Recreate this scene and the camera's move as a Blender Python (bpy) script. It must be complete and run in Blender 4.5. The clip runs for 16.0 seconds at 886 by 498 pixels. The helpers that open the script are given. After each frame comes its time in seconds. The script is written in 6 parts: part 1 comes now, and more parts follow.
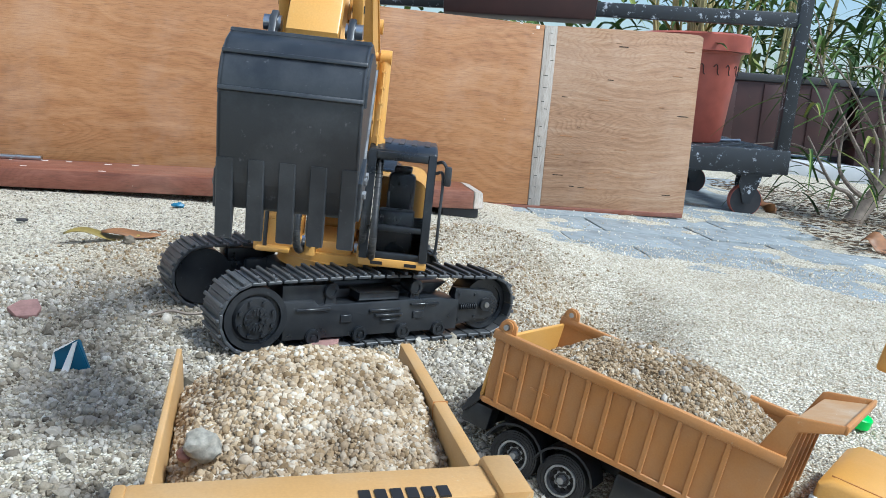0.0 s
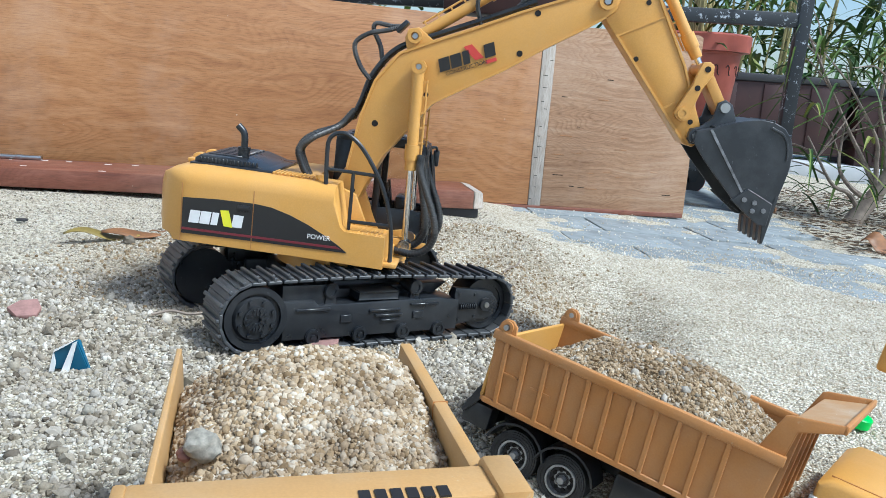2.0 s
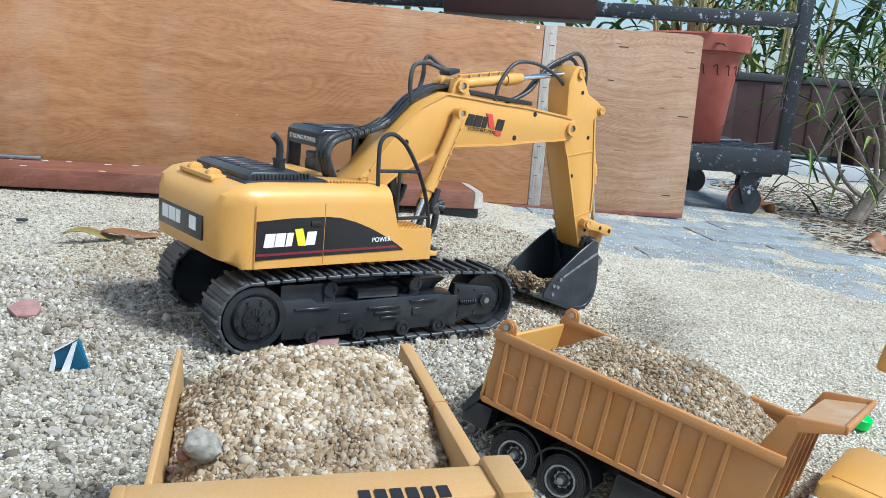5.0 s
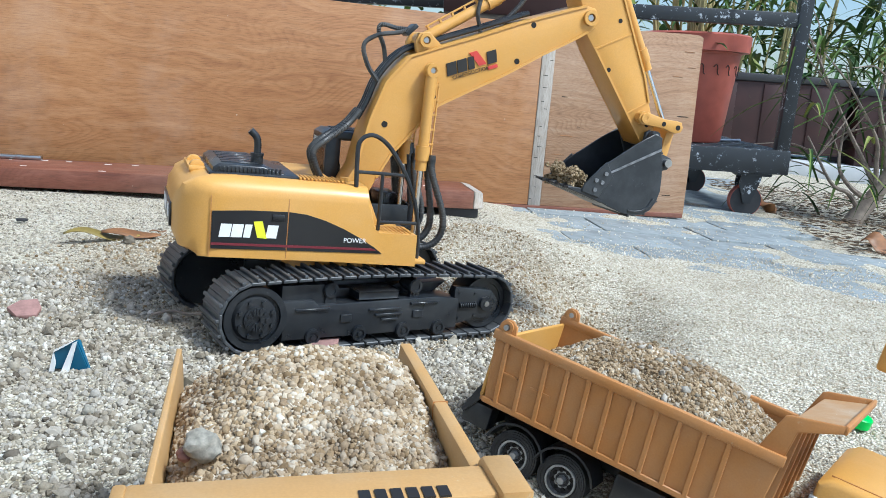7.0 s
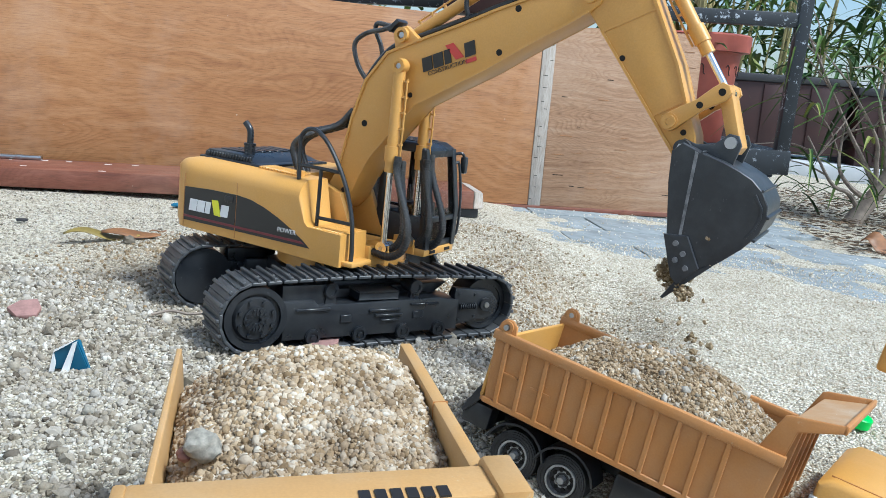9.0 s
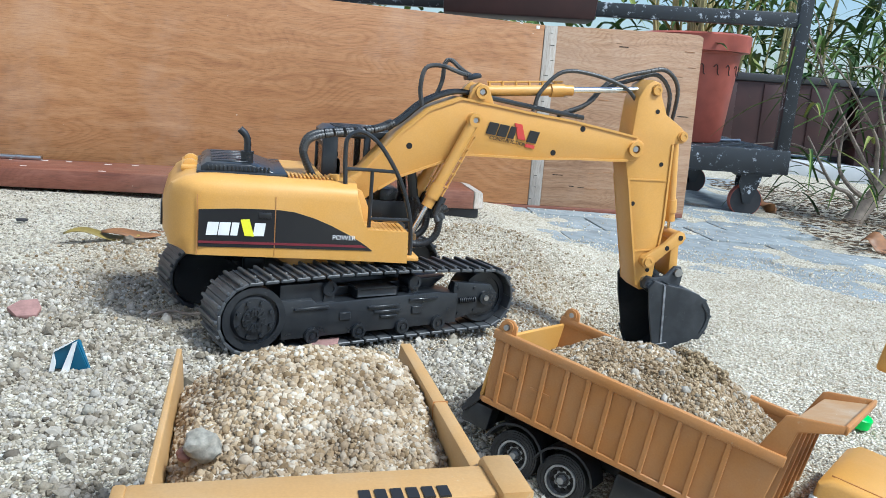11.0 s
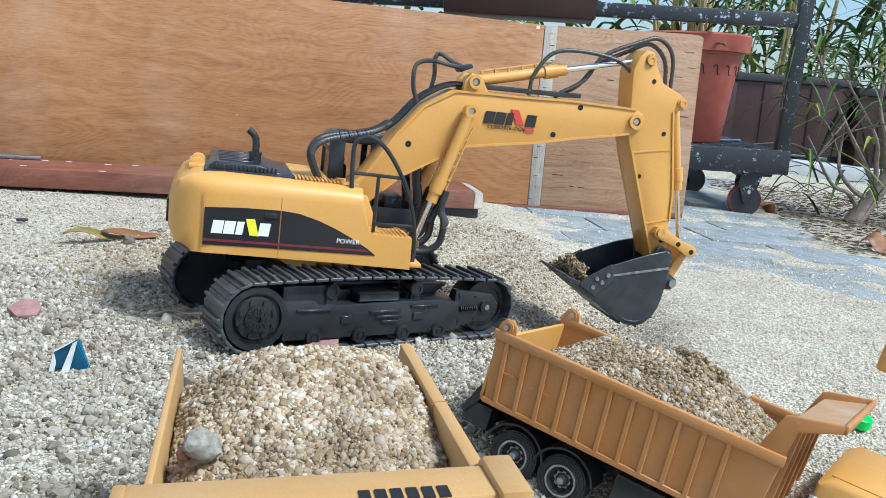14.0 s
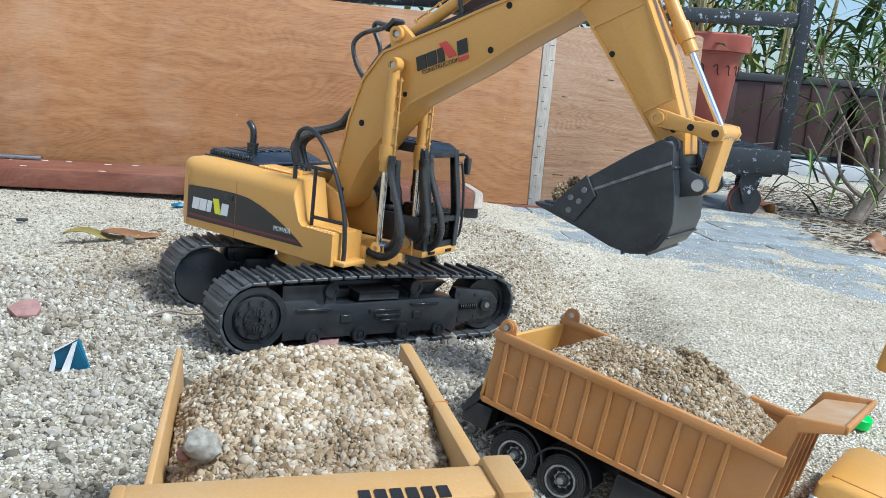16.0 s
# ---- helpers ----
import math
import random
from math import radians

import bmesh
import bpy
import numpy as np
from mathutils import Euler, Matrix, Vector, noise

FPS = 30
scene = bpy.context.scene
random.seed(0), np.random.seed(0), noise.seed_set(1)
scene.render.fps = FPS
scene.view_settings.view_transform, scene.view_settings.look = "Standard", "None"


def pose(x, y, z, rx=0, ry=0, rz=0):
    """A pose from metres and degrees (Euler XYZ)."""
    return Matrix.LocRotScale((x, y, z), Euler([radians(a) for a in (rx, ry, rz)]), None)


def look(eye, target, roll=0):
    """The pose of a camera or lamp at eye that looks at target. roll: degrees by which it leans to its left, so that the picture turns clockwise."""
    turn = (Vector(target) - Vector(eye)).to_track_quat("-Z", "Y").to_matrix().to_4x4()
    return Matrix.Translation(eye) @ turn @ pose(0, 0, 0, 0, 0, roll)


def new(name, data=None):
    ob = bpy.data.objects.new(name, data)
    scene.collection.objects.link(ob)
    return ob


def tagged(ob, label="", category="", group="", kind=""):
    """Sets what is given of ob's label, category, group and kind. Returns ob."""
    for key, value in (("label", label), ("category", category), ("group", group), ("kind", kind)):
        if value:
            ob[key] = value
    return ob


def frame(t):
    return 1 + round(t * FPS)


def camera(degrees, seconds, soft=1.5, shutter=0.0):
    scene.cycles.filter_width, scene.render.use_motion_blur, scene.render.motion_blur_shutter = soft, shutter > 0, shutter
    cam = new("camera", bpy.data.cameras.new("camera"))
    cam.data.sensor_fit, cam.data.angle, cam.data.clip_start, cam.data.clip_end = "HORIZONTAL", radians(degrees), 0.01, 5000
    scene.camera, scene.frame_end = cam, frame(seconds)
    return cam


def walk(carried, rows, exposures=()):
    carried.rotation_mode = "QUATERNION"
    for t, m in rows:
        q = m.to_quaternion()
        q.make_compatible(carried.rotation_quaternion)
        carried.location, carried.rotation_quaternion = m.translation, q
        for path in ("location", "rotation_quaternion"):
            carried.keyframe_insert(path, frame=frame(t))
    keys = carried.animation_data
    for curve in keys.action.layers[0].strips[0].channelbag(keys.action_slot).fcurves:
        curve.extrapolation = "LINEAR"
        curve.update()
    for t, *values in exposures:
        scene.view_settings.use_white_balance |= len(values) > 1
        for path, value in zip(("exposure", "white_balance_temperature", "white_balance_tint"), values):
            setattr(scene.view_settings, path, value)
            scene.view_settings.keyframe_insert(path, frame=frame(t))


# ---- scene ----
# ---------------- camera: stands still ----------------
cam = camera(54.73, 16.0, soft=0.8)
EYE, AIM = (0.052, -0.7705, 0.2354), (0.1025, 0.2091, 0.0407)
walk(cam, [(0.0, look(EYE, AIM, 6.495)), (16.0, look(EYE, AIM, 6.495))], exposures=[(0.0, 0.58, 5600, 2), (16.0, 0.58, 5600, 2)])

# ---------------- daylight: bright overcast ----------------
world = bpy.data.worlds.new("world")
scene.world = world
world.use_nodes = True
wt = world.node_tree
sky = wt.nodes.new("ShaderNodeTexSky")
sky.sky_type, sky.sun_disc = "NISHITA", False
sky.sun_elevation, sky.sun_rotation, sky.dust_density, sky.air_density = radians(52), radians(130), 2.0, 1.0
wt.nodes["Background"].inputs["Strength"].default_value = 0.115
wt.links.new(sky.outputs[0], wt.nodes["Background"].inputs["Color"])
sun_data = bpy.data.lights.new("sun", "SUN")
sun_data.energy, sun_data.angle, sun_data.color = 3.5, radians(13), (1.0, 0.975, 0.94)
sun = new("sun", sun_data)
sun.matrix_world = look((1.5, -0.85, 2.4), (0, 0, 0))


# ---------------- materials ----------------
def node(nt, kind, **inputs):
    n = nt.nodes.new(kind)
    for k, v in inputs.items():
        n.inputs[k.replace("_", " ")].default_value = v
    return n


def ramp(nt, source, stops):
    r = nt.nodes.new("ShaderNodeValToRGB")
    while len(r.color_ramp.elements) < len(stops):
        r.color_ramp.elements.new(0.5)
    for e, (p, c) in zip(r.color_ramp.elements, stops):
        e.position, e.color = p, (*c, 1)
    nt.links.new(source, r.inputs[0])
    return r.outputs[0]


def base_mat(name, rough=0.5, metal=0.0):
    m = bpy.data.materials.new(name)
    m.use_nodes = True
    b = m.node_tree.nodes["Principled BSDF"]
    b.inputs["Roughness"].default_value, b.inputs["Metallic"].default_value = rough, metal
    return m, m.node_tree, b


def bump(nt, b, height, strength, dist=0.001):
    bp = node(nt, "ShaderNodeBump", Strength=strength, Distance=dist)
    nt.links.new(height, bp.inputs["Height"])
    nt.links.new(bp.outputs[0], b.inputs["Normal"])


def coords(nt, scale=(1, 1, 1), rot=(0, 0, 0)):
    tc = nt.nodes.new("ShaderNodeTexCoord")
    mp = nt.nodes.new("ShaderNodeMapping")
    mp.inputs["Scale"].default_value, mp.inputs["Rotation"].default_value = scale, rot
    nt.links.new(tc.outputs["Object"], mp.inputs[0])
    return mp.outputs[0]


def noisy(nt, vec, scale, detail=4, rough=0.6):
    n = node(nt, "ShaderNodeTexNoise", Scale=scale, Detail=detail, Roughness=rough)
    nt.links.new(vec, n.inputs["Vector"])
    return n.outputs[0]


def mixc(nt, fac, a, b, mode="MIX"):
    m = nt.nodes.new("ShaderNodeMix")
    m.data_type, m.blend_type = "RGBA", mode
    for sock, v in ((m.inputs[0], fac), (m.inputs[6], a), (m.inputs[7], b)):
        if isinstance(v, bpy.types.NodeSocket):
            nt.links.new(v, sock)
        elif isinstance(v, (int, float)):
            sock.default_value = v
        else:
            sock.default_value = (*v, 1)
    return m.outputs[2]


def plastic(name, col, dusty, rough=0.4, dust=0.25, fine=900, gloss=0.5):
    """Moulded plastic with dust in blotches, fine scuffs and a soft moulded grain."""
    m, nt, b = base_mat(name, rough)
    v = coords(nt)
    n1, n2 = noisy(nt, v, 28, 6, 0.65), noisy(nt, v, fine, 2)
    f = ramp(nt, n1, [(0.42, (0, 0, 0)), (0.78, (dust, dust, dust))])
    c = mixc(nt, f, col, dusty)
    speck = ramp(nt, noisy(nt, v, 210, 3, 0.7), [(0.66, (0, 0, 0)), (0.74, (dust * 1.6,) * 3)])
    c = mixc(nt, speck, c, dusty)
    c = mixc(nt, 0.12, c, ramp(nt, n2, [(0.35, (0.3, 0.3, 0.3)), (0.7, (1, 1, 1))]), "MULTIPLY")
    nt.links.new(c, b.inputs["Base Color"])
    b.inputs["Specular IOR Level"].default_value = gloss
    nt.links.new(ramp(nt, n1, [(0.3, (rough,) * 3), (0.8, (min(rough + 0.18, 1),) * 3)]), b.inputs["Roughness"])
    bump(nt, b, n2, 0.08, 0.0004)
    return m


def plain(name, col, rough=0.5, metal=0.0, var=0.15, scale=60):
    m, nt, b = base_mat(name, rough, metal)
    n1 = noisy(nt, coords(nt), scale, 5)
    lo = tuple(x * (1 - var) for x in col)
    nt.links.new(ramp(nt, n1, [(0.3, lo), (0.7, col)]), b.inputs["Base Color"])
    bump(nt, b, n1, 0.1, 0.0006)
    return m


YELLOW = plastic("yellow_plastic", (0.585, 0.305, 0.068), (0.56, 0.43, 0.26), 0.30, 0.13)
OCHRE = plastic("ochre_plastic", (0.42, 0.185, 0.052), (0.45, 0.33, 0.2), 0.38, 0.25)
TAN = plastic("tan_plastic", (0.46, 0.265, 0.095), (0.48, 0.38, 0.25), 0.42, 0.4)
BLACK = plastic("black_plastic", (0.011, 0.0135, 0.0175), (0.22, 0.22, 0.22), 0.24, 0.12, gloss=0.5)
BUCKET = plastic("bucket_plastic", (0.015, 0.019, 0.025), (0.26, 0.27, 0.28), 0.32, 0.15, gloss=0.55)
RUBBER = plastic("track_rubber", (0.022, 0.027, 0.034), (0.34, 0.33, 0.31), 0.32, 0.22, gloss=0.55)
HOSE = plastic("hose_rubber", (0.017, 0.018, 0.02), (0.30, 0.29, 0.27), 0.36, 0.40)
WORN = plain("worn_edge", (0.24, 0.25, 0.265), 0.5, 0, 0.7, 160)
CHROME = plain("chrome", (0.75, 0.75, 0.76), 0.18, 1.0, 0.1)
STEEL = plain("steel_bolt", (0.45, 0.46, 0.48), 0.3, 1.0)
DARK = plain("sticker_black", (0.018, 0.018, 0.02), 0.28)
WHITE = plain("print_white", (0.8, 0.8, 0.8), 0.4)
LIME = plain("print_yellow", (0.78, 0.75, 0.03), 0.4)
RED = plain("print_red", (0.55, 0.05, 0.04), 0.4)
MAROON = plain("print_maroon", (0.16, 0.02, 0.03), 0.4)
PRINT = plain("print_black", (0.015, 0.013, 0.012), 0.45)
HOLE = plain("hole_black", (0.006, 0.005, 0.004), 0.8)


def stone_mat(name, stops, rough=0.8, low=(0.60, 0.54, 0.47)):
    m, nt, b = base_mat(name, rough)
    b.inputs["Specular IOR Level"].default_value = 0.2
    geo = nt.nodes.new("ShaderNodeNewGeometry")
    c = ramp(nt, geo.outputs["Random Per Island"], stops)
    patchy = noisy(nt, coords(nt), 24, 4)
    c = mixc(nt, 0.6, c, ramp(nt, patchy, [(0.38, low), (0.60, (1, 1, 1))]), "MULTIPLY")
    n1 = noisy(nt, coords(nt), 500, 3)
    c = mixc(nt, 0.45, c, ramp(nt, n1, [(0.3, (0.45, 0.4, 0.34)), (0.65, (1, 1, 1))]), "MULTIPLY")
    nt.links.new(c, b.inputs["Base Color"])
    bump(nt, b, n1, 0.3, 0.0008)
    return m


# dirtier gravel than CREAM, also darkened to paint the left ground's shade
PEBBLE = stone_mat("pebble", [(0.0, (0.13, 0.112, 0.09)), (0.15, (0.29, 0.26, 0.205)), (0.45, (0.42, 0.385, 0.32)), (0.62, (0.35, 0.33, 0.295)), (0.85, (0.49, 0.455, 0.395)), (1.0, (0.68, 0.66, 0.61))], 0.95)
CREAM = stone_mat("washed_pebble", [(0.0, (0.46, 0.40, 0.30)), (0.2, (0.60, 0.545, 0.435)), (0.6, (0.74, 0.695, 0.585)), (1.0, (0.84, 0.81, 0.735))], 0.95)
GRIT = stone_mat("brown_grit", [(0.0, (0.20, 0.138, 0.075)), (0.35, (0.36, 0.27, 0.165)), (0.7, (0.47, 0.375, 0.255)), (0.9, (0.52, 0.455, 0.36)), (1.0, (0.62, 0.58, 0.50))], 0.95, (0.34, 0.27, 0.20))
CLOD = stone_mat("dug_sand", [(0.0, (0.13, 0.09, 0.048)), (0.5, (0.30, 0.225, 0.13)), (1.0, (0.47, 0.385, 0.26))], 0.95)
HEAP_PEBBLE = stone_mat("sandy_pebble", [(0.0, (0.25, 0.18, 0.11)), (0.3, (0.42, 0.335, 0.235)), (0.6, (0.50, 0.425, 0.325)), (0.85, (0.54, 0.475, 0.38)), (1.0, (0.68, 0.645, 0.56))], 0.95, (0.36, 0.29, 0.22))


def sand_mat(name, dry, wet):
    """Coarse sand: grains of mixed colour; wet colours where dug up and where shade is painted."""
    m, nt, b = base_mat(name, 0.9)
    v = coords(nt)
    vor = node(nt, "ShaderNodeTexVoronoi", Scale=430.0)
    nt.links.new(v, vor.inputs["Vector"])
    big = noisy(nt, v, 11, 6)
    rnd = nt.nodes.new("ShaderNodeSeparateColor")
    nt.links.new(vor.outputs["Color"], rnd.inputs[0])
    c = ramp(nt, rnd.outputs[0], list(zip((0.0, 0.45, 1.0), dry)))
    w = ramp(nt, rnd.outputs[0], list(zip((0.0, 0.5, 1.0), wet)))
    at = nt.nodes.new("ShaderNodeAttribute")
    at.attribute_name = "damp_and_shade"
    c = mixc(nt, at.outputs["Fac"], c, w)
    c = mixc(nt, 0.5, c, ramp(nt, big, [(0.35, (0.72, 0.68, 0.62)), (0.6, (1, 1, 1))]), "MULTIPLY")
    # shade in the gaps between grains, multiplied into the colour
    c = mixc(nt, 0.55, c, ramp(nt, vor.outputs["Distance"], [(0.25, (1, 1, 1)), (0.75, (0.4, 0.36, 0.31))]), "MULTIPLY")
    nt.links.new(c, b.inputs["Base Color"])
    inv = node(nt, "ShaderNodeMath")
    inv.operation = "SUBTRACT"
    inv.inputs[0].default_value = 1.0
    nt.links.new(vor.outputs["Distance"], inv.inputs[1])
    bump(nt, b, inv.outputs[0], 0.9, 0.003)
    return m


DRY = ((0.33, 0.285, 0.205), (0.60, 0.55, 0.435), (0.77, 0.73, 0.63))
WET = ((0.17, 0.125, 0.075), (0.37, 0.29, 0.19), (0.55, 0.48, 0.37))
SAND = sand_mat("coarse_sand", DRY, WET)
DAMP = sand_mat("damp_sand", WET, WET)


def wood(name, c0, c1, c2, scale=(3, 60, 60), rough=0.45, rot=(0, 0, 0), figure=34.0, film=0.42):
    """Varnished ply: wavering long grain, pores, darker figure, stains and rubbed spots."""
    m, nt, b = base_mat(name, rough)
    o = coords(nt)
    warp = node(nt, "ShaderNodeTexNoise", Scale=4.0, Detail=3.0)
    nt.links.new(o, warp.inputs["Vector"])
    v = coords(nt, scale, rot)
    add = nt.nodes.new("ShaderNodeVectorMath")
    add.operation = "MULTIPLY_ADD"
    add.inputs[1].default_value = (1.5, 1.5, 9.0)
    nt.links.new(warp.outputs["Color"], add.inputs[0])
    nt.links.new(v, add.inputs[2])
    g1, g2 = noisy(nt, add.outputs[0], 1.1, 8, 0.65), noisy(nt, coords(nt, (scale[0] * 6, scale[1] * 4, scale[2] * 4), rot), 2.0, 4, 0.7)
    big = noisy(nt, o, 3.5, 5, 0.6)
    c = ramp(nt, g1, [(0.22, c0), (0.48, c1), (0.78, c2)])
    # growth rings: contour lines of a slow field, long along the grain
    slow = noisy(nt, coords(nt, (scale[0] * 0.75, 6.0, scale[2] * 0.12), rot), 1.0, 2, 0.45)
    sep = nt.nodes.new("ShaderNodeSeparateXYZ")
    nt.links.new(coords(nt, (1, 1, 1), rot), sep.inputs[0])
    mz = node(nt, "ShaderNodeMath")
    mz.operation = "MULTIPLY"
    mz.inputs[1].default_value = figure
    nt.links.new(sep.outputs[2], mz.inputs[0])
    ph = node(nt, "ShaderNodeMath")
    ph.operation = "MULTIPLY_ADD"
    ph.inputs[1].default_value = 48.0
    nt.links.new(slow, ph.inputs[0])
    nt.links.new(mz.outputs[0], ph.inputs[2])
    rings = node(nt, "ShaderNodeMath")
    rings.operation = "FRACT"
    nt.links.new(ph.outputs[0], rings.inputs[0])
    fig = ramp(nt, rings.outputs[0], [(0.0, (0.76, 0.69, 0.62)), (0.25, (1, 1, 1)), (0.6, (0.98, 0.96, 0.94)), (1.0, (0.76, 0.69, 0.62))])
    patch = ramp(nt, noisy(nt, coords(nt, (2.2, 2.2, 5.0)), 1.3, 3), [(0.42, (0.15,) * 3), (0.62, (0.85,) * 3)])
    c = mixc(nt, patch, c, mixc(nt, 1.0, c, fig, "MULTIPLY"))
    c = mixc(nt, 0.5, c, ramp(nt, g2, [(0.33, (0.35, 0.3, 0.27)), (0.52, (1, 1, 1))]), "MULTIPLY")
    c = mixc(nt, 0.6, c, ramp(nt, big, [(0.3, (0.66, 0.62, 0.60)), (0.65, (1.0, 1.0, 1.0))]), "MULTIPLY")
    haze = ramp(nt, noisy(nt, o, 2.2, 6, 0.7), [(0.48, (0, 0, 0)), (0.75, (film, film, film))])
    c = mixc(nt, haze, c, (0.55, 0.42, 0.32))
    spots = ramp(nt, noisy(nt, o, 75, 2), [(0.755, (0, 0, 0)), (0.78, (0.7, 0.7, 0.7))])
    c = mixc(nt, spots, c, (0.62, 0.54, 0.46))
    nt.links.new(c, b.inputs["Base Color"])
    nt.links.new(ramp(nt, big, [(0.3, (rough - 0.1,) * 3), (0.7, (rough + 0.2,) * 3)]), b.inputs["Roughness"])
    bump(nt, b, g2, 0.3, 0.0008)
    return m


PLY = wood("varnished_ply", (0.255, 0.108, 0.040), (0.365, 0.172, 0.066), (0.45, 0.245, 0.115))
PLY_PALE = wood("worn_ply", (0.24, 0.125, 0.065), (0.37, 0.22, 0.125), (0.47, 0.325, 0.21), (4, 110, 110), 0.6)
BEAM = wood("stained_beam", (0.10, 0.032, 0.020), (0.175, 0.060, 0.036), (0.26, 0.110, 0.072), (4, 50, 50), 0.4, film=0.2)
TERRACOTTA = plain("terracotta_plastic", (0.42, 0.105, 0.075), 0.5, 0, 0.25, 25)
IRON, ict, icb = base_mat("painted_iron", 0.45)
icv = coords(ict)
ict.links.new(mixc(ict, ramp(ict, noisy(ict, icv, 45, 8, 0.8), [(0.575, (0, 0, 0)), (0.615, (0.9, 0.9, 0.9))]), mixc(ict, noisy(ict, icv, 14, 4), (0.007, 0.009, 0.012), (0.022, 0.028, 0.036)), (0.5, 0.54, 0.6)), icb.inputs["Base Color"])
PLANTER = plain("maroon_planter", (0.042, 0.013, 0.011), 0.5, 0, 0.4, 12)
RIM = plain("dark_rim", (0.03, 0.03, 0.034), 0.55)
PAVER = plain("blue_grey_paver", (0.285, 0.315, 0.325), 0.75, 0, 0.45, 34)
BARK = plain("grey_bark", (0.33, 0.27, 0.22), 0.85, 0, 0.5, 70)
CANE = plain("bamboo_cane", (0.42, 0.36, 0.15), 0.5, 0, 0.5, 20)
LEAF = stone_mat("leaf_green", [(0.0, (0.025, 0.06, 0.016)), (0.4, (0.055, 0.12, 0.028)), (0.8, (0.13, 0.20, 0.045)), (1.0, (0.30, 0.32, 0.085))], 0.5)
LITTER = stone_mat("dry_leaf", [(0.0, (0.04, 0.028, 0.02)), (0.6, (0.12, 0.085, 0.055)), (1.0, (0.30, 0.21, 0.13))], 0.7)
TYRE = plastic("toy_tyre", (0.018, 0.018, 0.019), (0.12, 0.115, 0.11), 0.65, 0.5)
TAPE = wood("grey_tape_wood", (0.30, 0.27, 0.24), (0.40, 0.37, 0.33), (0.50, 0.47, 0.43), (60, 60, 5), 0.75)
GREEN = plain("green_plastic", (0.02, 0.55, 0.07), 0.35)
PALE_WALL = plain("white_wall", (0.50, 0.52, 0.54), 0.7, 0, 0.3, 3)


# ---------------- mesh helpers ----------------
def finish(bm, mat, smooth=True, name="mesh"):
    bmesh.ops.recalc_face_normals(bm, faces=bm.faces)
    me = bpy.data.meshes.new(name)
    bm.to_mesh(me)
    bm.free()
    me.materials.append(mat)
    if smooth:
        me.shade_smooth()
        me.set_sharp_from_angle(angle=radians(38))
    return me


def part(name, bm, mat, parent=None, label="", m=None, smooth=True):
    ob = new(name, finish(bm, mat, smooth, name))
    if parent is not None:
        ob.parent = parent
    if m is not None:
        ob.matrix_basis = m
    return tagged(ob, label)


def empty(name, label, category, m=None, group=""):
    ob = new(name)
    ob.empty_display_size = 0.02
    if m is not None:
        ob.matrix_basis = m
    return tagged(ob, label, category, group)


def merge(bm, other):
    me = bpy.data.meshes.new("tmp")
    other.to_mesh(me)
    other.free()
    bm.from_mesh(me)
    bpy.data.meshes.remove(me)
    return bm


def box(bm, x0, x1, y0, y1, z0, z1, bevel=0.0, seg=2, m=None):
    b = bmesh.new()
    bmesh.ops.create_cube(b, size=1.0)
    for v in b.verts:
        v.co = Vector(((x0 + x1) / 2 + v.co.x * (x1 - x0), (y0 + y1) / 2 + v.co.y * (y1 - y0), (z0 + z1) / 2 + v.co.z * (z1 - z0)))
    if bevel:
        bmesh.ops.bevel(b, geom=b.edges[:], offset=bevel, segments=seg, profile=0.5, affect="EDGES", clamp_overlap=True)
    if m is not None:
        b.transform(m)
    return merge(bm, b)


def prism(bm, outline, y0, y1, bevel=0.0, seg=2, m=None):
    """An outline in x and z, given thickness from y0 to y1."""
    b = bmesh.new()
    vs = [b.verts.new((x, y0, z)) for x, z in outline]
    f = b.faces.new(vs)
    r = bmesh.ops.extrude_face_region(b, geom=[f])
    for v in r["geom"]:
        if isinstance(v, bmesh.types.BMVert):
            v.co.y = y1
    bmesh.ops.recalc_face_normals(b, faces=b.faces)
    if bevel:
        es = [e for e in b.edges if abs(e.verts[0].co.y - e.verts[1].co.y) < 1e-7]
        bmesh.ops.bevel(b, geom=es, offset=bevel, segments=seg, profile=0.5, affect="EDGES", clamp_overlap=True)
    if m is not None:
        b.transform(m)
    return merge(bm, b)


def rod(bm, a, c, r0, r1=None, n=16, caps=True):
    """A round bar from a to c."""
    a, c = Vector(a), Vector(c)
    d = c - a
    b = bmesh.new()
    bmesh.ops.create_cone(b, cap_ends=caps, segments=n, radius1=r0, radius2=r0 if r1 is None else r1, depth=d.length)
    b.transform(Matrix.Translation((a + c) / 2) @ d.to_track_quat("Z", "Y").to_matrix().to_4x4())
    return merge(bm, b)


def ring(bm, centre, axis, r_out, r_in, width, n=24):
    """A flat ring or hollow drum round an axis."""
    b = bmesh.new()
    loops = []
    for r, h in ((r_out, -width / 2), (r_out, width / 2), (r_in, width / 2), (r_in, -width / 2)):
        loops.append([b.verts.new((r * math.cos(2 * math.pi * k / n), r * math.sin(2 * math.pi * k / n), h)) for k in range(n)])
    for i in range(4):
        p, q = loops[i], loops[(i + 1) % 4]
        for k in range(n):
            b.faces.new((p[k], p[(k + 1) % n], q[(k + 1) % n], q[k]))
    b.transform(Matrix.Translation(centre) @ Vector(axis).to_track_quat("Z", "Y").to_matrix().to_4x4())
    return merge(bm, b)


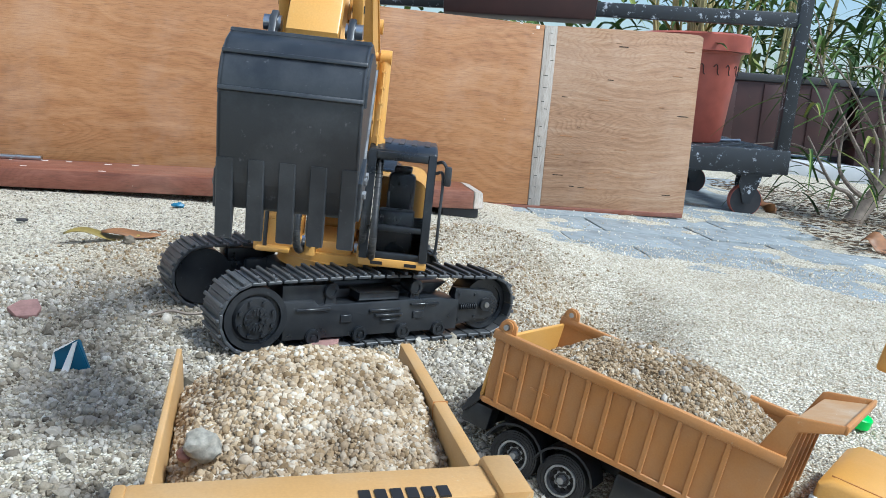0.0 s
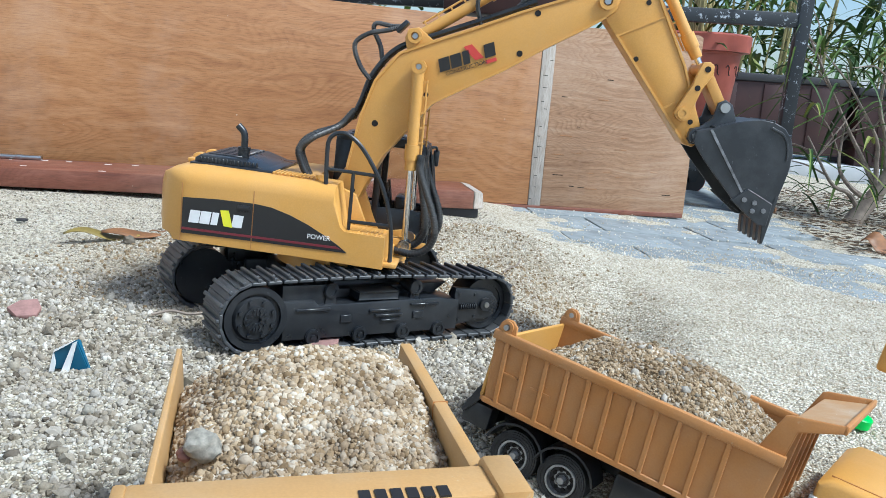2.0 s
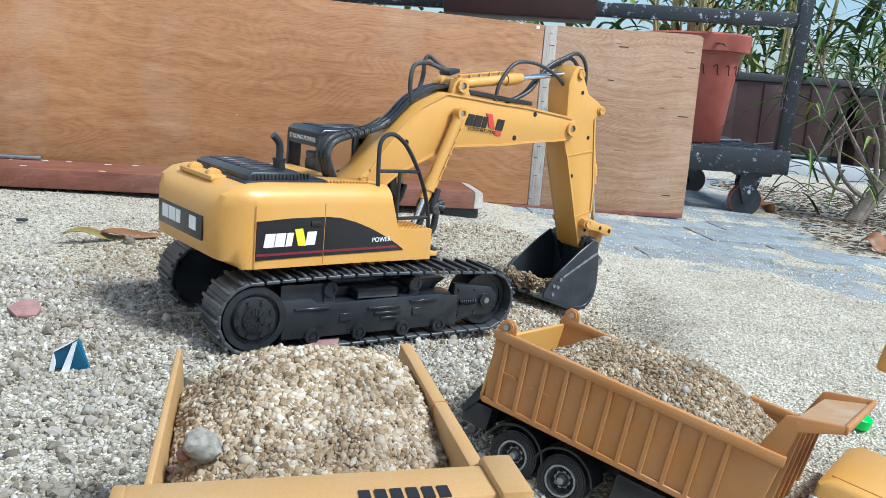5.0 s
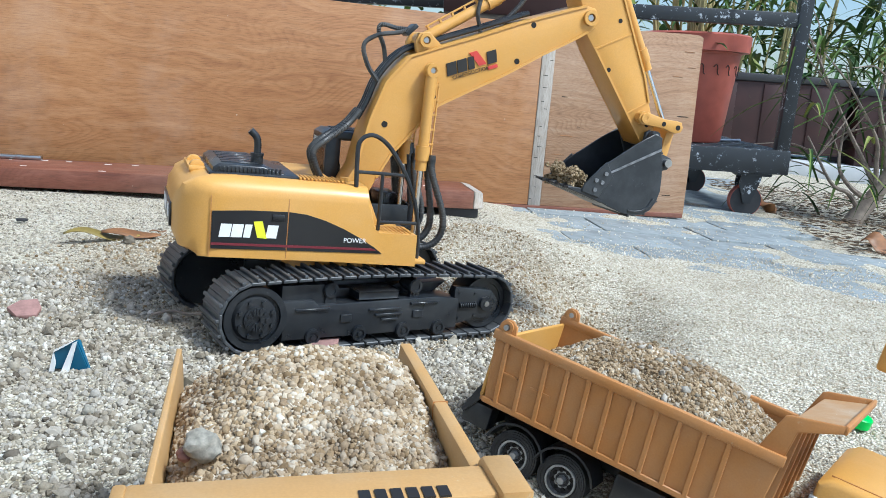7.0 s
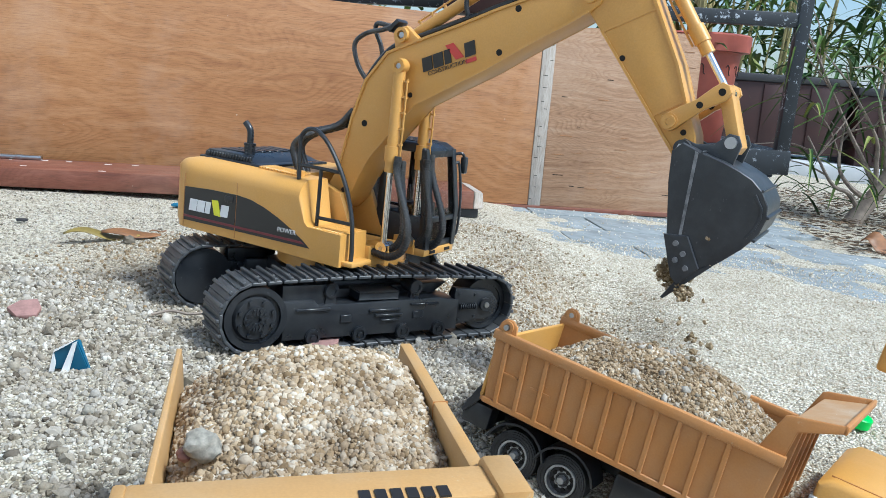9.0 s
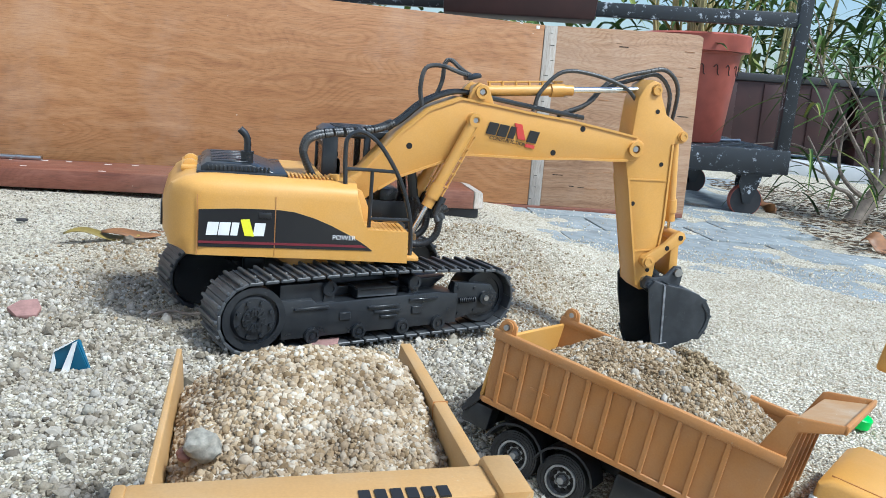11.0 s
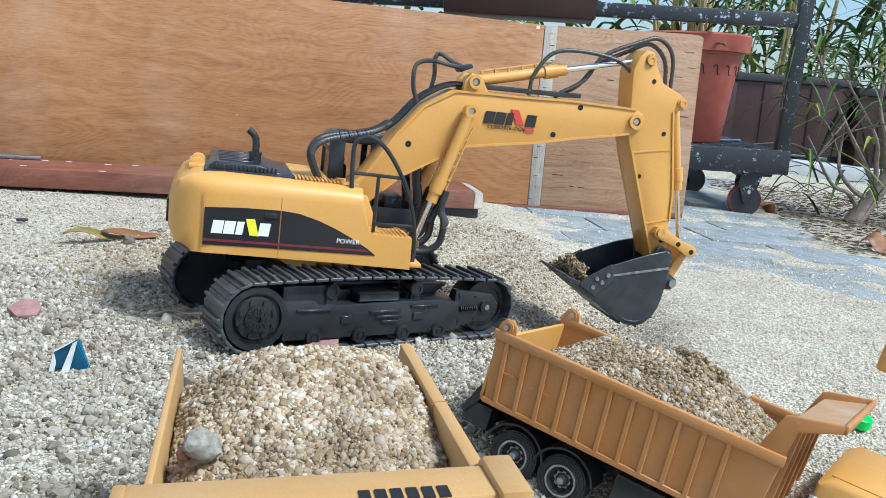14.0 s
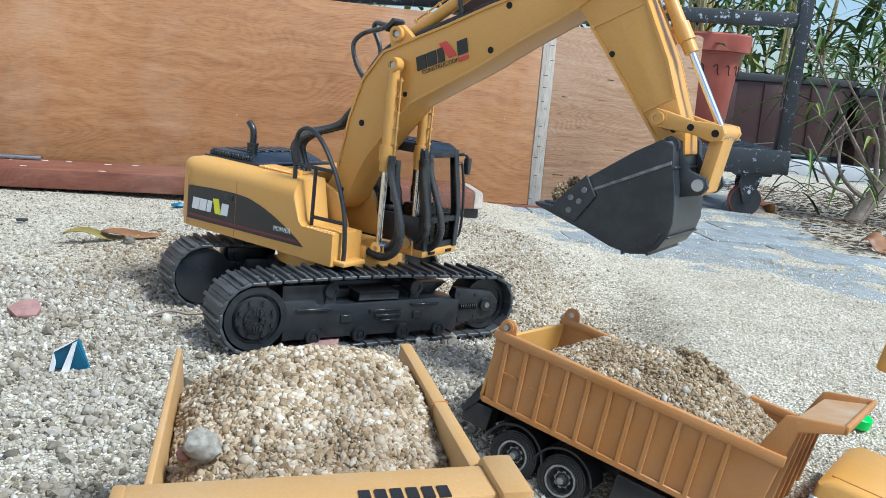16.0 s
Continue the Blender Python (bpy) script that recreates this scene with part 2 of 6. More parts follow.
def smooth_path(pts, n=8):
    """Catmull-Rom through the points."""
    p = [Vector(q) for q in pts]
    p = [2 * p[0] - p[1], *p, 2 * p[-1] - p[-2]]
    out = []
    for i in range(1, len(p) - 2):
        for k in range(n):
            t = k / n
            out.append(0.5 * (2 * p[i] + (p[i + 1] - p[i - 1]) * t + (2 * p[i - 1] - 5 * p[i] + 4 * p[i + 1] - p[i + 2]) * t * t + (3 * p[i] - p[i - 1] - 3 * p[i + 1] + p[i + 2]) * t ** 3))
    return out + [p[-2]]


def tube(bm, pts, radius, sides=8, ribs=0.0, n=8):
    """A hose along points; ribs makes every other ring thinner."""
    path = smooth_path(pts, n) if n else [Vector(q) for q in pts]
    prev, up = None, Vector((0.123, 0.95, 0.3))
    for i, q in enumerate(path):
        d = (path[min(i + 1, len(path) - 1)] - path[max(i - 1, 0)]).normalized()
        s = d.cross(up).normalized()
        w = s.cross(d)
        r = (radius(i / (len(path) - 1)) if callable(radius) else radius) * (1 - ribs * (i % 2))
        loop = [bm.verts.new(q + s * r * math.cos(2 * math.pi * k / sides) + w * r * math.sin(2 * math.pi * k / sides)) for k in range(sides)]
        if prev:
            for k in range(sides):
                bm.faces.new((prev[k], prev[(k + 1) % sides], loop[(k + 1) % sides], loop[k]))
        else:
            bm.faces.new(loop[::-1])
        prev = loop
    bm.faces.new(prev)
    return bm


def lettering(name, words, size, m, mat, parent, extrude=0.0003, label=""):
    cu = bpy.data.curves.new(name, "FONT")
    cu.body, cu.size, cu.extrude, cu.align_x, cu.align_y = words, size, extrude, "LEFT", "BOTTOM"
    ob = new("tmp_text", cu)
    me = bpy.data.meshes.new_from_object(ob.evaluated_get(bpy.context.evaluated_depsgraph_get()))
    bpy.data.objects.remove(ob)
    me.materials.clear()
    me.materials.append(mat)
    out = new(name, me)
    out.parent, out.matrix_basis = parent, m
    return tagged(out, label)


def hermite(t, ts, vs):
    """Smooth monotone interpolation of a table."""
    i = int(np.clip(np.searchsorted(ts, t, side="right") - 1, 0, len(ts) - 2))

    def slope(k):
        if k <= 0 or k >= len(ts) - 1:
            return 0.0
        a, b = (vs[k] - vs[k - 1]) / (ts[k] - ts[k - 1]), (vs[k + 1] - vs[k]) / (ts[k + 1] - ts[k])
        return 0.0 if a * b <= 0 else 2 * a * b / (a + b)
    h = ts[i + 1] - ts[i]
    u = (t - ts[i]) / h
    return ((1 + 2 * u) * (1 - u) ** 2 * vs[i] + u * (1 - u) ** 2 * h * slope(i) + u * u * (3 - 2 * u) * vs[i + 1] + u * u * (u - 1) * h * slope(i + 1))


# ---------------- the ground: one sheet of sand and gravel over pavers ----------------
def hump(x, y, cx, cy, rx, ry, turn=0.0):
    c, s = math.cos(radians(turn)), math.sin(radians(turn))
    u, v = ((x - cx) * c + (y - cy) * s) / rx, (-(x - cx) * s + (y - cy) * c) / ry
    return math.exp(-(u * u + v * v))


def sigmoid(v):
    return 1 / (1 + math.exp(-max(-40.0, min(40.0, v))))


def dug(x, y):
    """How far a place lies inside the dug, damp hollow behind the tracks: 0 to 1."""
    edge = 0.318 - 0.62 * max(0.0, y - 0.20) + 0.02 * noise.noise((x * 12, y * 12, 3.0))
    return sigmoid((edge - x) * 60) * sigmoid((x - 0.08 - 0.1 * max(0, 0.1 - y)) * 40) * sigmoid((y + 0.06) * 50) * sigmoid((0.50 - y) * 25)


def height(x, y):
    r = math.hypot(x, y)
    z = 0.008 - 0.07 * max(0.0, y - 0.25) * max(0.0, 0.15 - x) * sigmoid((1.2 - y) * 8)
    z += 0.030 * hump(x, y, 0.155, 0.40, 0.10, 0.10, 20) + 0.018 * hump(x, y, 0.27, 0.33, 0.10, 0.07, -50)
    z += 0.007 * hump(x, y, 0.36, 0.12, 0.05, 0.16, -10)
    z -= 0.046 * hump(x, y, 0.285, 0.115, 0.062, 0.115, -8)
    z += 0.020 * hump(x, y, -0.21, 0.18, 0.10, 0.07, 15)
    z += 0.008 * hump(x, y, -0.10, 0.33, 0.16, 0.10)
    z -= 0.034 * hump(x, y, 0.19, -0.31, 0.11, 0.075, -33) + 0.045 * hump(x, y, 0.36, -0.44, 0.12, 0.09, -33)
    z += 0.006 * noise.noise((x * 9, y * 9, 0.3)) * max(0.0, 1 - r / 1.6)
    z += 0.003 * noise.noise((x * 30, y * 30, 1.3)) * max(0.0, 1 - r / 1.4)
    bare = sigmoid(((x - 0.30) * 0.5 + (y - 0.56)) * 22) * sigmoid((x - 0.20) * 18)
    z -= bare * (0.0120 + 0.009 * noise.noise((x * 6, y * 6, 5.0)) + 0.007 * noise.noise((x * 19, y * 19, 7.0)))
    return z


def ground_sheet():
    def axis(lo, hi, step, far):
        core = np.arange(lo, hi + step / 2, step)
        grow = np.geomspace(step * 2, far, 26)
        return np.concatenate([lo - grow[::-1], core, hi + grow])
    xs, ys = axis(-0.75, 1.25, 0.0075, 60.0), axis(-0.85, 1.3, 0.0075, 60.0)
    verts = [(x, y, height(x, y) if abs(x) < 4 and abs(y) < 4 else -0.006) for y in ys for x in xs]
    n = len(xs)
    faces = [(j * n + i, j * n + i + 1, (j + 1) * n + i + 1, (j + 1) * n + i) for j in range(len(ys) - 1) for i in range(n - 1)]
    me = bpy.data.meshes.new("ground")
    me.from_pydata(verts, [], faces)
    damp_and_shade = me.attributes.new("damp_and_shade", "FLOAT", "POINT")
    # the last hump paints the house's cast shade left of the tracks
    damp_and_shade.data.foreach_set("value", [min(1.0, 0.45 * dug(x, y) + 0.8 * hump(x, y, -0.19, 0.15, 0.09, 0.05, 15) + 0.5 * hump(x, y, -0.02, -0.02, 0.15, 0.09) + 0.75 * hump(x, y, -0.185, 0.045, 0.085, 0.055, 10)) for x, y, _ in verts])
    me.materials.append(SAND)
    me.shade_smooth()
    return tagged(new("ground", me), "pale coarse sand and gravel spread over the patio", "ground", kind="structure")


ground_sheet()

PHI = (1 + 5 ** 0.5) / 2
ICO = np.array([(-1, PHI, 0), (1, PHI, 0), (-1, -PHI, 0), (1, -PHI, 0), (0, -1, PHI), (0, 1, PHI), (0, -1, -PHI), (0, 1, -PHI), (PHI, 0, -1), (PHI, 0, 1), (-PHI, 0, -1), (-PHI, 0, 1)]) / 1.902
ICO_F = np.array([(0, 11, 5), (0, 5, 1), (0, 1, 7), (0, 7, 10), (0, 10, 11), (1, 5, 9), (5, 11, 4), (11, 10, 2), (10, 7, 6), (7, 1, 8), (3, 9, 4), (3, 4, 2), (3, 2, 6), (3, 6, 8), (3, 8, 9), (4, 9, 5), (2, 4, 11), (6, 2, 10), (8, 6, 7), (9, 8, 1)])


def stones(name, places, radii, mat, label, parent=None, kind="stuff", category="gravel", seed=1, angular=0.75):
    """Many small uneven stones in one mesh."""
    rng = np.random.default_rng(seed)
    n = len(places)
    P, r = np.array(places), np.array(radii)
    q = rng.normal(size=(n, 4))
    q /= np.linalg.norm(q, axis=1)[:, None]
    w, x, y, z = q.T
    R = np.stack([1 - 2 * (y * y + z * z), 2 * (x * y - z * w), 2 * (x * z + y * w), 2 * (x * y + z * w), 1 - 2 * (x * x + z * z), 2 * (y * z - x * w), 2 * (x * z - y * w), 2 * (y * z + x * w), 1 - 2 * (x * x + y * y)], 1).reshape(n, 3, 3)
    V = ICO[None] * (1 + rng.uniform(-0.30, 0.30, (n, 12, 1))) * rng.uniform(0.62, 1.2, (n, 1, 3))
    V = np.einsum("nij,nkj->nki", R, V) * r[:, None, None] + P[:, None]
    F = (ICO_F[None] + 12 * np.arange(n)[:, None, None]).reshape(-1, 3)
    me = bpy.data.meshes.new(name)
    me.vertices.add(n * 12)
    me.vertices.foreach_set("co", V.reshape(-1).astype(np.float32))
    me.loops.add(len(F) * 3)
    me.loops.foreach_set("vertex_index", F.reshape(-1).astype(np.int32))
    me.polygons.add(len(F))
    me.polygons.foreach_set("loop_start", np.arange(0, len(F) * 3, 3, dtype=np.int32))
    me.update(calc_edges=True)
    me.materials.append(mat)
    sharp = me.attributes.new("sharp_face", "BOOLEAN", "FACE")
    sharp.data.foreach_set("value", np.repeat(rng.random(n) < angular, 20))
    ob = new(name, me)
    ob.parent = parent
    return tagged(ob, label, category if parent is None else "", kind=kind)


def scatter(count, x0, x1, y0, y1, keep, r_lo, r_hi, seed, sink=0.25):
    rng = np.random.default_rng(seed)
    pts, rad = [], []
    for _ in range(count):
        x, y = rng.uniform(x0, x1), rng.uniform(y0, y1)
        if rng.random() > keep(x, y):
            continue
        r = r_lo + (r_hi - r_lo) * rng.random() ** 2.2
        pts.append((x, y, max(height(x, y), 0.0005) + r * (0.5 - sink) if on_pavers(x, y) > 0.5 else height(x, y) + r * (0.5 - sink)))
        rad.append(r)
    return pts, rad




# ---------------- the excavator ----------------
UY = 30.58                       # heading of the tracks
PIVOT, SP = (-0.0017, 0.1219), (0.2805, -0.0252)   # boom foot; boom tip in the boom's space (x, z)
BC, SB = (0.1275, 0.0388), (0.1416, 0.0606)        # cylinder pins on the boom
LK, BP, ST, BT = (0.0318, -0.1076), (0.0364, -0.1286), (0.0137, 0.0570), (0.0498, 0.0167)   # pins on the stick
BR, LE = (0.0269, 0.0187), (0.0408, 0.001)         # bucket ear; link end
FOOT = (0.058, 0.088)                               # boom cylinder foot on the house
TILT_AT = (-0.1107, -0.011)

#        t     slew    tilt   boom   stick   link
MOVES = [(0.0, -91.0, 0.0, 52.2, 26.2, 40.0), (0.35, -90.0, 0.0, 52.0, 26.2, 40.0), (0.5, -87.25, 0.0, 51.0, 26.2, 40.0), (0.8, -68.25, 0.1, 50.4, 26.2, 40.4),
         (1.0, -56.25, 0.1, 50.1, 26.2, 40.8), (1.5, -30.3, 0.0, 49.0, 26.0, 40.0), (2.0, -5.3, 0.0, 47.8, 25.1, 41.2), (2.5, 21.1, 0.0, 47.1, 25.0, 40.3),
         (3.0, 37.9, 0.4, 39.0, 17.1, 38.0), (3.5, 38.4, 2.85, 14.8, -2.75, 40.1), (4.0, 38.4, 4.9, 11.1, -4.4, 42.0), (4.2, 38.1, 3.1, 13.3, 0.7, 24.3),
         (5.0, 38.0, 1.2, 19.0, 5.0, -22.0), (5.6, 38.0, 0.6, 32.0, 15.0, -33.0), (6.3, 37.95, 0.2, 43.4, 22.8, -31.5), (6.5, 37.7, 0.0, 44.2, 22.9, -32.1),
         (7.0, 18.6, 0.3, 45.3, 23.1, -34.2), (7.5, -6.1, 0.0, 45.5, 24.1, -35.2), (8.0, -27.7, 0.1, 46.4, 24.6, -31.1), (8.5, -29.7, 0.0, 46.4, 24.2, -14.1),
         (9.0, -29.8, 0.0, 46.6, 24.1, 10.0), (9.2, -30.4, 0.0, 47.1, 24.6, 27.0), (9.7, -30.6, 0.0, 47.0, 24.6, 40.5), (10.3, -9.0, 0.0, 43.0, 20.0, 41.0),
         (10.8, 12.0, 0.6, 24.0, 3.0, 39.0), (11.3, 14.8, 4.6, 7.7, -7.9, 35.9), (11.5, 15.6, 6.5, 4.7, -8.3, 33.9), (12.0, 15.4, 5.5, 4.7, -5.8, 21.3),
         (12.5, 14.0, 1.7, 8.0, -4.0, -7.0), (13.0, 12.8, -0.8, 10.2, -5.3, -24.2), (13.5, 12.9, -0.8, 10.8, -5.5, -36.0), (14.0, 13.1, -0.6, 25.3, 6.2, -33.0),
         (14.5, 13.4, -0.1, 38.0, 17.9, -36.6), (15.0, 13.4, -0.1, 44.6, 24.0, -38.0), (15.5, -11.7, -0.1, 45.7, 23.6, -34.0), (16.0, -34.2, 0.0, 46.9, 24.6, -34.5)]
MT = [r[0] for r in MOVES]
LINK_MAP = ((-40.0, -35.0, 10.0, 24.0, 42.0), (-112.0, -107.5, -45.0, -26.0, -8.5))


def xz(v, a=0.0):
    c, s = math.cos(radians(a)), math.sin(radians(a))
    return Vector((c * v[0] - s * v[1], 0, s * v[0] + c * v[1]))


def turn_y(a):
    return Matrix.Rotation(radians(-a), 4, "Y")


def aim(a, b):
    """A pose at a whose x axis points to b, within the arm's upright plane."""
    d = b - a
    return Matrix.Translation(a) @ turn_y(math.degrees(math.atan2(d.z, d.x)))


def linkage(t):
    """Poses of all moving parts in the excavator's space at t seconds."""
    slew, tilt, boom, stick, link = (hermite(t, MT, [r[k] for r in MOVES]) for k in range(1, 6))
    bk = stick + float(np.interp(link, *LINK_MAP))
    root = Matrix.Rotation(radians(UY), 4, "Z") @ Matrix.Translation((TILT_AT[0], 0, TILT_AT[1])) @ turn_y(tilt) @ Matrix.Translation((-TILT_AT[0], 0, -TILT_AT[1]))
    house = Matrix.Rotation(radians(slew - UY), 4, "Z")
    play = house @ Matrix.Translation((0, 0, 0.068)) @ turn_y(0.12 * max(0.0, tilt)) @ Matrix.Translation((0, 0, -0.068))   # slack of the turntable
    p0 = xz(PIVOT)
    tip = p0 + xz(SP, boom)
    bc, sb = p0 + xz(BC, boom), p0 + xz(SB, boom)
    lk, bp, st, bt = (tip + xz(v, stick) for v in (LK, BP, ST, BT))
    le, br, foot = lk + xz(LE, link + stick), bp + xz(BR, bk), xz(FOOT)
    T = Matrix.Translation
    return {"root": root, "house": play, "boom": house @ T(p0) @ turn_y(boom), "stick": house @ T(tip) @ turn_y(stick), "bucket": house @ T(bp) @ turn_y(bk),
            "lift_barrel": house @ aim(bc, foot), "lift_rod": house @ aim(foot, bc), "stick_barrel": house @ aim(sb, st), "stick_rod": house @ aim(st, sb),
            "bucket_barrel": house @ aim(bt, le), "bucket_rod": house @ aim(le, bt), "link": house @ aim(lk, le), "push": house @ aim(le, br)}


excavator = empty("toy_excavator", "yellow and black toy excavator on rubber tracks in sand", "toy excavator")
MOVING = {"root": [excavator]}


def moving(key, ob):
    MOVING.setdefault(key, []).append(ob)
    return ob


def undercarriage():
    bm = box(bmesh.new(), -0.055, 0.055, -0.05, 0.05, 0.022, 0.058, 0.006)
    box(bm, -0.075, 0.075, -0.05, -0.042, 0.02, 0.055, 0.003)
    box(bm, -0.075, 0.075, 0.042, 0.05, 0.02, 0.055, 0.003)
    rod(bm, (0, 0, 0.055), (0, 0, 0.073), 0.047, n=40)
    part("chassis", bm, BLACK, excavator, "black plastic centre chassis")
    bm = bmesh.new()
    rod(bm, (0, 0, 0.0620), (0, 0, 0.0785), 0.058, n=48)
    rod(bm, (0, 0, 0.0700), (0, 0, 0.0712), 0.0588, n=48)
    moving("house", part("turntable", bm, YELLOW, excavator, "yellow round turntable"))
    # shoe: plate with two grousers, shared by every link of both tracks
    b = box(bmesh.new(), -0.0058, 0.0058, -0.0205, 0.0205, -0.0015, 0.0012, 0.0006, 1)
    box(b, -0.0012, 0.0018, -0.0205, 0.0205, 0.001, 0.0040, 0.0007, 2)
    box(b, -0.0056, -0.0046, -0.0205, 0.0205, 0.001, 0.0019)
    shoe_mesh = finish(b, RUBBER, False, "shoe")
    ra, rb, xa, xb, zc = 0.0285, 0.0265, -0.1107, 0.1095, 0.0375
    path = []
    n_top = 17
    for k in range(n_top):          # top run, a slight arch over the carrier rollers
        u = k / n_top
        x = xa + (xb - xa) * u
        z = zc + ra + (rb - ra) * u + 0.0035 * math.sin(math.pi * u)
        path.append((x, z, math.degrees(math.atan2((rb - ra) + 0.0035 * math.pi * math.cos(math.pi * u), xb - xa))))
    for k in range(7):
        a = 90 - 180 * k / 7
        path.append((xb + rb * math.cos(radians(a)), zc + rb * math.sin(radians(a)), a - 90))
    for k in range(n_top):
        u = k / n_top
        path.append((xb + (xa - xb) * u, zc - rb + (rb - ra) * u, 180.0))
    for k in range(8):
        a = -90 - 180 * k / 8
        path.append((xa + ra * math.cos(radians(a)), zc + ra * math.sin(radians(a)), a - 90))
    for side in (-1, 1):
        yo = side * 0.0655
        bm = bmesh.new()
        f = yo + side * 0.0175
        prism(bm, [(-0.088, 0.0175), (0.078, 0.0175), (0.078, 0.044), (0.055, 0.0475), (-0.058, 0.0455), (-0.062, 0.0495), (-0.088, 0.0495)], yo - side * 0.012, f, 0.0012)
        prism(bm, [(-0.088, 0.045), (-0.05, 0.045), (-0.05, 0.0615), (-0.088, 0.0615)], yo - side * 0.01, yo + side * 0.0125, 0.001)
        prism(bm, [(-0.05, 0.044), (0.06, 0.046), (0.075, 0.056), (-0.05, 0.053)], yo - side * 0.012, yo - side * 0.001, 0.001)
        for x0, x1, z in ((-0.078, -0.048, 0.0425), (0.028, 0.056, 0.0425), (-0.012, 0.018, 0.039), (-0.006, 0.020, 0.0345), (0.0, 0.016, 0.030)):
            box(bm, x0, x1, f - 0.0022, f + 0.0022, z - 0.0010, z + 0.0010, 0.0004, 1)
        for x in (-0.033, 0.036):
            box(bm, x - 0.005, x + 0.005, f - 0.0016, f + 0.0016, 0.030, 0.0365, 0.0004, 1)
        box(bm, -0.022, 0.016, yo, yo + side * 0.016, 0.048, 0.0545, 0.0012)
        part("side_frame", bm, BLACK, excavator, "black side frame with moulded ribs and steps")
        for x in (-0.062, -0.02, 0.022, 0.058):        # road rollers
            bm = bmesh.new()
            rod(bm, (x, f - side * 0.004, 0.0195), (x, f + side * 0.002, 0.0195), 0.0068, n=14)
            ring(bm, (x, f + side * 0.002, 0.0195), (0, 1, 0), 0.0062, 0.0042, 0.002, 14)
            rod(bm, (x, f, 0.0195), (x, f + side * 0.0032, 0.0195), 0.0022, n=8)
            part("road_roller", bm, BLACK, excavator)
        for x in (-0.046, 0.034):                      # carrier rollers with their brackets
            bm = bmesh.new()
            rod(bm, (x, yo - side * 0.004, 0.0565), (x, yo + side * 0.0145, 0.0565), 0.0066, n=14)
            ring(bm, (x, yo + side * 0.0145, 0.0565), (0, 1, 0), 0.006, 0.0036, 0.002, 14)
            prism(bm, [(x - 0.006, 0.041), (x + 0.006, 0.041), (x + 0.0035, 0.056), (x - 0.0035, 0.056)], yo + side * 0.009, yo + side * 0.014, 0.0005)
            part("carrier_roller", bm, BLACK, excavator)
        bm = bmesh.new()                               # sprocket
        yf = yo + side * 0.0195
        rod(bm, (xa, yo - side * 0.016, zc), (xa, yf - side * 0.004, zc), 0.0255, n=32)
        ring(bm, (xa, yf - side * 0.003, zc), (0, 1, 0), 0.0255, 0.0205, 0.004, 32)
        rod(bm, (xa, yf - side * 0.005, zc), (xa, yf - side * 0.001, zc), 0.019, 0.0165, n=32) if side < 0 else rod(bm, (xa, yf - 0.005, zc), (xa, yf - 0.001, zc), 0.019, n=32)
        ring(bm, (xa, yf - side * 0.0005, zc), (0, 1, 0), 0.0102, 0.0030, 0.003, 24)
        for k in range(12):
            a = 360 * k / 12
            box(bm, 0.0035, 0.0095, -0.0005, 0.0005, -0.0006, 0.0006, m=Matrix.Translation((xa, yf + side * 0.0012, zc)) @ turn_y(a))
        for k in range(10):
            a = 2 * math.pi * k / 10
            rod(bm, (xa + 0.0078 * math.cos(a), yf, zc + 0.0078 * math.sin(a)), (xa + 0.0078 * math.cos(a), yf + side * 0.0026, zc + 0.0078 * math.sin(a)), 0.0012, n=6)
        for k in range(8):
            a = 2 * math.pi * (k + 0.5) / 8
            rod(bm, (xa + 0.0142 * math.cos(a), yf - side * 0.002, zc + 0.0142 * math.sin(a)), (xa + 0.0142 * math.cos(a), yf + side * 0.0014, zc + 0.0142 * math.sin(a)), 0.0018, n=6)
        part("drive_sprocket", bm, BLACK, excavator)
        bm = bmesh.new()                               # idler with its fork
        rod(bm, (xb, yo - side * 0.012, zc), (xb, yo + side * 0.010, zc), 0.0235, n=32)
        ring(bm, (xb, yo + side * 0.010, zc), (0, 1, 0), 0.0235, 0.019, 0.003, 32)
        prism(bm, [(0.074, 0.020), (0.098, 0.024), (0.112, 0.024), (0.121, 0.031), (0.122, 0.041), (0.114, 0.050), (0.1, 0.052), (0.074, 0.055)], yo + side * 0.009, yo + side * 0.0165, 0.001)
        rod(bm, (xb - 0.002, yo + side * 0.016, zc + 0.001), (xb - 0.002, yo + side * 0.0195, zc + 0.001), 0.0062, n=18)
        for k in range(9):
            x = 0.080 + 0.002 * k
            rod(bm, (x, yo + side * 0.0168, 0.0375), (x + 0.0008, yo + side * 0.0168, 0.0375), 0.0028, n=10)
        for x, z in ((0.079, 0.049), (0.096, 0.048), (0.080, 0.0255), (0.097, 0.0275)):
            rod(bm, (x, yo + side * 0.016, z), (x, yo + side * 0.0178, z), 0.0014, n=8)
        part("idler_wheel", bm, BLACK, excavator)
        bm = bmesh.new()
        rod(bm, (xb - 0.002, yo + side * 0.0192, zc + 0.001), (xb - 0.002, yo + side * 0.0206, zc + 0.001), 0.0026, n=12)
        part("axle_bolt", bm, STEEL, excavator, "small bright steel axle bolt")
        track = part("track", tube(bmesh.new(), [(x, yo, z) for x, z, _ in path] + [(path[0][0], yo, path[0][1])], 0.0012, 6, n=0), RUBBER, excavator, "black rubber track with raised dusty grousers")
        for x, z, a in path:
            s = new("track_shoe", shoe_mesh)
            s.parent, s.matrix_basis = track, pose(x, yo, z) @ turn_y(a)


undercarriage()

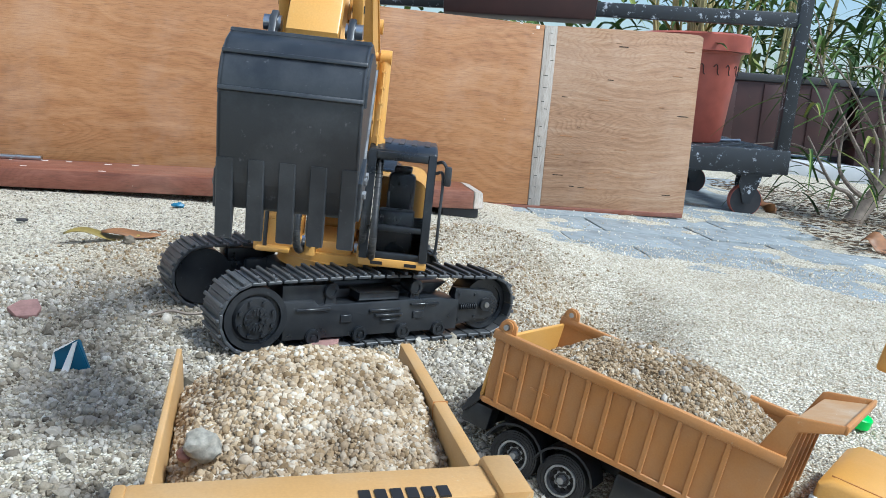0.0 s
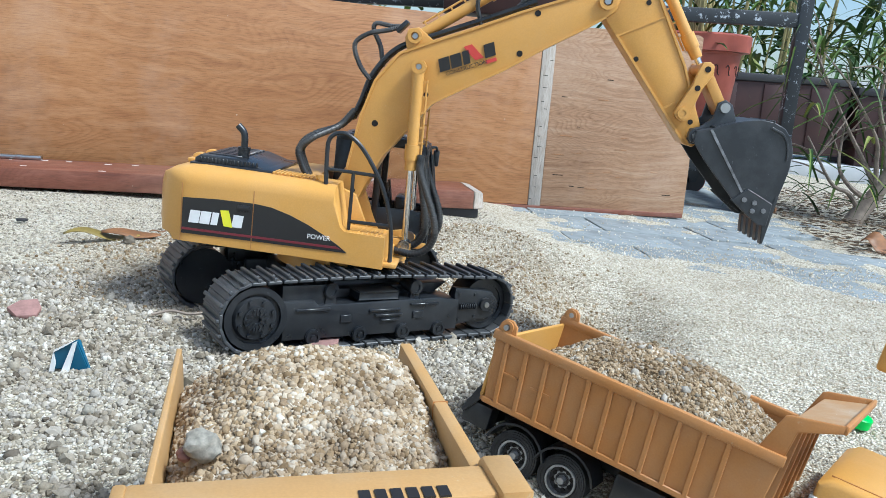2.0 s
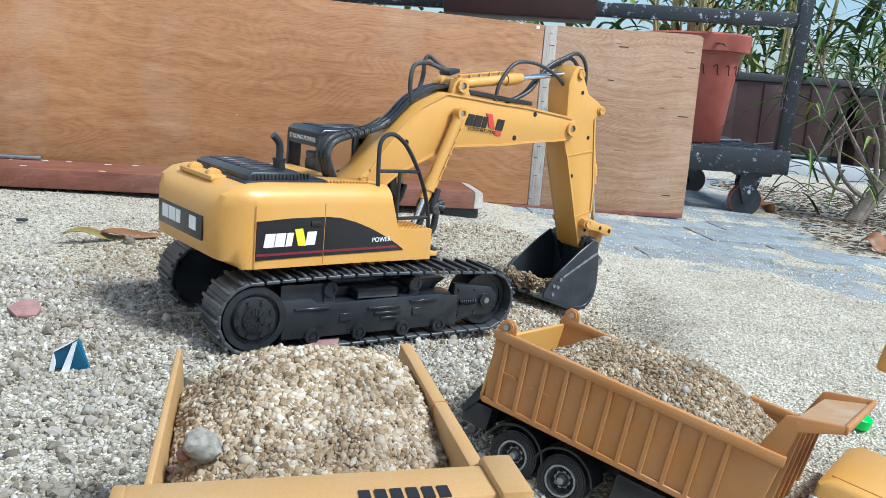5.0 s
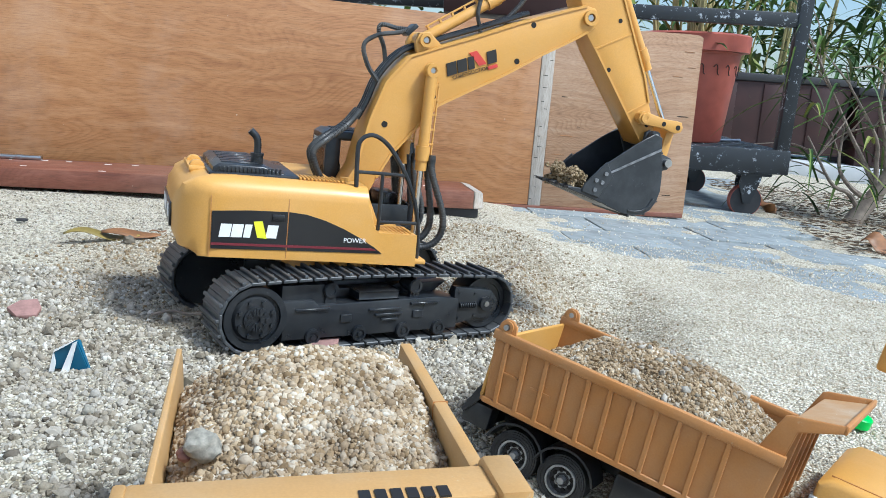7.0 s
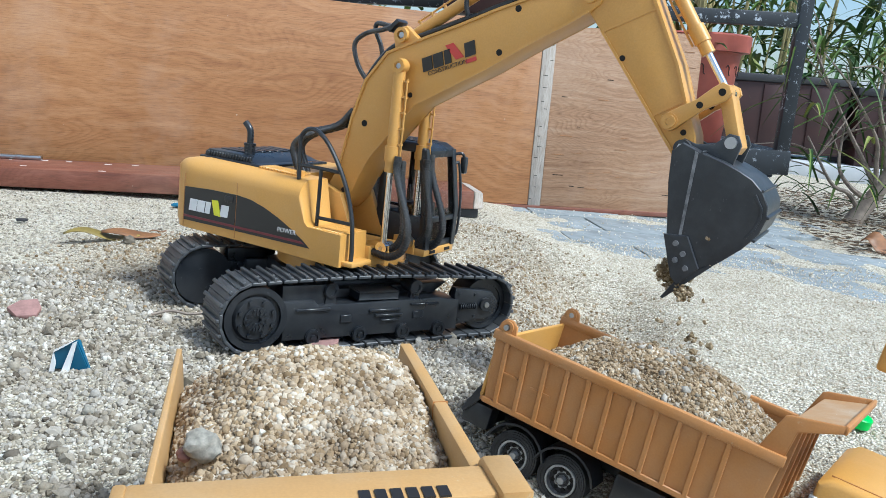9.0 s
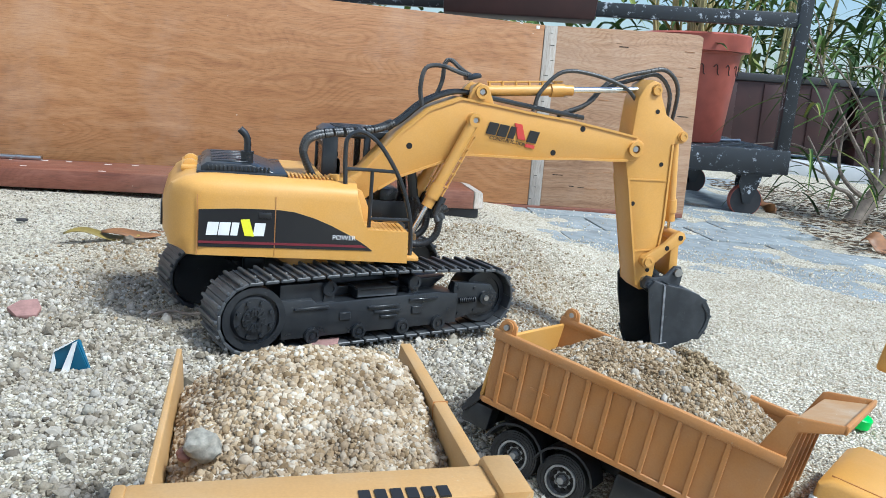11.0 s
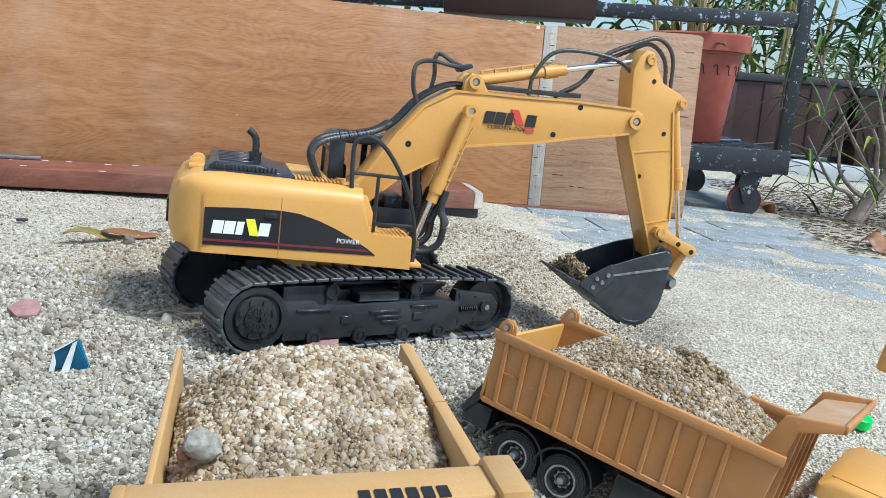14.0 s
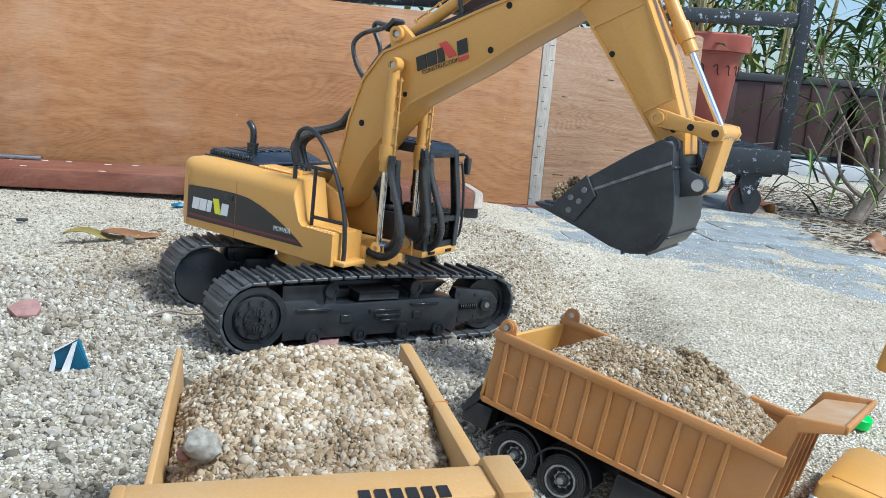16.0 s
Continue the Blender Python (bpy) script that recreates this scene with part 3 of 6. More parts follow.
SIDE = [(-0.1525, 0.094), (-0.1480, 0.0840), (-0.134, 0.0785), (0.046, 0.0745), (0.0455, 0.1015), (0.012, 0.1025), (0.008, 0.106), (0.001, 0.1395), (-0.065, 0.1415), (-0.112, 0.1425), (-0.124, 0.1420), (-0.136, 0.1395), (-0.146, 0.1335), (-0.1518, 0.1250), (-0.1540, 0.114)]


def house():
    b = bmesh.new()
    W, rc, rt = 0.0725, 0.036, 0.015

    def rounded(d, r):
        return r * (1 - math.sqrt(max(0.0, 1 - min(1.0, max(0.0, d) / r) ** 2)))

    def loft(outline, ys, side_lo, side_hi):
        loops = []
        for y in ys:
            e = max(side_lo - y if side_lo is not None else -1, y - side_hi if side_hi is not None else -1)
            lim_x = -0.1535 + rounded(abs(y) - (W - rc), rc)
            top = rounded(abs(y) - (W - rt), rt)
            loops.append([b.verts.new((max(x, lim_x), y, z - (top if z > 0.118 else 0.0) * min(1.0, (z - 0.118) / 0.02 if z > 0.118 else 0))) for x, z in outline])
        for p, q in zip(loops, loops[1:]):
            for k in range(len(p)):
                b.faces.new((p[k], p[(k + 1) % len(p)], q[(k + 1) % len(p)], q[k]))
        b.faces.new(loops[0])
        b.faces.new(loops[-1][::-1])
    full = [-W, -W + 0.0007, -W + 0.002, -W + 0.004, -W + 0.007, -W + 0.011, -W + 0.015, -W + 0.021, -W + 0.028, -W + 0.036, -0.015, 0.015]
    full += [-y for y in full[9::-1]]
    rear = [p for p in SIDE if p[0] < -0.03]
    rear_out = rear[:3] + [(-0.0235, 0.0768), (-0.0235, 0.1405)] + rear[3:]
    loft(rear_out, full, None, None)
    front = [(-0.0235, 0.0768), (0.046, 0.0745), (0.0455, 0.1015), (0.012, 0.1025), (0.008, 0.106), (0.001, 0.1395), (-0.0235, 0.1405)]
    loft(front, [-W, -W + 0.0007, -W + 0.002, -W + 0.004, -W + 0.007, -W + 0.011, -W + 0.015, -0.0345, -0.034], None, None)
    box(b, -0.03, 0.046, -0.0345, 0.072, 0.0752, 0.0835, 0.001)
    body = part("house", b, YELLOW, excavator, "rounded yellow plastic engine house")
    moving("house", body)

    def sub(name, bm, mat, label="", m=None):
        return part(name, bm, mat, body, label, m)
    # dark side stripes with their lettering; the same pair on both flanks
    for side in (-1, 1):
        y = side * 0.0725
        s = prism(bmesh.new(), [(-0.1245, 0.0855), (-0.1245, 0.1155), (-0.095, 0.1170), (-0.0655, 0.1170), (-0.0655, 0.0855)], y - side * 0.0004, y + side * 0.0006)
        sub("decal", s, DARK, "black printed side decal")
        if side < 0:
            s = prism(bmesh.new(), [(-0.0645, 0.0855), (-0.0645, 0.1170), (-0.05, 0.1155), (-0.034, 0.1110), (-0.019, 0.1050), (-0.004, 0.0975), (0.008, 0.0905), (0.0155, 0.0850)], y - side * 0.0004, y + side * 0.0006)
            sub("decal", s, DARK, "black printed side decal tapering forward")
            s = prism(bmesh.new(), [(-0.1245, 0.0885), (-0.1245, 0.0905), (0.006, 0.0895), (0.0105, 0.0875)], y - 0.0009, y - 0.0005)
            sub("decal_line", s, MAROON)
            # the maker's mark as plain blocks with a slanting flash
            x0, z0, h = -0.1188, 0.0952, 0.0105
            for k, (w, g) in enumerate(((0.0085, 0), (0.0085, 0.0092), (0.0055, 0.0188), (0.0085, 0.0365))):
                bm = prism(bmesh.new(), [(x0 + g, z0), (x0 + g + w, z0), (x0 + g + w + 0.0015, z0 + h), (x0 + g + 0.0015, z0 + h)], y - 0.0010, y - 0.0005)
                sub("mark_block", bm, WHITE)
            bm = prism(bmesh.new(), [(x0 + 0.030, z0), (x0 + 0.0375, z0 - 0.0005), (x0 + 0.0335, z0 + h + 0.003), (x0 + 0.0265, z0 + h + 0.0025)], y - 0.0011, y - 0.0005)
            sub("mark_flash", bm, LIME)
            lettering("lettering", "POWER", 0.0056, pose(-0.0185, y - 0.0007, 0.0925, 90, 0, 0), WHITE, body, 0.0002, "white printed capitals")
            bm = box(bmesh.new(), -0.078, -0.068, y - 0.0016, y, 0.1095, 0.1145, 0.0006)
            sub("latch", bm, DARK)
    # door seams
    for x in (-0.1255, -0.065):
        sub("seam", box(bmesh.new(), x - 0.0003, x + 0.0003, -0.0728, -0.0724, 0.079, 0.1275), OCHRE)
    # rear decal
    sub("rear_decal", box(bmesh.new(), -0.1544, -0.1525, -0.041, 0.041, 0.096, 0.1150, 0.0003), DARK, "black rear decal")
    for k, (w, g) in enumerate(((0.012, 0), (0.012, 0.0135), (0.008, 0.027), (0.012, 0.052))):
        sub("mark_block", box(bmesh.new(), -0.1550, -0.1542, 0.032 - g - w, 0.032 - g, 0.102, 0.1125), WHITE)
    # engine cover with slats, exhaust, caps
    bm = prism(bmesh.new(), [(-0.124, 0.1405), (-0.1235, 0.1470), (-0.119, 0.1500), (-0.084, 0.1495), (-0.062, 0.1430), (-0.058, 0.140)], -0.052, 0.040, 0.0022, 3)
    box(bm, -0.127, -0.055, -0.055, 0.043, 0.1395, 0.1436, 0.0012)
    cover = sub("engine_cover", bm, BLACK, "black vented engine cover")
    for k in range(16):
        x = -0.119 + 0.0032 * k
        c = part("cover_rib", box(bmesh.new(), x, x + 0.0016, -0.0530, -0.050, 0.1440, 0.1482, 0.0004, 1), BLACK, body)
    for k in range(7):
        y = -0.040 + 0.011 * k
        part("cover_rib", box(bmesh.new(), -0.116, -0.086, y, y + 0.0070, 0.1492, 0.1508, 0.0006, 1), BLACK, body)
    bm = tube(bmesh.new(), [(-0.087, -0.034, 0.149), (-0.087, -0.034, 0.156), (-0.087, -0.034, 0.1655), (-0.0885, -0.034, 0.1715), (-0.0935, -0.034, 0.1765)], 0.0030, 12)
    rod(bm, (-0.087, -0.034, 0.1485), (-0.087, -0.034, 0.1585), 0.0050, n=16)
    ring(bm, (-0.087, -0.034, 0.1575), (0, 0, 1), 0.0056, 0.0030, 0.002, 16)
    sub("exhaust_pipe", bm, BLACK, "bent black exhaust pipe")
    sub("lug_plate", box(bmesh.new(), -0.140, -0.122, -0.024, 0.036, 0.1385, 0.1428, 0.0015), YELLOW)
    for y in (0.022, -0.012):
        ear = [(-0.1385, 0.1415)] + [(-0.1325 + 0.006 * math.cos(radians(q)), 0.1425 + 0.0048 * math.sin(radians(q))) for q in range(180, -1, -20)] + [(-0.1265, 0.1415)]
        sub("rear_lug", prism(bmesh.new(), ear, y - 0.0035, y + 0.0035, 0.0012), YELLOW)
    bm = rod(bmesh.new(), (-0.016, -0.05, 0.139), (-0.016, -0.05, 0.1445), 0.0042, n=16)
    sub("tank_cap", bm, YELLOW)
    # ribbed tread plates
    for k in range(13):
        x = -0.055 + 0.0032 * k
        sub("tread_rib", box(bmesh.new(), x, x + 0.0016, -0.058, -0.036, 0.1415 - 0.00005 * k, 0.1434 - 0.00012 * k, 0.0003, 1), YELLOW)
    for k in range(8):
        x = 0.014 + 0.0038 * k
        sub("tread_rib", box(bmesh.new(), x, x + 0.0018, -0.070, -0.038, 0.1008, 0.1026, 0.0003, 1), YELLOW)
    # guard rail
    bm = tube(bmesh.new(), [(-0.0085, -0.062, 0.139), (-0.0095, -0.062, 0.160), (-0.0085, -0.062, 0.1765), (0.002, -0.062, 0.1825), (0.016, -0.062, 0.175), (0.030, -0.062, 0.157), (0.041, -0.062, 0.136), (0.048, -0.062, 0.113), (0.0505, -0.062, 0.090), (0.0505, -0.062, 0.078)], 0.0019, 8)
    tube(bm, [(-0.009, -0.062, 0.1515), (0.012, -0.062, 0.1512), (0.0335, -0.062, 0.1505)], 0.0016, 8)
    tube(bm, [(0.0135, -0.062, 0.1512), (0.0135, -0.062, 0.13), (0.0135, -0.062, 0.103)], 0.0016, 8)
    tube(bm, [(0.0135, -0.062, 0.110), (0.03, -0.062, 0.110), (0.0478, -0.062, 0.110)], 0.0016, 8)
    sub("guard_rail", bm, BLACK, "thin black looped guard rail")
    sub("step", box(bmesh.new(), 0.043, 0.057, -0.069, -0.040, 0.0755, 0.0795, 0.001), YELLOW)
    # boom foot and floor of the well
    bm = box(bmesh.new(), -0.022, 0.050, -0.034, 0.012, 0.074, 0.0885, 0.001)
    for y in (-0.0265, 0.0225):
        prism(bm, [(-0.026, 0.088), (0.030, 0.088), (0.012, 0.128), (-0.010, 0.136), (-0.022, 0.128)], y - 0.003, y + 0.003, 0.001)
    sub("boom_foot", bm, YELLOW)
    for y in (-0.022, 0.022):
        sub("foot_pin", rod(bmesh.new(), (FOOT[0], y - 0.007, FOOT[1]), (FOOT[0], y + 0.007, FOOT[1]), 0.0052, n=16), STEEL)
        sub("foot_lug", prism(bmesh.new(), [(0.042, 0.078), (0.064, 0.0775), (0.064, 0.090), (0.052, 0.094), (0.042, 0.092)], y - 0.0045, y + 0.0045, 0.001), YELLOW)


house()


GLASS, gnt, gb = base_mat("cab_glass", 0.05)
gb.inputs["Transmission Weight"].default_value, gb.inputs["IOR"].default_value = 1.0, 1.12
gb.inputs["Base Color"].default_value = (0.93, 0.93, 0.93, 1)


def cab():
    x0, x1, y0, y1, z0, z1 = -0.018, 0.070, 0.020, 0.0765, 0.082, 0.177
    prof = [(x0, z0), (x1, z0), (x1 + 0.003, 0.118), (x1 - 0.006, z1 - 0.006), (x1 - 0.014, z1), (x0 + 0.006, z1), (x0, z1 - 0.006)]
    body = part("cab", box(bmesh.new(), x0 + 0.002, x1 + 0.004, y0, y1, 0.0765, 0.0835, 0.0012), YELLOW, excavator, "black framed cab with clear windows")
    moving("house", body)

    def sub(name, bm, mat, label=""):
        return part(name, bm, mat, body, label)
    sub("roof", prism(bmesh.new(), [(x0, 0.169), (x1 - 0.004, 0.168), (x1 - 0.006, 0.173), (x1 - 0.014, z1), (x0 + 0.006, z1), (x0, 0.173)], y0, y1, 0.0024, 3), BLACK)
    for k in range(4):
        y = y0 + 0.012 + 0.011 * k
        sub("roof_rib", box(bmesh.new(), x0 + 0.012, x1 - 0.02, y, y + 0.005, z1 - 0.0005, z1 + 0.0010, 0.0004, 1), BLACK)
    # front frame: stout corner posts with a header, and a grab bar beside it
    for y in (y0, y1 - 0.0070):
        sub("front_frame", prism(bmesh.new(), [(x1 + 0.0032, 0.083), (x1 + 0.0048, 0.083), (x1 + 0.0052, 0.118), (x1 - 0.0040, 0.172), (x1 - 0.0058, 0.172), (x1 + 0.0034, 0.118)], y, y + 0.0070, 0.0006, 1), BLACK)
    sub("front_frame", box(bmesh.new(), x1 - 0.0075, x1 - 0.0030, y0 + 0.0070, y1 - 0.0070, 0.165, 0.1715, 0.0008), BLACK)
    sub("grab_bar", tube(bmesh.new(), [(x1 - 0.004, y1, 0.158), (x1 - 0.002, y1 + 0.006, 0.157), (x1 + 0.003, y1 + 0.0065, 0.125), (x1 + 0.003, y1 + 0.006, 0.094), (x1 + 0.001, y1, 0.092)], 0.0013, 8), BLACK)
    w = 0.0045
    for y in (y0, y1 - w):
        sub("pillar", prism(bmesh.new(), [(x1 - 0.003, 0.083), (x1 + 0.003, 0.083), (x1 + 0.004, 0.118), (x1 - 0.005, 0.171), (x1 - 0.012, 0.171), (x1 - 0.004, 0.118)], y, y + w, 0.001), BLACK)
        sub("pillar", box(bmesh.new(), x0, x0 + 0.014, y, y + w, 0.083, 0.171, 0.001), BLACK)
        sub("pillar", box(bmesh.new(), 0.020, 0.026, y, y + w, 0.083, 0.171, 0.001), BLACK)
        sub("side_panel", box(bmesh.new(), x0, x1 + 0.002, y + 0.0005, y + w - 0.0005, 0.083, 0.112, 0.0008), BLACK)
        sub("window", box(bmesh.new(), x0 + 0.013, x1 - 0.006, y + 0.0018, y + 0.0026, 0.111, 0.170), GLASS)
    sub("front_panel", box(bmesh.new(), x1 - 0.002, x1 + 0.003, y0 + w, y1 - w, 0.083, 0.089, 0.0008), BLACK)
    sub("front_bar", box(bmesh.new(), x1 - 0.0005, x1 + 0.0042, y0 + 0.003, y1 - 0.003, 0.107, 0.112, 0.0008), BLACK)
    sub("front_window", prism(bmesh.new(), [(x1 + 0.0022, 0.112), (x1 + 0.0030, 0.112), (x1 - 0.0060, 0.169), (x1 - 0.0068, 0.169)], y0 + w, y1 - w), GLASS)
    sub("front_window", box(bmesh.new(), x1 + 0.0005, x1 + 0.0014, y0 + w, y1 - w, 0.089, 0.108), GLASS)
    sub("rear_panel", box(bmesh.new(), x0, x0 + 0.004, y0 + w, y1 - w, 0.083, 0.106, 0.0008), BLACK)
    sub("rear_panel", box(bmesh.new(), x0, x0 + 0.004, y0 + w, y1 - w, 0.160, 0.171, 0.0008), BLACK)
    sub("rear_window", box(bmesh.new(), x0 + 0.0015, x0 + 0.0023, y0 + w, y1 - w, 0.106, 0.160), GLASS)
    lettering("lettering", "STRONG POWER", 0.0060, pose(x0 - 0.0002, y1 - 0.005, 0.1630, 90, 0, -90), WHITE, body, 0.0002, "white printed capitals")
    # seat, console and the mirror
    bm = box(bmesh.new(), 0.000, 0.024, y0 + 0.016, y1 - 0.016, 0.092, 0.112, 0.004)
    box(bm, -0.008, 0.002, y0 + 0.016, y1 - 0.016, 0.100, 0.148, 0.004)
    box(bm, -0.009, 0.000, y0 + 0.020, y1 - 0.020, 0.148, 0.154, 0.002)
    sub("seat", bm, BLACK)
    bm = box(bmesh.new(), 0.040, 0.058, y0 + 0.012, y1 - 0.014, 0.084, 0.122, 0.002)
    rod(bm, (0.034, y0 + 0.02, 0.11), (0.030, y0 + 0.018, 0.134), 0.0015, n=8)
    rod(bm, (0.034, y1 - 0.02, 0.11), (0.030, y1 - 0.018, 0.134), 0.0015, n=8)
    sub("console", bm, BLACK)
    bm = tube(bmesh.new(), [(x1 - 0.008, y1, 0.166), (x1, y1 + 0.005, 0.168), (x1 + 0.002, y1 + 0.009, 0.163)], 0.0014, 8)
    box(bm, x1 - 0.002, x1 + 0.004, y1 + 0.007, y1 + 0.013, 0.149, 0.165, 0.0015)
    sub("mirror", bm, BLACK, "small black side mirror")
    for y in (y0 + 0.010, y1 - 0.018):
        sub("lamp", box(bmesh.new(), x1 + 0.0035, x1 + 0.0046, y, y + 0.010, 0.0785, 0.0812), HOLE)


cab()


def boom_arm():
    up = [(-0.010, 0.004), (-0.004, 0.011), (0.022, 0.0185), (0.060, 0.0425), (0.091, 0.0570), (0.122, 0.0600), (0.150, 0.0480), (0.183, 0.0330), (0.220, 0.0175), (0.268, -0.0055), (0.284, -0.0135), (0.2905, -0.0225), (0.2885, -0.0320)]
    low = [(0.2810, -0.0360), (0.2710, -0.0350), (0.254, -0.0310), (0.221, -0.0215), (0.180, -0.0115), (0.141, 0.0005), (0.114, 0.0085), (0.080, 0.0060), (0.052, 0.0035), (0.030, -0.0030), (0.010, -0.010), (-0.004, -0.010), (-0.011, -0.004)]
    boom = moving("boom", part("boom", prism(bmesh.new(), up + low, -0.0175, 0.0175, 0.0012, 2), YELLOW, excavator, "bent yellow plastic main boom"))

    def sub(name, bm, mat, label=""):
        return part(name, bm, mat, boom, label)
    # raised welt along the edges of both cheeks
    for s in (-1, 1):
        inner = [(x, z - 0.0022) for x, z in up[2:-2]]
        bm = prism(bmesh.new(), up[2:-2] + inner[::-1], s * 0.0174, s * 0.0187)
        sub("edge_welt", bm, YELLOW)
        lo = low[1:-3]
        bm = prism(bmesh.new(), lo + [(x, z + 0.0020) for x, z in lo[::-1]], s * 0.0174, s * 0.0187)
        sub("edge_welt", bm, YELLOW)
    for x, z, r in ((0.0662, 0.0291, 0.0028), (0.1982, -0.009, 0.0026), (0.2311, 0.0059, 0.0026), (0.116, 0.018, 0.0022), (0.012, -0.001, 0.0022)):
        sub("bolt_hole", rod(bmesh.new(), (x, -0.0178, z), (x, 0.0178, z), r, n=14), HOLE)
    bm = prism(bmesh.new(), [(0.128, 0.056), (0.134, 0.0655), (0.1415, 0.0690), (0.149, 0.0640), (0.151, 0.0465)], -0.0165, -0.009, 0.001)
    prism(bm, [(0.128, 0.056), (0.134, 0.0655), (0.1415, 0.0690), (0.149, 0.0640), (0.151, 0.0465)], 0.009, 0.0165, 0.001)
    sub("cylinder_lug", bm, YELLOW)
    for (x, z), y, r in ((SB, 0.020, 0.0062), (BC, 0.030, 0.0060), (SP, 0.0205, 0.0072)):
        bm = bmesh.new()
        for s in (-1, 1):
            ring(bm, (x, s * (y - 0.002), z), (0, 1, 0), r, r * 0.55, 0.005, 20)
        rod(bm, (x, -y + 0.003, z), (x, y - 0.003, z), r * 0.6, n=14)
        sub("pin", bm, YELLOW)
        for s in (-1, 1):
            sub("pin_bolt", rod(bmesh.new(), (x, s * (y - 0.004), z), (x, s * (y - 0.0012), z), r * 0.42, n=6), STEEL)
    # printed mark: plain black blocks with a red flash, small words below
    y = -0.0182
    d = Vector((0.9105, -0.4135))
    e = Vector((0.4135, 0.9105))
    o = Vector((0.1375, 0.0238))

    def quad(a0, a1, b0, b1, lean, mat, name):
        pts = [o + d * a0 + e * b0, o + d * a1 + e * b0, o + d * (a1 + lean) + e * b1, o + d * (a0 + lean) + e * b1]
        sub(name, prism(bmesh.new(), [tuple(p) for p in pts], y - 0.0004, y + 0.0005), mat)
    for a, w in ((0.0, 0.0092), (0.0104, 0.0092), (0.0210, 0.0060), (0.0400, 0.0094)):
        quad(a, a + w, 0.0, 0.0110, 0.0016, PRINT, "mark_block")
    quad(0.0315, 0.0390, 0.001, 0.0145, -0.0065, RED, "mark_flash")
    ang = math.degrees(math.atan2(d.y, d.x))
    p = o + d * 0.004 - e * 0.0052
    lettering("lettering", "CONSTRUCTION", 0.0047, pose(p.x, y - 0.0002, p.y) @ turn_y(ang) @ pose(0, 0, 0, 90, 0, 0), PRINT, boom, 0.0002, "tiny black printed capitals")
    quad(0.0395, 0.0490, -0.0048, -0.0018, 0.0, RED, "mark_block")
    # hoses along the boom's back and the loops at both ends
    for k in range(3):
        yy = -0.006 + 0.006 * k
        bm = tube(bmesh.new(), [(0.052, yy, 0.0465), (0.068, yy, 0.0520), (0.092, yy, 0.0625), (0.122, yy, 0.0645), (0.150, yy, 0.0530), (0.20, yy, 0.0305), (0.238, yy, 0.0140)], 0.0024, 8)
        sub("hose", bm, BLACK, "black hydraulic hose along the boom")
    loop_a = [(0.087, -0.008, 0.060), (0.089, -0.008, 0.076), (0.0975, -0.008, 0.0912), (0.112, -0.009, 0.0900), (0.128, -0.010, 0.0800), (0.137, -0.010, 0.0755)]
    loop_b = [(0.102, 0.002, 0.062), (0.112, 0.002, 0.076), (0.1175, 0.001, 0.0905), (0.1235, 0.0, 0.0925), (0.131, -0.002, 0.0825), (0.138, -0.003, 0.0755)]
    for pts in (loop_a, loop_b):
        sub("hose", tube(bmesh.new(), pts, 0.0023, 8, 0.18, 12), HOSE, "ribbed black hydraulic hose loop")
    sub("hose_block", box(bmesh.new(), 0.132, 0.145, -0.014, 0.002, 0.0725, 0.0765, 0.001), BLACK)


boom_arm()


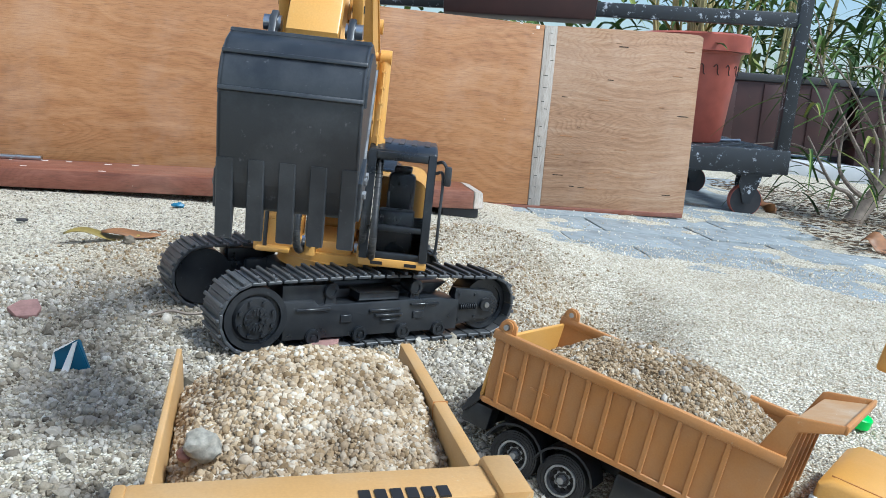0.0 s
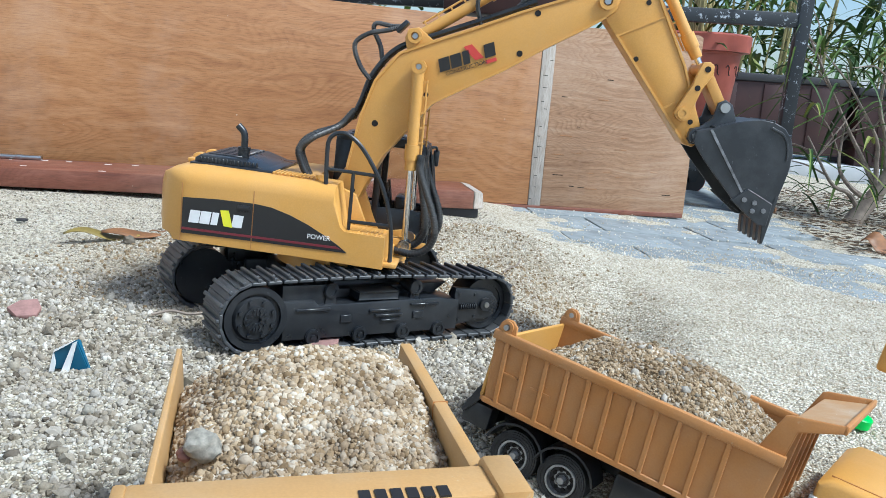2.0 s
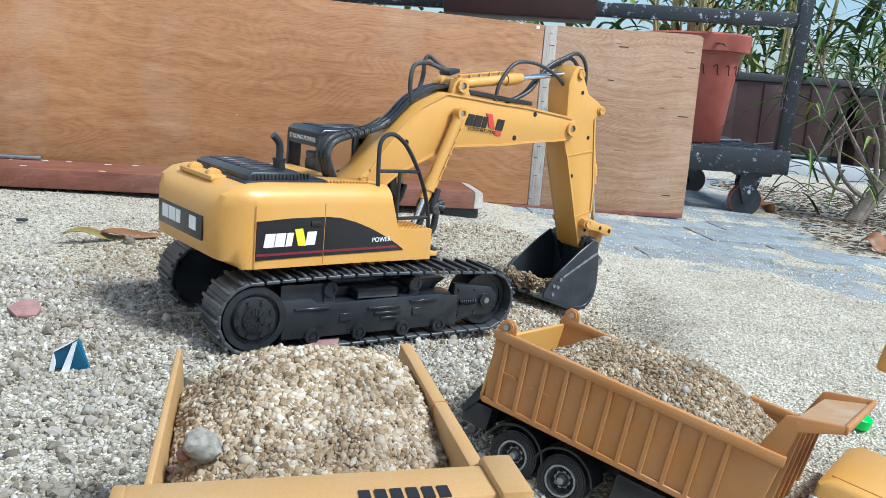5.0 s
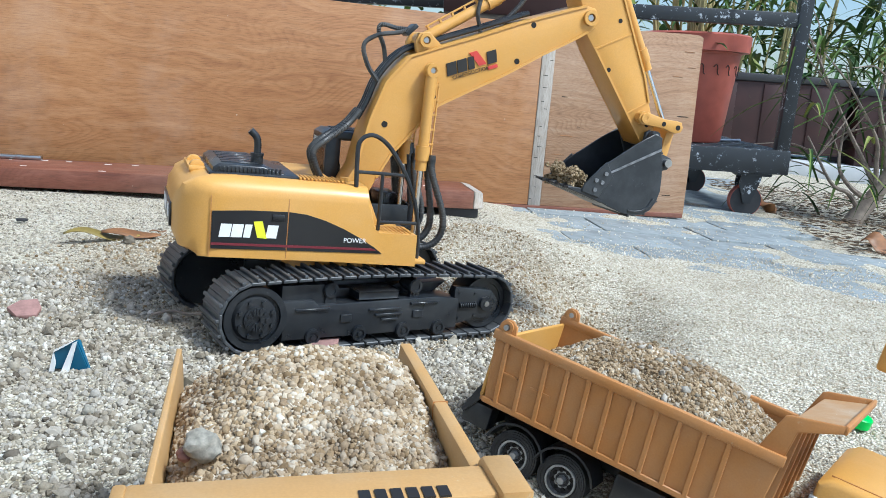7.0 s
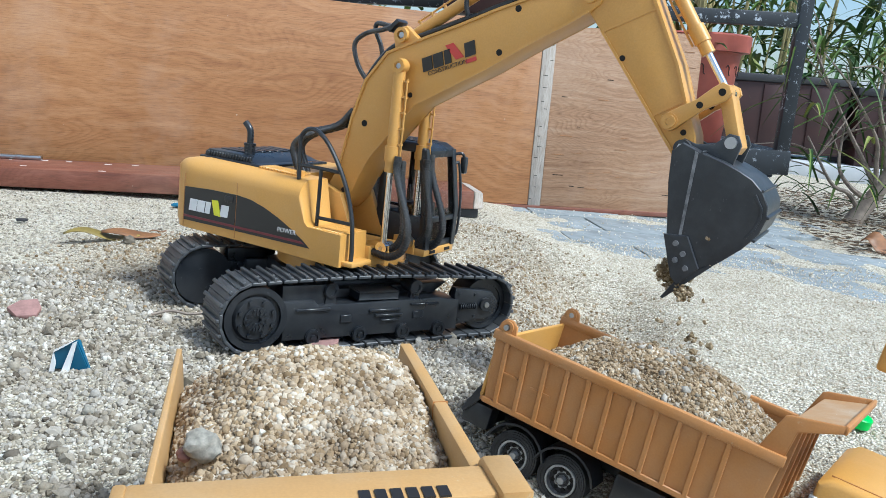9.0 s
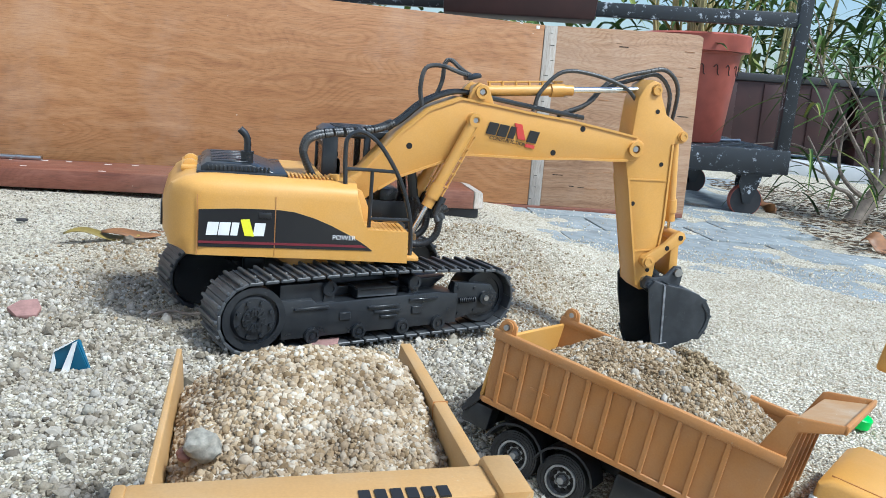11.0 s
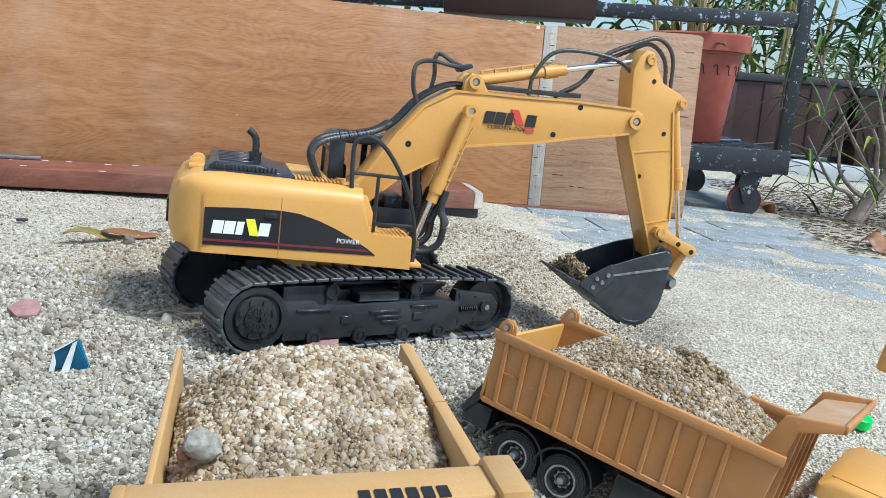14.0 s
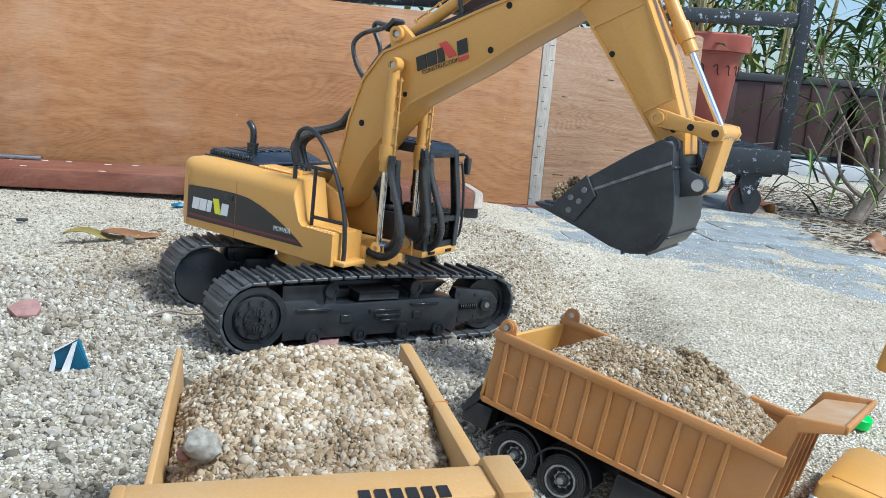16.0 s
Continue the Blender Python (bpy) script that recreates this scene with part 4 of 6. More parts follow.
def stick_arm():
    out = [(-0.0085, -0.004), (-0.004, 0.012), (-0.004, 0.036), (-0.0035, 0.048), (0.002, 0.060), (0.009, 0.0660), (0.0175, 0.0640), (0.0205, 0.052), (0.029, 0.0355), (0.047, 0.0255), (0.0545, 0.019), (0.0525, 0.0105), (0.0415, 0.0085), (0.0440, -0.030), (0.0468, -0.0704), (0.0455, -0.0965), (0.0450, -0.122), (0.041, -0.1365), (0.033, -0.1385), (0.0265, -0.1335), (0.0085, -0.066), (-0.0015, -0.028)]
    st = moving("stick", part("stick", prism(bmesh.new(), out, -0.0150, 0.0150, 0.0012, 2), YELLOW, excavator, "tapered yellow plastic dipper stick"))

    def sub(name, bm, mat, label=""):
        return part(name, bm, mat, st, label)
    for s in (-1, 1):
        bm = prism(bmesh.new(), [(0.0415, 0.0085), (0.0440, -0.030), (0.0468, -0.0704), (0.0455, -0.0965), (0.0436, -0.0965), (0.0448, -0.0704), (0.0420, -0.030), (0.0395, 0.0085)], s * 0.0149, s * 0.0163)
        prism(bm, [(-0.0015, -0.028), (0.0265, -0.1335), (0.0285, -0.1335), (0.0005, -0.028)], s * 0.0149, s * 0.0160)
        prism(bm, [(-0.001, -0.0285), (0.0440, -0.0265), (0.0440, -0.0278), (-0.001, -0.0300)], s * 0.0149, s * 0.0158)
        prism(bm, [(0.018, -0.0985), (0.0455, -0.0955), (0.0455, -0.0968), (0.018, -0.1000)], s * 0.0149, s * 0.0158)
        sub("edge_welt", bm, YELLOW)
    for x, z in ((0.0321, -0.012), (0.0183, 0.0375), (0.0090, -0.0526), (0.0375, -0.1175)):
        sub("bolt_hole", rod(bmesh.new(), (x, -0.0154, z), (x, 0.0154, z), 0.0022, n=14), HOLE)
    for (x, z), y, r, mat in ((ST, 0.017, 0.006, YELLOW), (BT, 0.018, 0.0055, YELLOW), (LK, 0.026, 0.0062, YELLOW), (BP, 0.026, 0.0050, STEEL)):
        bm = rod(bmesh.new(), (x, -y + 0.002, z), (x, y - 0.002, z), r, n=20)
        for s in (-1, 1):
            ring(bm, (x, s * (y - 0.001), z), (0, 1, 0), r * 0.75, r * 0.4, 0.003, 16)
            rod(bm, (x, s * (y - 0.002), z), (x, s * y, z), r * 0.42, n=6)
        sub("pin", bm, mat)


stick_arm()


def cylinder(key_b, key_r, y, length, r, rod_len, names):
    """A yellow barrel with collar and clip strip, and its bright rod."""
    bm = rod(bmesh.new(), (0.004, y, 0), (length, y, 0), r, n=18)
    ring(bm, (0, y, 0), (0, 1, 0), r * 1.25, r * 0.5, r * 1.7, 18)
    rod(bm, (length - 0.016, y, 0), (length - 0.003, y, 0), r * 1.28, n=18)
    rod(bm, (length - 0.003, y, 0), (length + 0.006, y, 0), r * 1.05, n=18)
    s = 1 if key_b == "stick_barrel" else -1
    if key_b == "lift_barrel":
        s = 1
    z = s * r * 1.6
    rod(bm, (0.010, y, z), (length - 0.004, y, z), 0.0009, n=6)
    k = 0.012
    while k < length - 0.004:
        box(bm, k - 0.0008, k + 0.0008, y - 0.0016, y + 0.0016, min(0, z), max(0, z) + 0.0008)
        k += 0.013
    ob = moving(key_b, part(names[0], bm, YELLOW, excavator, "yellow hydraulic cylinder barrel"))
    bm = rod(bmesh.new(), (0.003, y, 0), (rod_len, y, 0), r * 0.55, n=14)
    ring(bm, (0, y, 0), (0, 1, 0), r * 1.1, r * 0.4, r * 1.5, 16)
    moving(key_r, part(names[1], bm, CHROME, excavator, "chromed piston rod"))


for y in (-0.0255, 0.0255):
    cylinder("lift_barrel", "lift_rod", y, 0.082, 0.0050, 0.075, ("lift_cylinder", "lift_piston"))
cylinder("stick_barrel", "stick_rod", 0.0, 0.088, 0.0050, 0.085, ("stick_cylinder", "stick_piston"))
cylinder("bucket_barrel", "bucket_rod", 0.0, 0.080, 0.0048, 0.075, ("bucket_cylinder", "bucket_piston"))


FLEX = []


def flex_points(kin, ctrl):
    return smooth_path([kin[key] @ Vector(p) for key, p in ctrl], 6)


def flex_hose(ctrl, r, ribbed, label):
    """A hose that bends: short rigid sleeves along a curve through points of the parts that it joins."""
    kin = linkage(7.0)
    path = flex_points(kin, ctrl)
    for i in range(len(path) - 1):
        n = (path[i + 1] - path[i]).length * 1.16 + 0.0008
        bm = rod(bmesh.new(), (-0.0006, 0, 0), (n, 0, 0), r * (0.86 if ribbed else 1.0), n=10)
        if ribbed:
            for q in (0.2, 0.7):
                rod(bm, (n * q - 0.0007, 0, 0), (n * q + 0.0007, 0, 0), r, n=10)
        FLEX.append((part("hose_sleeve", bm, HOSE, excavator, label), ctrl, i))


def flex_rows(table):
    """Keys every sleeve along its hose at all the times of the table."""
    curves = {}
    for ob, ctrl, i in FLEX:
        if id(ctrl) not in curves:
            curves[id(ctrl)] = [(t, flex_points(kin, ctrl)) for t, kin in table]
        rows = []
        for t, path in curves[id(ctrl)]:
            d = path[i + 1] - path[i]
            rows.append((t, Matrix.Translation(path[i]) @ d.to_track_quat("X", "Z").to_matrix().to_4x4()))
        walk(ob, rows)


def hoses():
    for k, (dy, dz) in enumerate(((0.0, 0.0), (0.006, 0.0025), (0.012, 0.0005))):
        y = -0.031 + dy
        flex_hose([("house", (-0.031, y, 0.1385)), ("house", (-0.037, y, 0.150)), ("house", (-0.040, y, 0.1625 + dz)), ("house", (-0.029, y + 0.002, 0.1735 + dz)),
                   ("boom", (0.040, -0.010 + 0.006 * k, 0.0490)), ("boom", (0.058, -0.006 + 0.006 * k, 0.0500))], 0.0030, True, "ribbed black hydraulic hose")
    for s in (-1, 1):
        flex_hose([("lift_barrel", (0.074, s * 0.029, 0.0085)), ("lift_barrel", (0.090, s * 0.030, 0.0100)), ("house", (0.083, s * 0.031, 0.112)), ("house", (0.081, s * 0.031, 0.092)), ("house", (0.068, s * 0.030, 0.0825)), ("house", (0.050, s * 0.028, 0.0835))], 0.0033, True, "ribbed black hydraulic hose")
        flex_hose([("lift_barrel", (0.078, s * 0.021, 0.0085)), ("lift_barrel", (0.092, s * 0.021, 0.0090)), ("house", (0.074, s * 0.022, 0.112)), ("house", (0.072, s * 0.022, 0.096)), ("house", (0.062, s * 0.022, 0.0870)), ("house", (0.048, s * 0.022, 0.0870))], 0.0033, True, "ribbed black hydraulic hose")
    flex_hose([("boom", (0.190, -0.006, 0.0315)), ("boom", (0.200, -0.006, 0.047)), ("boom", (0.224, -0.006, 0.0600)), ("boom", (0.2530, -0.006, 0.0520)), ("stick", (-0.016, -0.006, 0.056)), ("stick", (0.001, -0.006, 0.043))], 0.0019, False, "thin black hose loop")
    flex_hose([("boom", (0.220, 0.004, 0.021)), ("boom", (0.250, 0.004, 0.025)), ("boom", (0.276, 0.005, 0.0400)), ("stick", (0.011, 0.006, 0.0735)), ("stick", (0.0335, 0.008, 0.0770)), ("stick", (0.0500, 0.010, 0.0610)), ("stick", (0.0500, 0.011, 0.024))], 0.0022, True, "ribbed black hose looping down the stick")
    flex_hose([("boom", (0.220, 0.011, 0.019)), ("boom", (0.246, 0.011, 0.0215)), ("boom", (0.270, 0.011, 0.0330)), ("stick", (0.005, 0.012, 0.0660)), ("stick", (0.0270, 0.013, 0.0720)), ("stick", (0.0440, 0.014, 0.0560)), ("stick", (0.0455, 0.014, 0.024))], 0.0022, True, "ribbed black hose looping down the stick")


hoses()


def links():
    for y in (-0.0205, 0.0205):
        bm = prism(bmesh.new(), [(-0.006, -0.003), (-0.003, -0.0062), (0.004, -0.0060), (0.024, -0.0042), (0.040, -0.0058), (0.0460, -0.003), (0.0470, 0.002), (0.0440, 0.0066), (0.037, 0.0066), (0.024, 0.0048), (0.004, 0.0062), (-0.003, 0.0062), (-0.006, 0.003)], y - 0.003, y + 0.003, 0.001)
        ob = moving("link", part("rocker_link", bm, YELLOW, excavator))
        part("bolt_hole", rod(bmesh.new(), (0.0236, y - 0.0034, 0), (0.0236, y + 0.0034, 0), 0.0024, n=12), HOLE, ob)
        part("bolt_hole", rod(bmesh.new(), (0.0408, y - 0.0034, 0.0005), (0.0408, y + 0.0034, 0.0005), 0.0026, n=12), HOLE, ob)
    bm = rod(bmesh.new(), (0.0408, -0.020, 0.001), (0.0408, 0.020, 0.001), 0.0055, n=16)
    moving("link", part("link_pin", bm, YELLOW, excavator))
    bm = prism(bmesh.new(), [(-0.004, -0.0045), (0.040, -0.0045), (0.044, 0.0), (0.040, 0.0045), (-0.004, 0.0045)], -0.014, 0.014, 0.001)
    moving("push", part("push_link", bm, YELLOW, excavator))


links()


def bucket():
    wid, th = 0.0345, 0.0022
    back = [(-0.004, -0.004), (0.000, 0.0045), (0.0139, 0.0046), (0.030, 0.0060), (0.0416, 0.0060), (0.053, 0.0050), (0.0631, 0.0010), (0.0710, -0.0055), (0.0749, -0.0140), (0.0755, -0.0250), (0.0712, -0.0395), (0.0640, -0.0540), (0.0560, -0.0680), (0.0480, -0.0800)]
    mouth = [(0.0440, -0.0815), (0.0256, -0.0629), (0.0042, -0.0231)]
    body = moving("bucket", part("bucket", bmesh.new(), BUCKET, excavator, "black plastic bucket with five teeth"))
    bm = bmesh.new()
    for s in (-1, 1):
        prism(bm, back + mouth, s * (wid - th), s * wid, 0.0005, 1)
    # curved back sheet, with thickness
    n = len(back)
    inner = []
    for i, p in enumerate(back):
        a, c = Vector(back[max(i - 1, 0)]), Vector(back[min(i + 1, n - 1)])
        t = (c - a).normalized()
        inner.append((p[0] - t.y * -0.0 + t.y * th, p[1] - t.x * th))
    prism(bm, back + inner[::-1], -wid + th * 0.5, wid - th * 0.5)
    # welt round the flank, ridges over the back
    bmesh.ops.recalc_face_normals(bm, faces=bm.faces)
    old = body.data
    body.data = finish(bm, BUCKET, True, "bucket")
    bpy.data.meshes.remove(old)

    def sub(name, b, mat=BUCKET, label=""):
        return part(name, b, mat, body, label)
    for s in (-1, 1):
        b = prism(bmesh.new(), [(0.0605, -0.0020), (0.0690, -0.0085), (0.0718, -0.0150), (0.0722, -0.0240), (0.0700, -0.0320), (0.0685, -0.0315), (0.0704, -0.0240), (0.0700, -0.0155), (0.0675, -0.0100), (0.0595, -0.0040)], s * (wid - 0.0005), s * (wid + 0.0012), 0.0003, 1)
        sub("flank_welt", b)
        b = prism(bmesh.new(), [(0.0105, 0.0035), (0.0360, -0.0700), (0.0380, -0.0705), (0.0128, 0.0035)], s * (wid - 0.0005), s * (wid + 0.0010))
        sub("flank_welt", b, WORN, "pale worn edge")
        b = prism(bmesh.new(), [(0.0205, -0.0570), (0.0360, -0.0500), (0.0540, -0.0660), (0.0470, -0.0840), (0.0400, -0.0815)], s * (wid - 0.0005), s * (wid + 0.0020), 0.0005, 1)
        sub("side_cutter", b)
        for x, z in ((0.0315, -0.0585), (0.0395, -0.0625), (0.0370, -0.0690), (0.0460, -0.0705)):
            sub("bolt", rod(bmesh.new(), (x, s * (wid + 0.001), z), (x, s * (wid + 0.0034), z), 0.0021, n=8), WORN)
    for x, z in ((0.0150, 0.0048), (0.0630, 0.0012)):
        sub("back_ridge", box(bmesh.new(), x - 0.0008, x + 0.0008, -wid, wid, z - 0.001, z + 0.0014, 0.0004, 1))
    for x, z in ((0.0738, -0.0125), (0.0740, -0.0305)):
        sub("back_ridge", box(bmesh.new(), x - 0.002, x + 0.0022, -wid, wid, z - 0.0011, z + 0.0011, 0.0006, 2))
    for s in (-1, 1):
        b = prism(bmesh.new(), [(-0.0065, -0.002), (-0.0045, -0.0065), (0.004, -0.009), (0.036, 0.002), (0.0340, 0.0200), (0.0290, 0.0250), (0.0225, 0.0235), (0.0170, 0.0120), (0.006, 0.0065), (-0.003, 0.0062)], s * 0.0185, s * 0.0225, 0.0008)
        ear = sub("ear", b)
        b = rod(bmesh.new(), (BR[0], s * 0.017, BR[1]), (BR[0], s * 0.0262, BR[1]), 0.0042, n=12)
        sub("ear_bolt", b, STEEL)
        b = rod(bmesh.new(), (0, s * 0.0225, 0), (0, s * 0.0285, 0), 0.0062, n=16)
        sub("hinge_boss", b)
        sub("ear_bolt", rod(bmesh.new(), (0, s * 0.028, 0), (0, s * 0.0302, 0), 0.0036, n=6), STEEL)
    for k in range(5):
        y = -0.0305 + 0.01525 * k
        b = prism(bmesh.new(), [(0.0580, -0.0600), (0.0605, -0.0610), (0.0505, -0.0825), (0.0432, -0.0985), (0.0410, -0.0985), (0.0440, -0.0835)], y - 0.0042, y + 0.0042, 0.0006, 1)
        sub("tooth", b)
    b = prism(bmesh.new(), [(0.0590, -0.0620), (0.0480, -0.0815), (0.0445, -0.0830), (0.0460, -0.0790), (0.0560, -0.0610)], -wid, wid, 0.0004, 1)
    sub("lip", b)


bucket()


# ---------------- boards and beam behind ----------------
BOARD_AT = pose(0.2137, 0.9128, 0.0, 0, -1.0, 12.87)


def boards():
    tall = part("plywood_board", prism(bmesh.new(), [(-1.35, 0.004), (0.0875, 0.004), (0.0815, 0.3555), (-1.35, 0.3555)], 0.0, 0.018, 0.0012), PLY, None, "", BOARD_AT)
    tagged(tall, "wide varnished orange-brown plywood board standing on edge", "board")
    part("scuff", box(bmesh.new(), 0.064, 0.071, -0.0006, 0.0, 0.347, 0.353, 0.0003, 1), WHITE, tall)
    part("scuff", box(bmesh.new(), 0.030, 0.036, -0.0006, 0.0, 0.3535, 0.3550), WHITE, tall)
    bm = bmesh.new()
    outline = [(0.1145, 0.004), (0.440, 0.002), (0.4375, 0.10), (0.4330, 0.20), (0.4290, 0.30), (0.4270, 0.366), (0.418, 0.3700), (0.39, 0.3705), (0.30, 0.3665), (0.1085, 0.357)]
    prism(bm, outline, 0.0, 0.018, 0.0012)
    pale = part("plywood_board", bm, PLY_PALE, None, "", BOARD_AT)
    tagged(pale, "worn pale-brown plywood board with bare scuffed end", "board")
    rng = random.Random(4)
    for k in range(26):     # splits and gouges in the worn face
        x, z, l = rng.uniform(0.12, 0.42), rng.uniform(0.01, 0.35), rng.uniform(0.006, 0.028)
        part("split", box(bmesh.new(), x, min(x + l, 0.425), -0.0007, 0.0004, z, z + rng.uniform(0.0006, 0.0014)), PLY if k % 3 else HOLE, pale)
    bm = prism(bmesh.new(), [(0.088, 0.003), (0.114, 0.003), (0.1115, 0.12), (0.1105, 0.24), (0.108, 0.3565), (0.082, 0.3550), (0.0845, 0.2), (0.0855, 0.1)], -0.0015, 0.016, 0.0006)
    batten = part("grey_batten", bm, TAPE, None, "", BOARD_AT)
    tagged(batten, "weathered grey wooden strip between two plywood boards", "batten")
    for k in range(14):
        z = 0.02 + 0.0245 * k + rng.uniform(-0.006, 0.006)
        x = rng.uniform(0.088, 0.1)
        part("crack", box(bmesh.new(), x, x + rng.uniform(0.004, 0.010), -0.0021, -0.0012, z, z + 0.0009), HOLE, batten)
    bm = box(bmesh.new(), -1.30, 0.437, -0.004, 0.016, -0.006, 0.0035, 0.001)
    foot = part("bottom_batten", bm, BEAM, None, "", BOARD_AT)
    tagged(foot, "thin red-brown batten under the plywood boards", "batten")
    # heavy beam on the ground in front of the boards
    at = pose(0.1935, 0.691, 0.0515, 0, -1.87, 9.3)
    bm = prism(bmesh.new(), [(-1.2, -0.030), (-0.024, -0.030), (-0.024, 0.0), (-1.2, 0.0)], 0.0, 0.128, 0.0015)
    beam = part("wooden_beam", bm, BEAM, None, "", at)
    tagged(beam, "red-brown stained wooden beam with grey bare end", "beam")
    b = bmesh.new()
    vs = [b.verts.new(c) for c in ((-0.0235, 0.0, -0.030), (-0.0035, 0.004, -0.030), (-0.0035, 0.124, -0.030), (-0.0235, 0.128, -0.030), (-0.0235, 0.0, 0.0), (-0.006, 0.012, -0.002), (-0.006, 0.118, -0.002), (-0.0235, 0.128, 0.0))]
    for f in ((0, 1, 2, 3), (4, 5, 6, 7), (0, 1, 5, 4), (1, 2, 6, 5), (2, 3, 7, 6), (3, 0, 4, 7)):
        b.faces.new([vs[i] for i in f])
    bmesh.ops.bevel(b, geom=b.edges[:], offset=0.0015, segments=2, affect="EDGES", clamp_overlap=True)
    part("end_block", b, TAPE, beam, "bare grey end grain", smooth=False)
    part("skid", box(bmesh.new(), -0.075, -0.012, 0.01, 0.10, -0.046, -0.0305, 0.001), RIM, beam)
    part("skid", box(bmesh.new(), -1.15, -1.05, 0.01, 0.10, -0.040, -0.0305, 0.001), RIM, beam)
    for k in range(16):
        x, y = rng.uniform(-0.80, -0.05), rng.uniform(0.01, 0.11)
        l = rng.uniform(0.003, 0.012)
        part("paint_fleck", box(bmesh.new(), x, x + l, y, y + 0.003, -0.0003, 0.0005), WHITE, beam)
    # thin metal strip lying on the beam
    bm = box(bmesh.new(), -0.11, 0.0, -0.006, 0.006, 0, 0.007, 0.002)
    box(bm, -0.04, -0.03, -0.0065, 0.0065, -0.0002, 0.0075, 0.001)
    strip = part("metal_strip", bm, STEEL, None, "", at @ pose(-0.742, 0.108, 0.0005))
    tagged(strip, "short grey metal bar lying on the wooden beam", "metal bar")


boards()


# ---------------- toy trucks ----------------
TRUCK_AT = pose(0.122, -0.2403, 0.080, 0, 0, -33.15) @ pose(0, 0, 0, 0, 8.54, 0) @ pose(0, 0, 0, -6.75, 0, 0)
BED_L, BED_W, BED_D = 0.183, 0.1176, 0.046


def toy_wheel(parent, x, y, z, r, width, side):
    tyre = part("wheel", bmesh.new(), TYRE, parent)
    b = bmesh.new()
    ring(b, (0, 0, 0), (0, 1, 0), r, r * 0.62, width, 32)
    bmesh.ops.bevel(b, geom=[e for e in b.edges], offset=r * 0.09, segments=2, affect="EDGES", clamp_overlap=True)
    for q in (0.86, 0.74):
        ring(b, (0, side * width * 0.5, 0), (0, 1, 0), r * q, r * q - 0.0007, 0.0012, 32)
    old = tyre.data
    tyre.data = finish(b, TYRE, True, "wheel")
    bpy.data.meshes.remove(old)
    tyre.matrix_basis = pose(x, y, z)
    b = bmesh.new()
    o = side * width * 0.30
    ring(b, (0, o, 0), (0, 1, 0), r * 0.63, r * 0.55, width * 0.5, 28)
    ring(b, (0, o - side * 0.001, 0), (0, 1, 0), r * 0.34, r * 0.28, 0.003, 24)
    rod(b, (0, o, 0), (0, o + side * 0.0045, 0), r * 0.19, r * 0.15, n=6)
    part("rim", b, STEEL_PLASTIC, tyre, "bright grey plastic wheel rim")
    part("rim_disc", rod(bmesh.new(), (0, o - side * 0.003, 0), (0, o - side * 0.0005, 0), r * 0.56, n=28), RIM, tyre, "dark dished wheel disc")
    for k in range(8):
        a = 2 * math.pi * (k + 0.5) / 8
        part("rim_hole", rod(bmesh.new(), (r * 0.38 * math.cos(a), o, r * 0.38 * math.sin(a)), (r * 0.38 * math.cos(a), o + side * 0.0009, r * 0.38 * math.sin(a)), r * 0.085, n=10), HOLE, tyre)


DUSTY = plastic("dusty_ochre_plastic", (0.42, 0.25, 0.12), (0.55, 0.48, 0.38), 0.5, 0.9)
STEEL_PLASTIC = plain("grey_plastic_rim", (0.42, 0.43, 0.44), 0.35, 0.5, 0.5, 200)


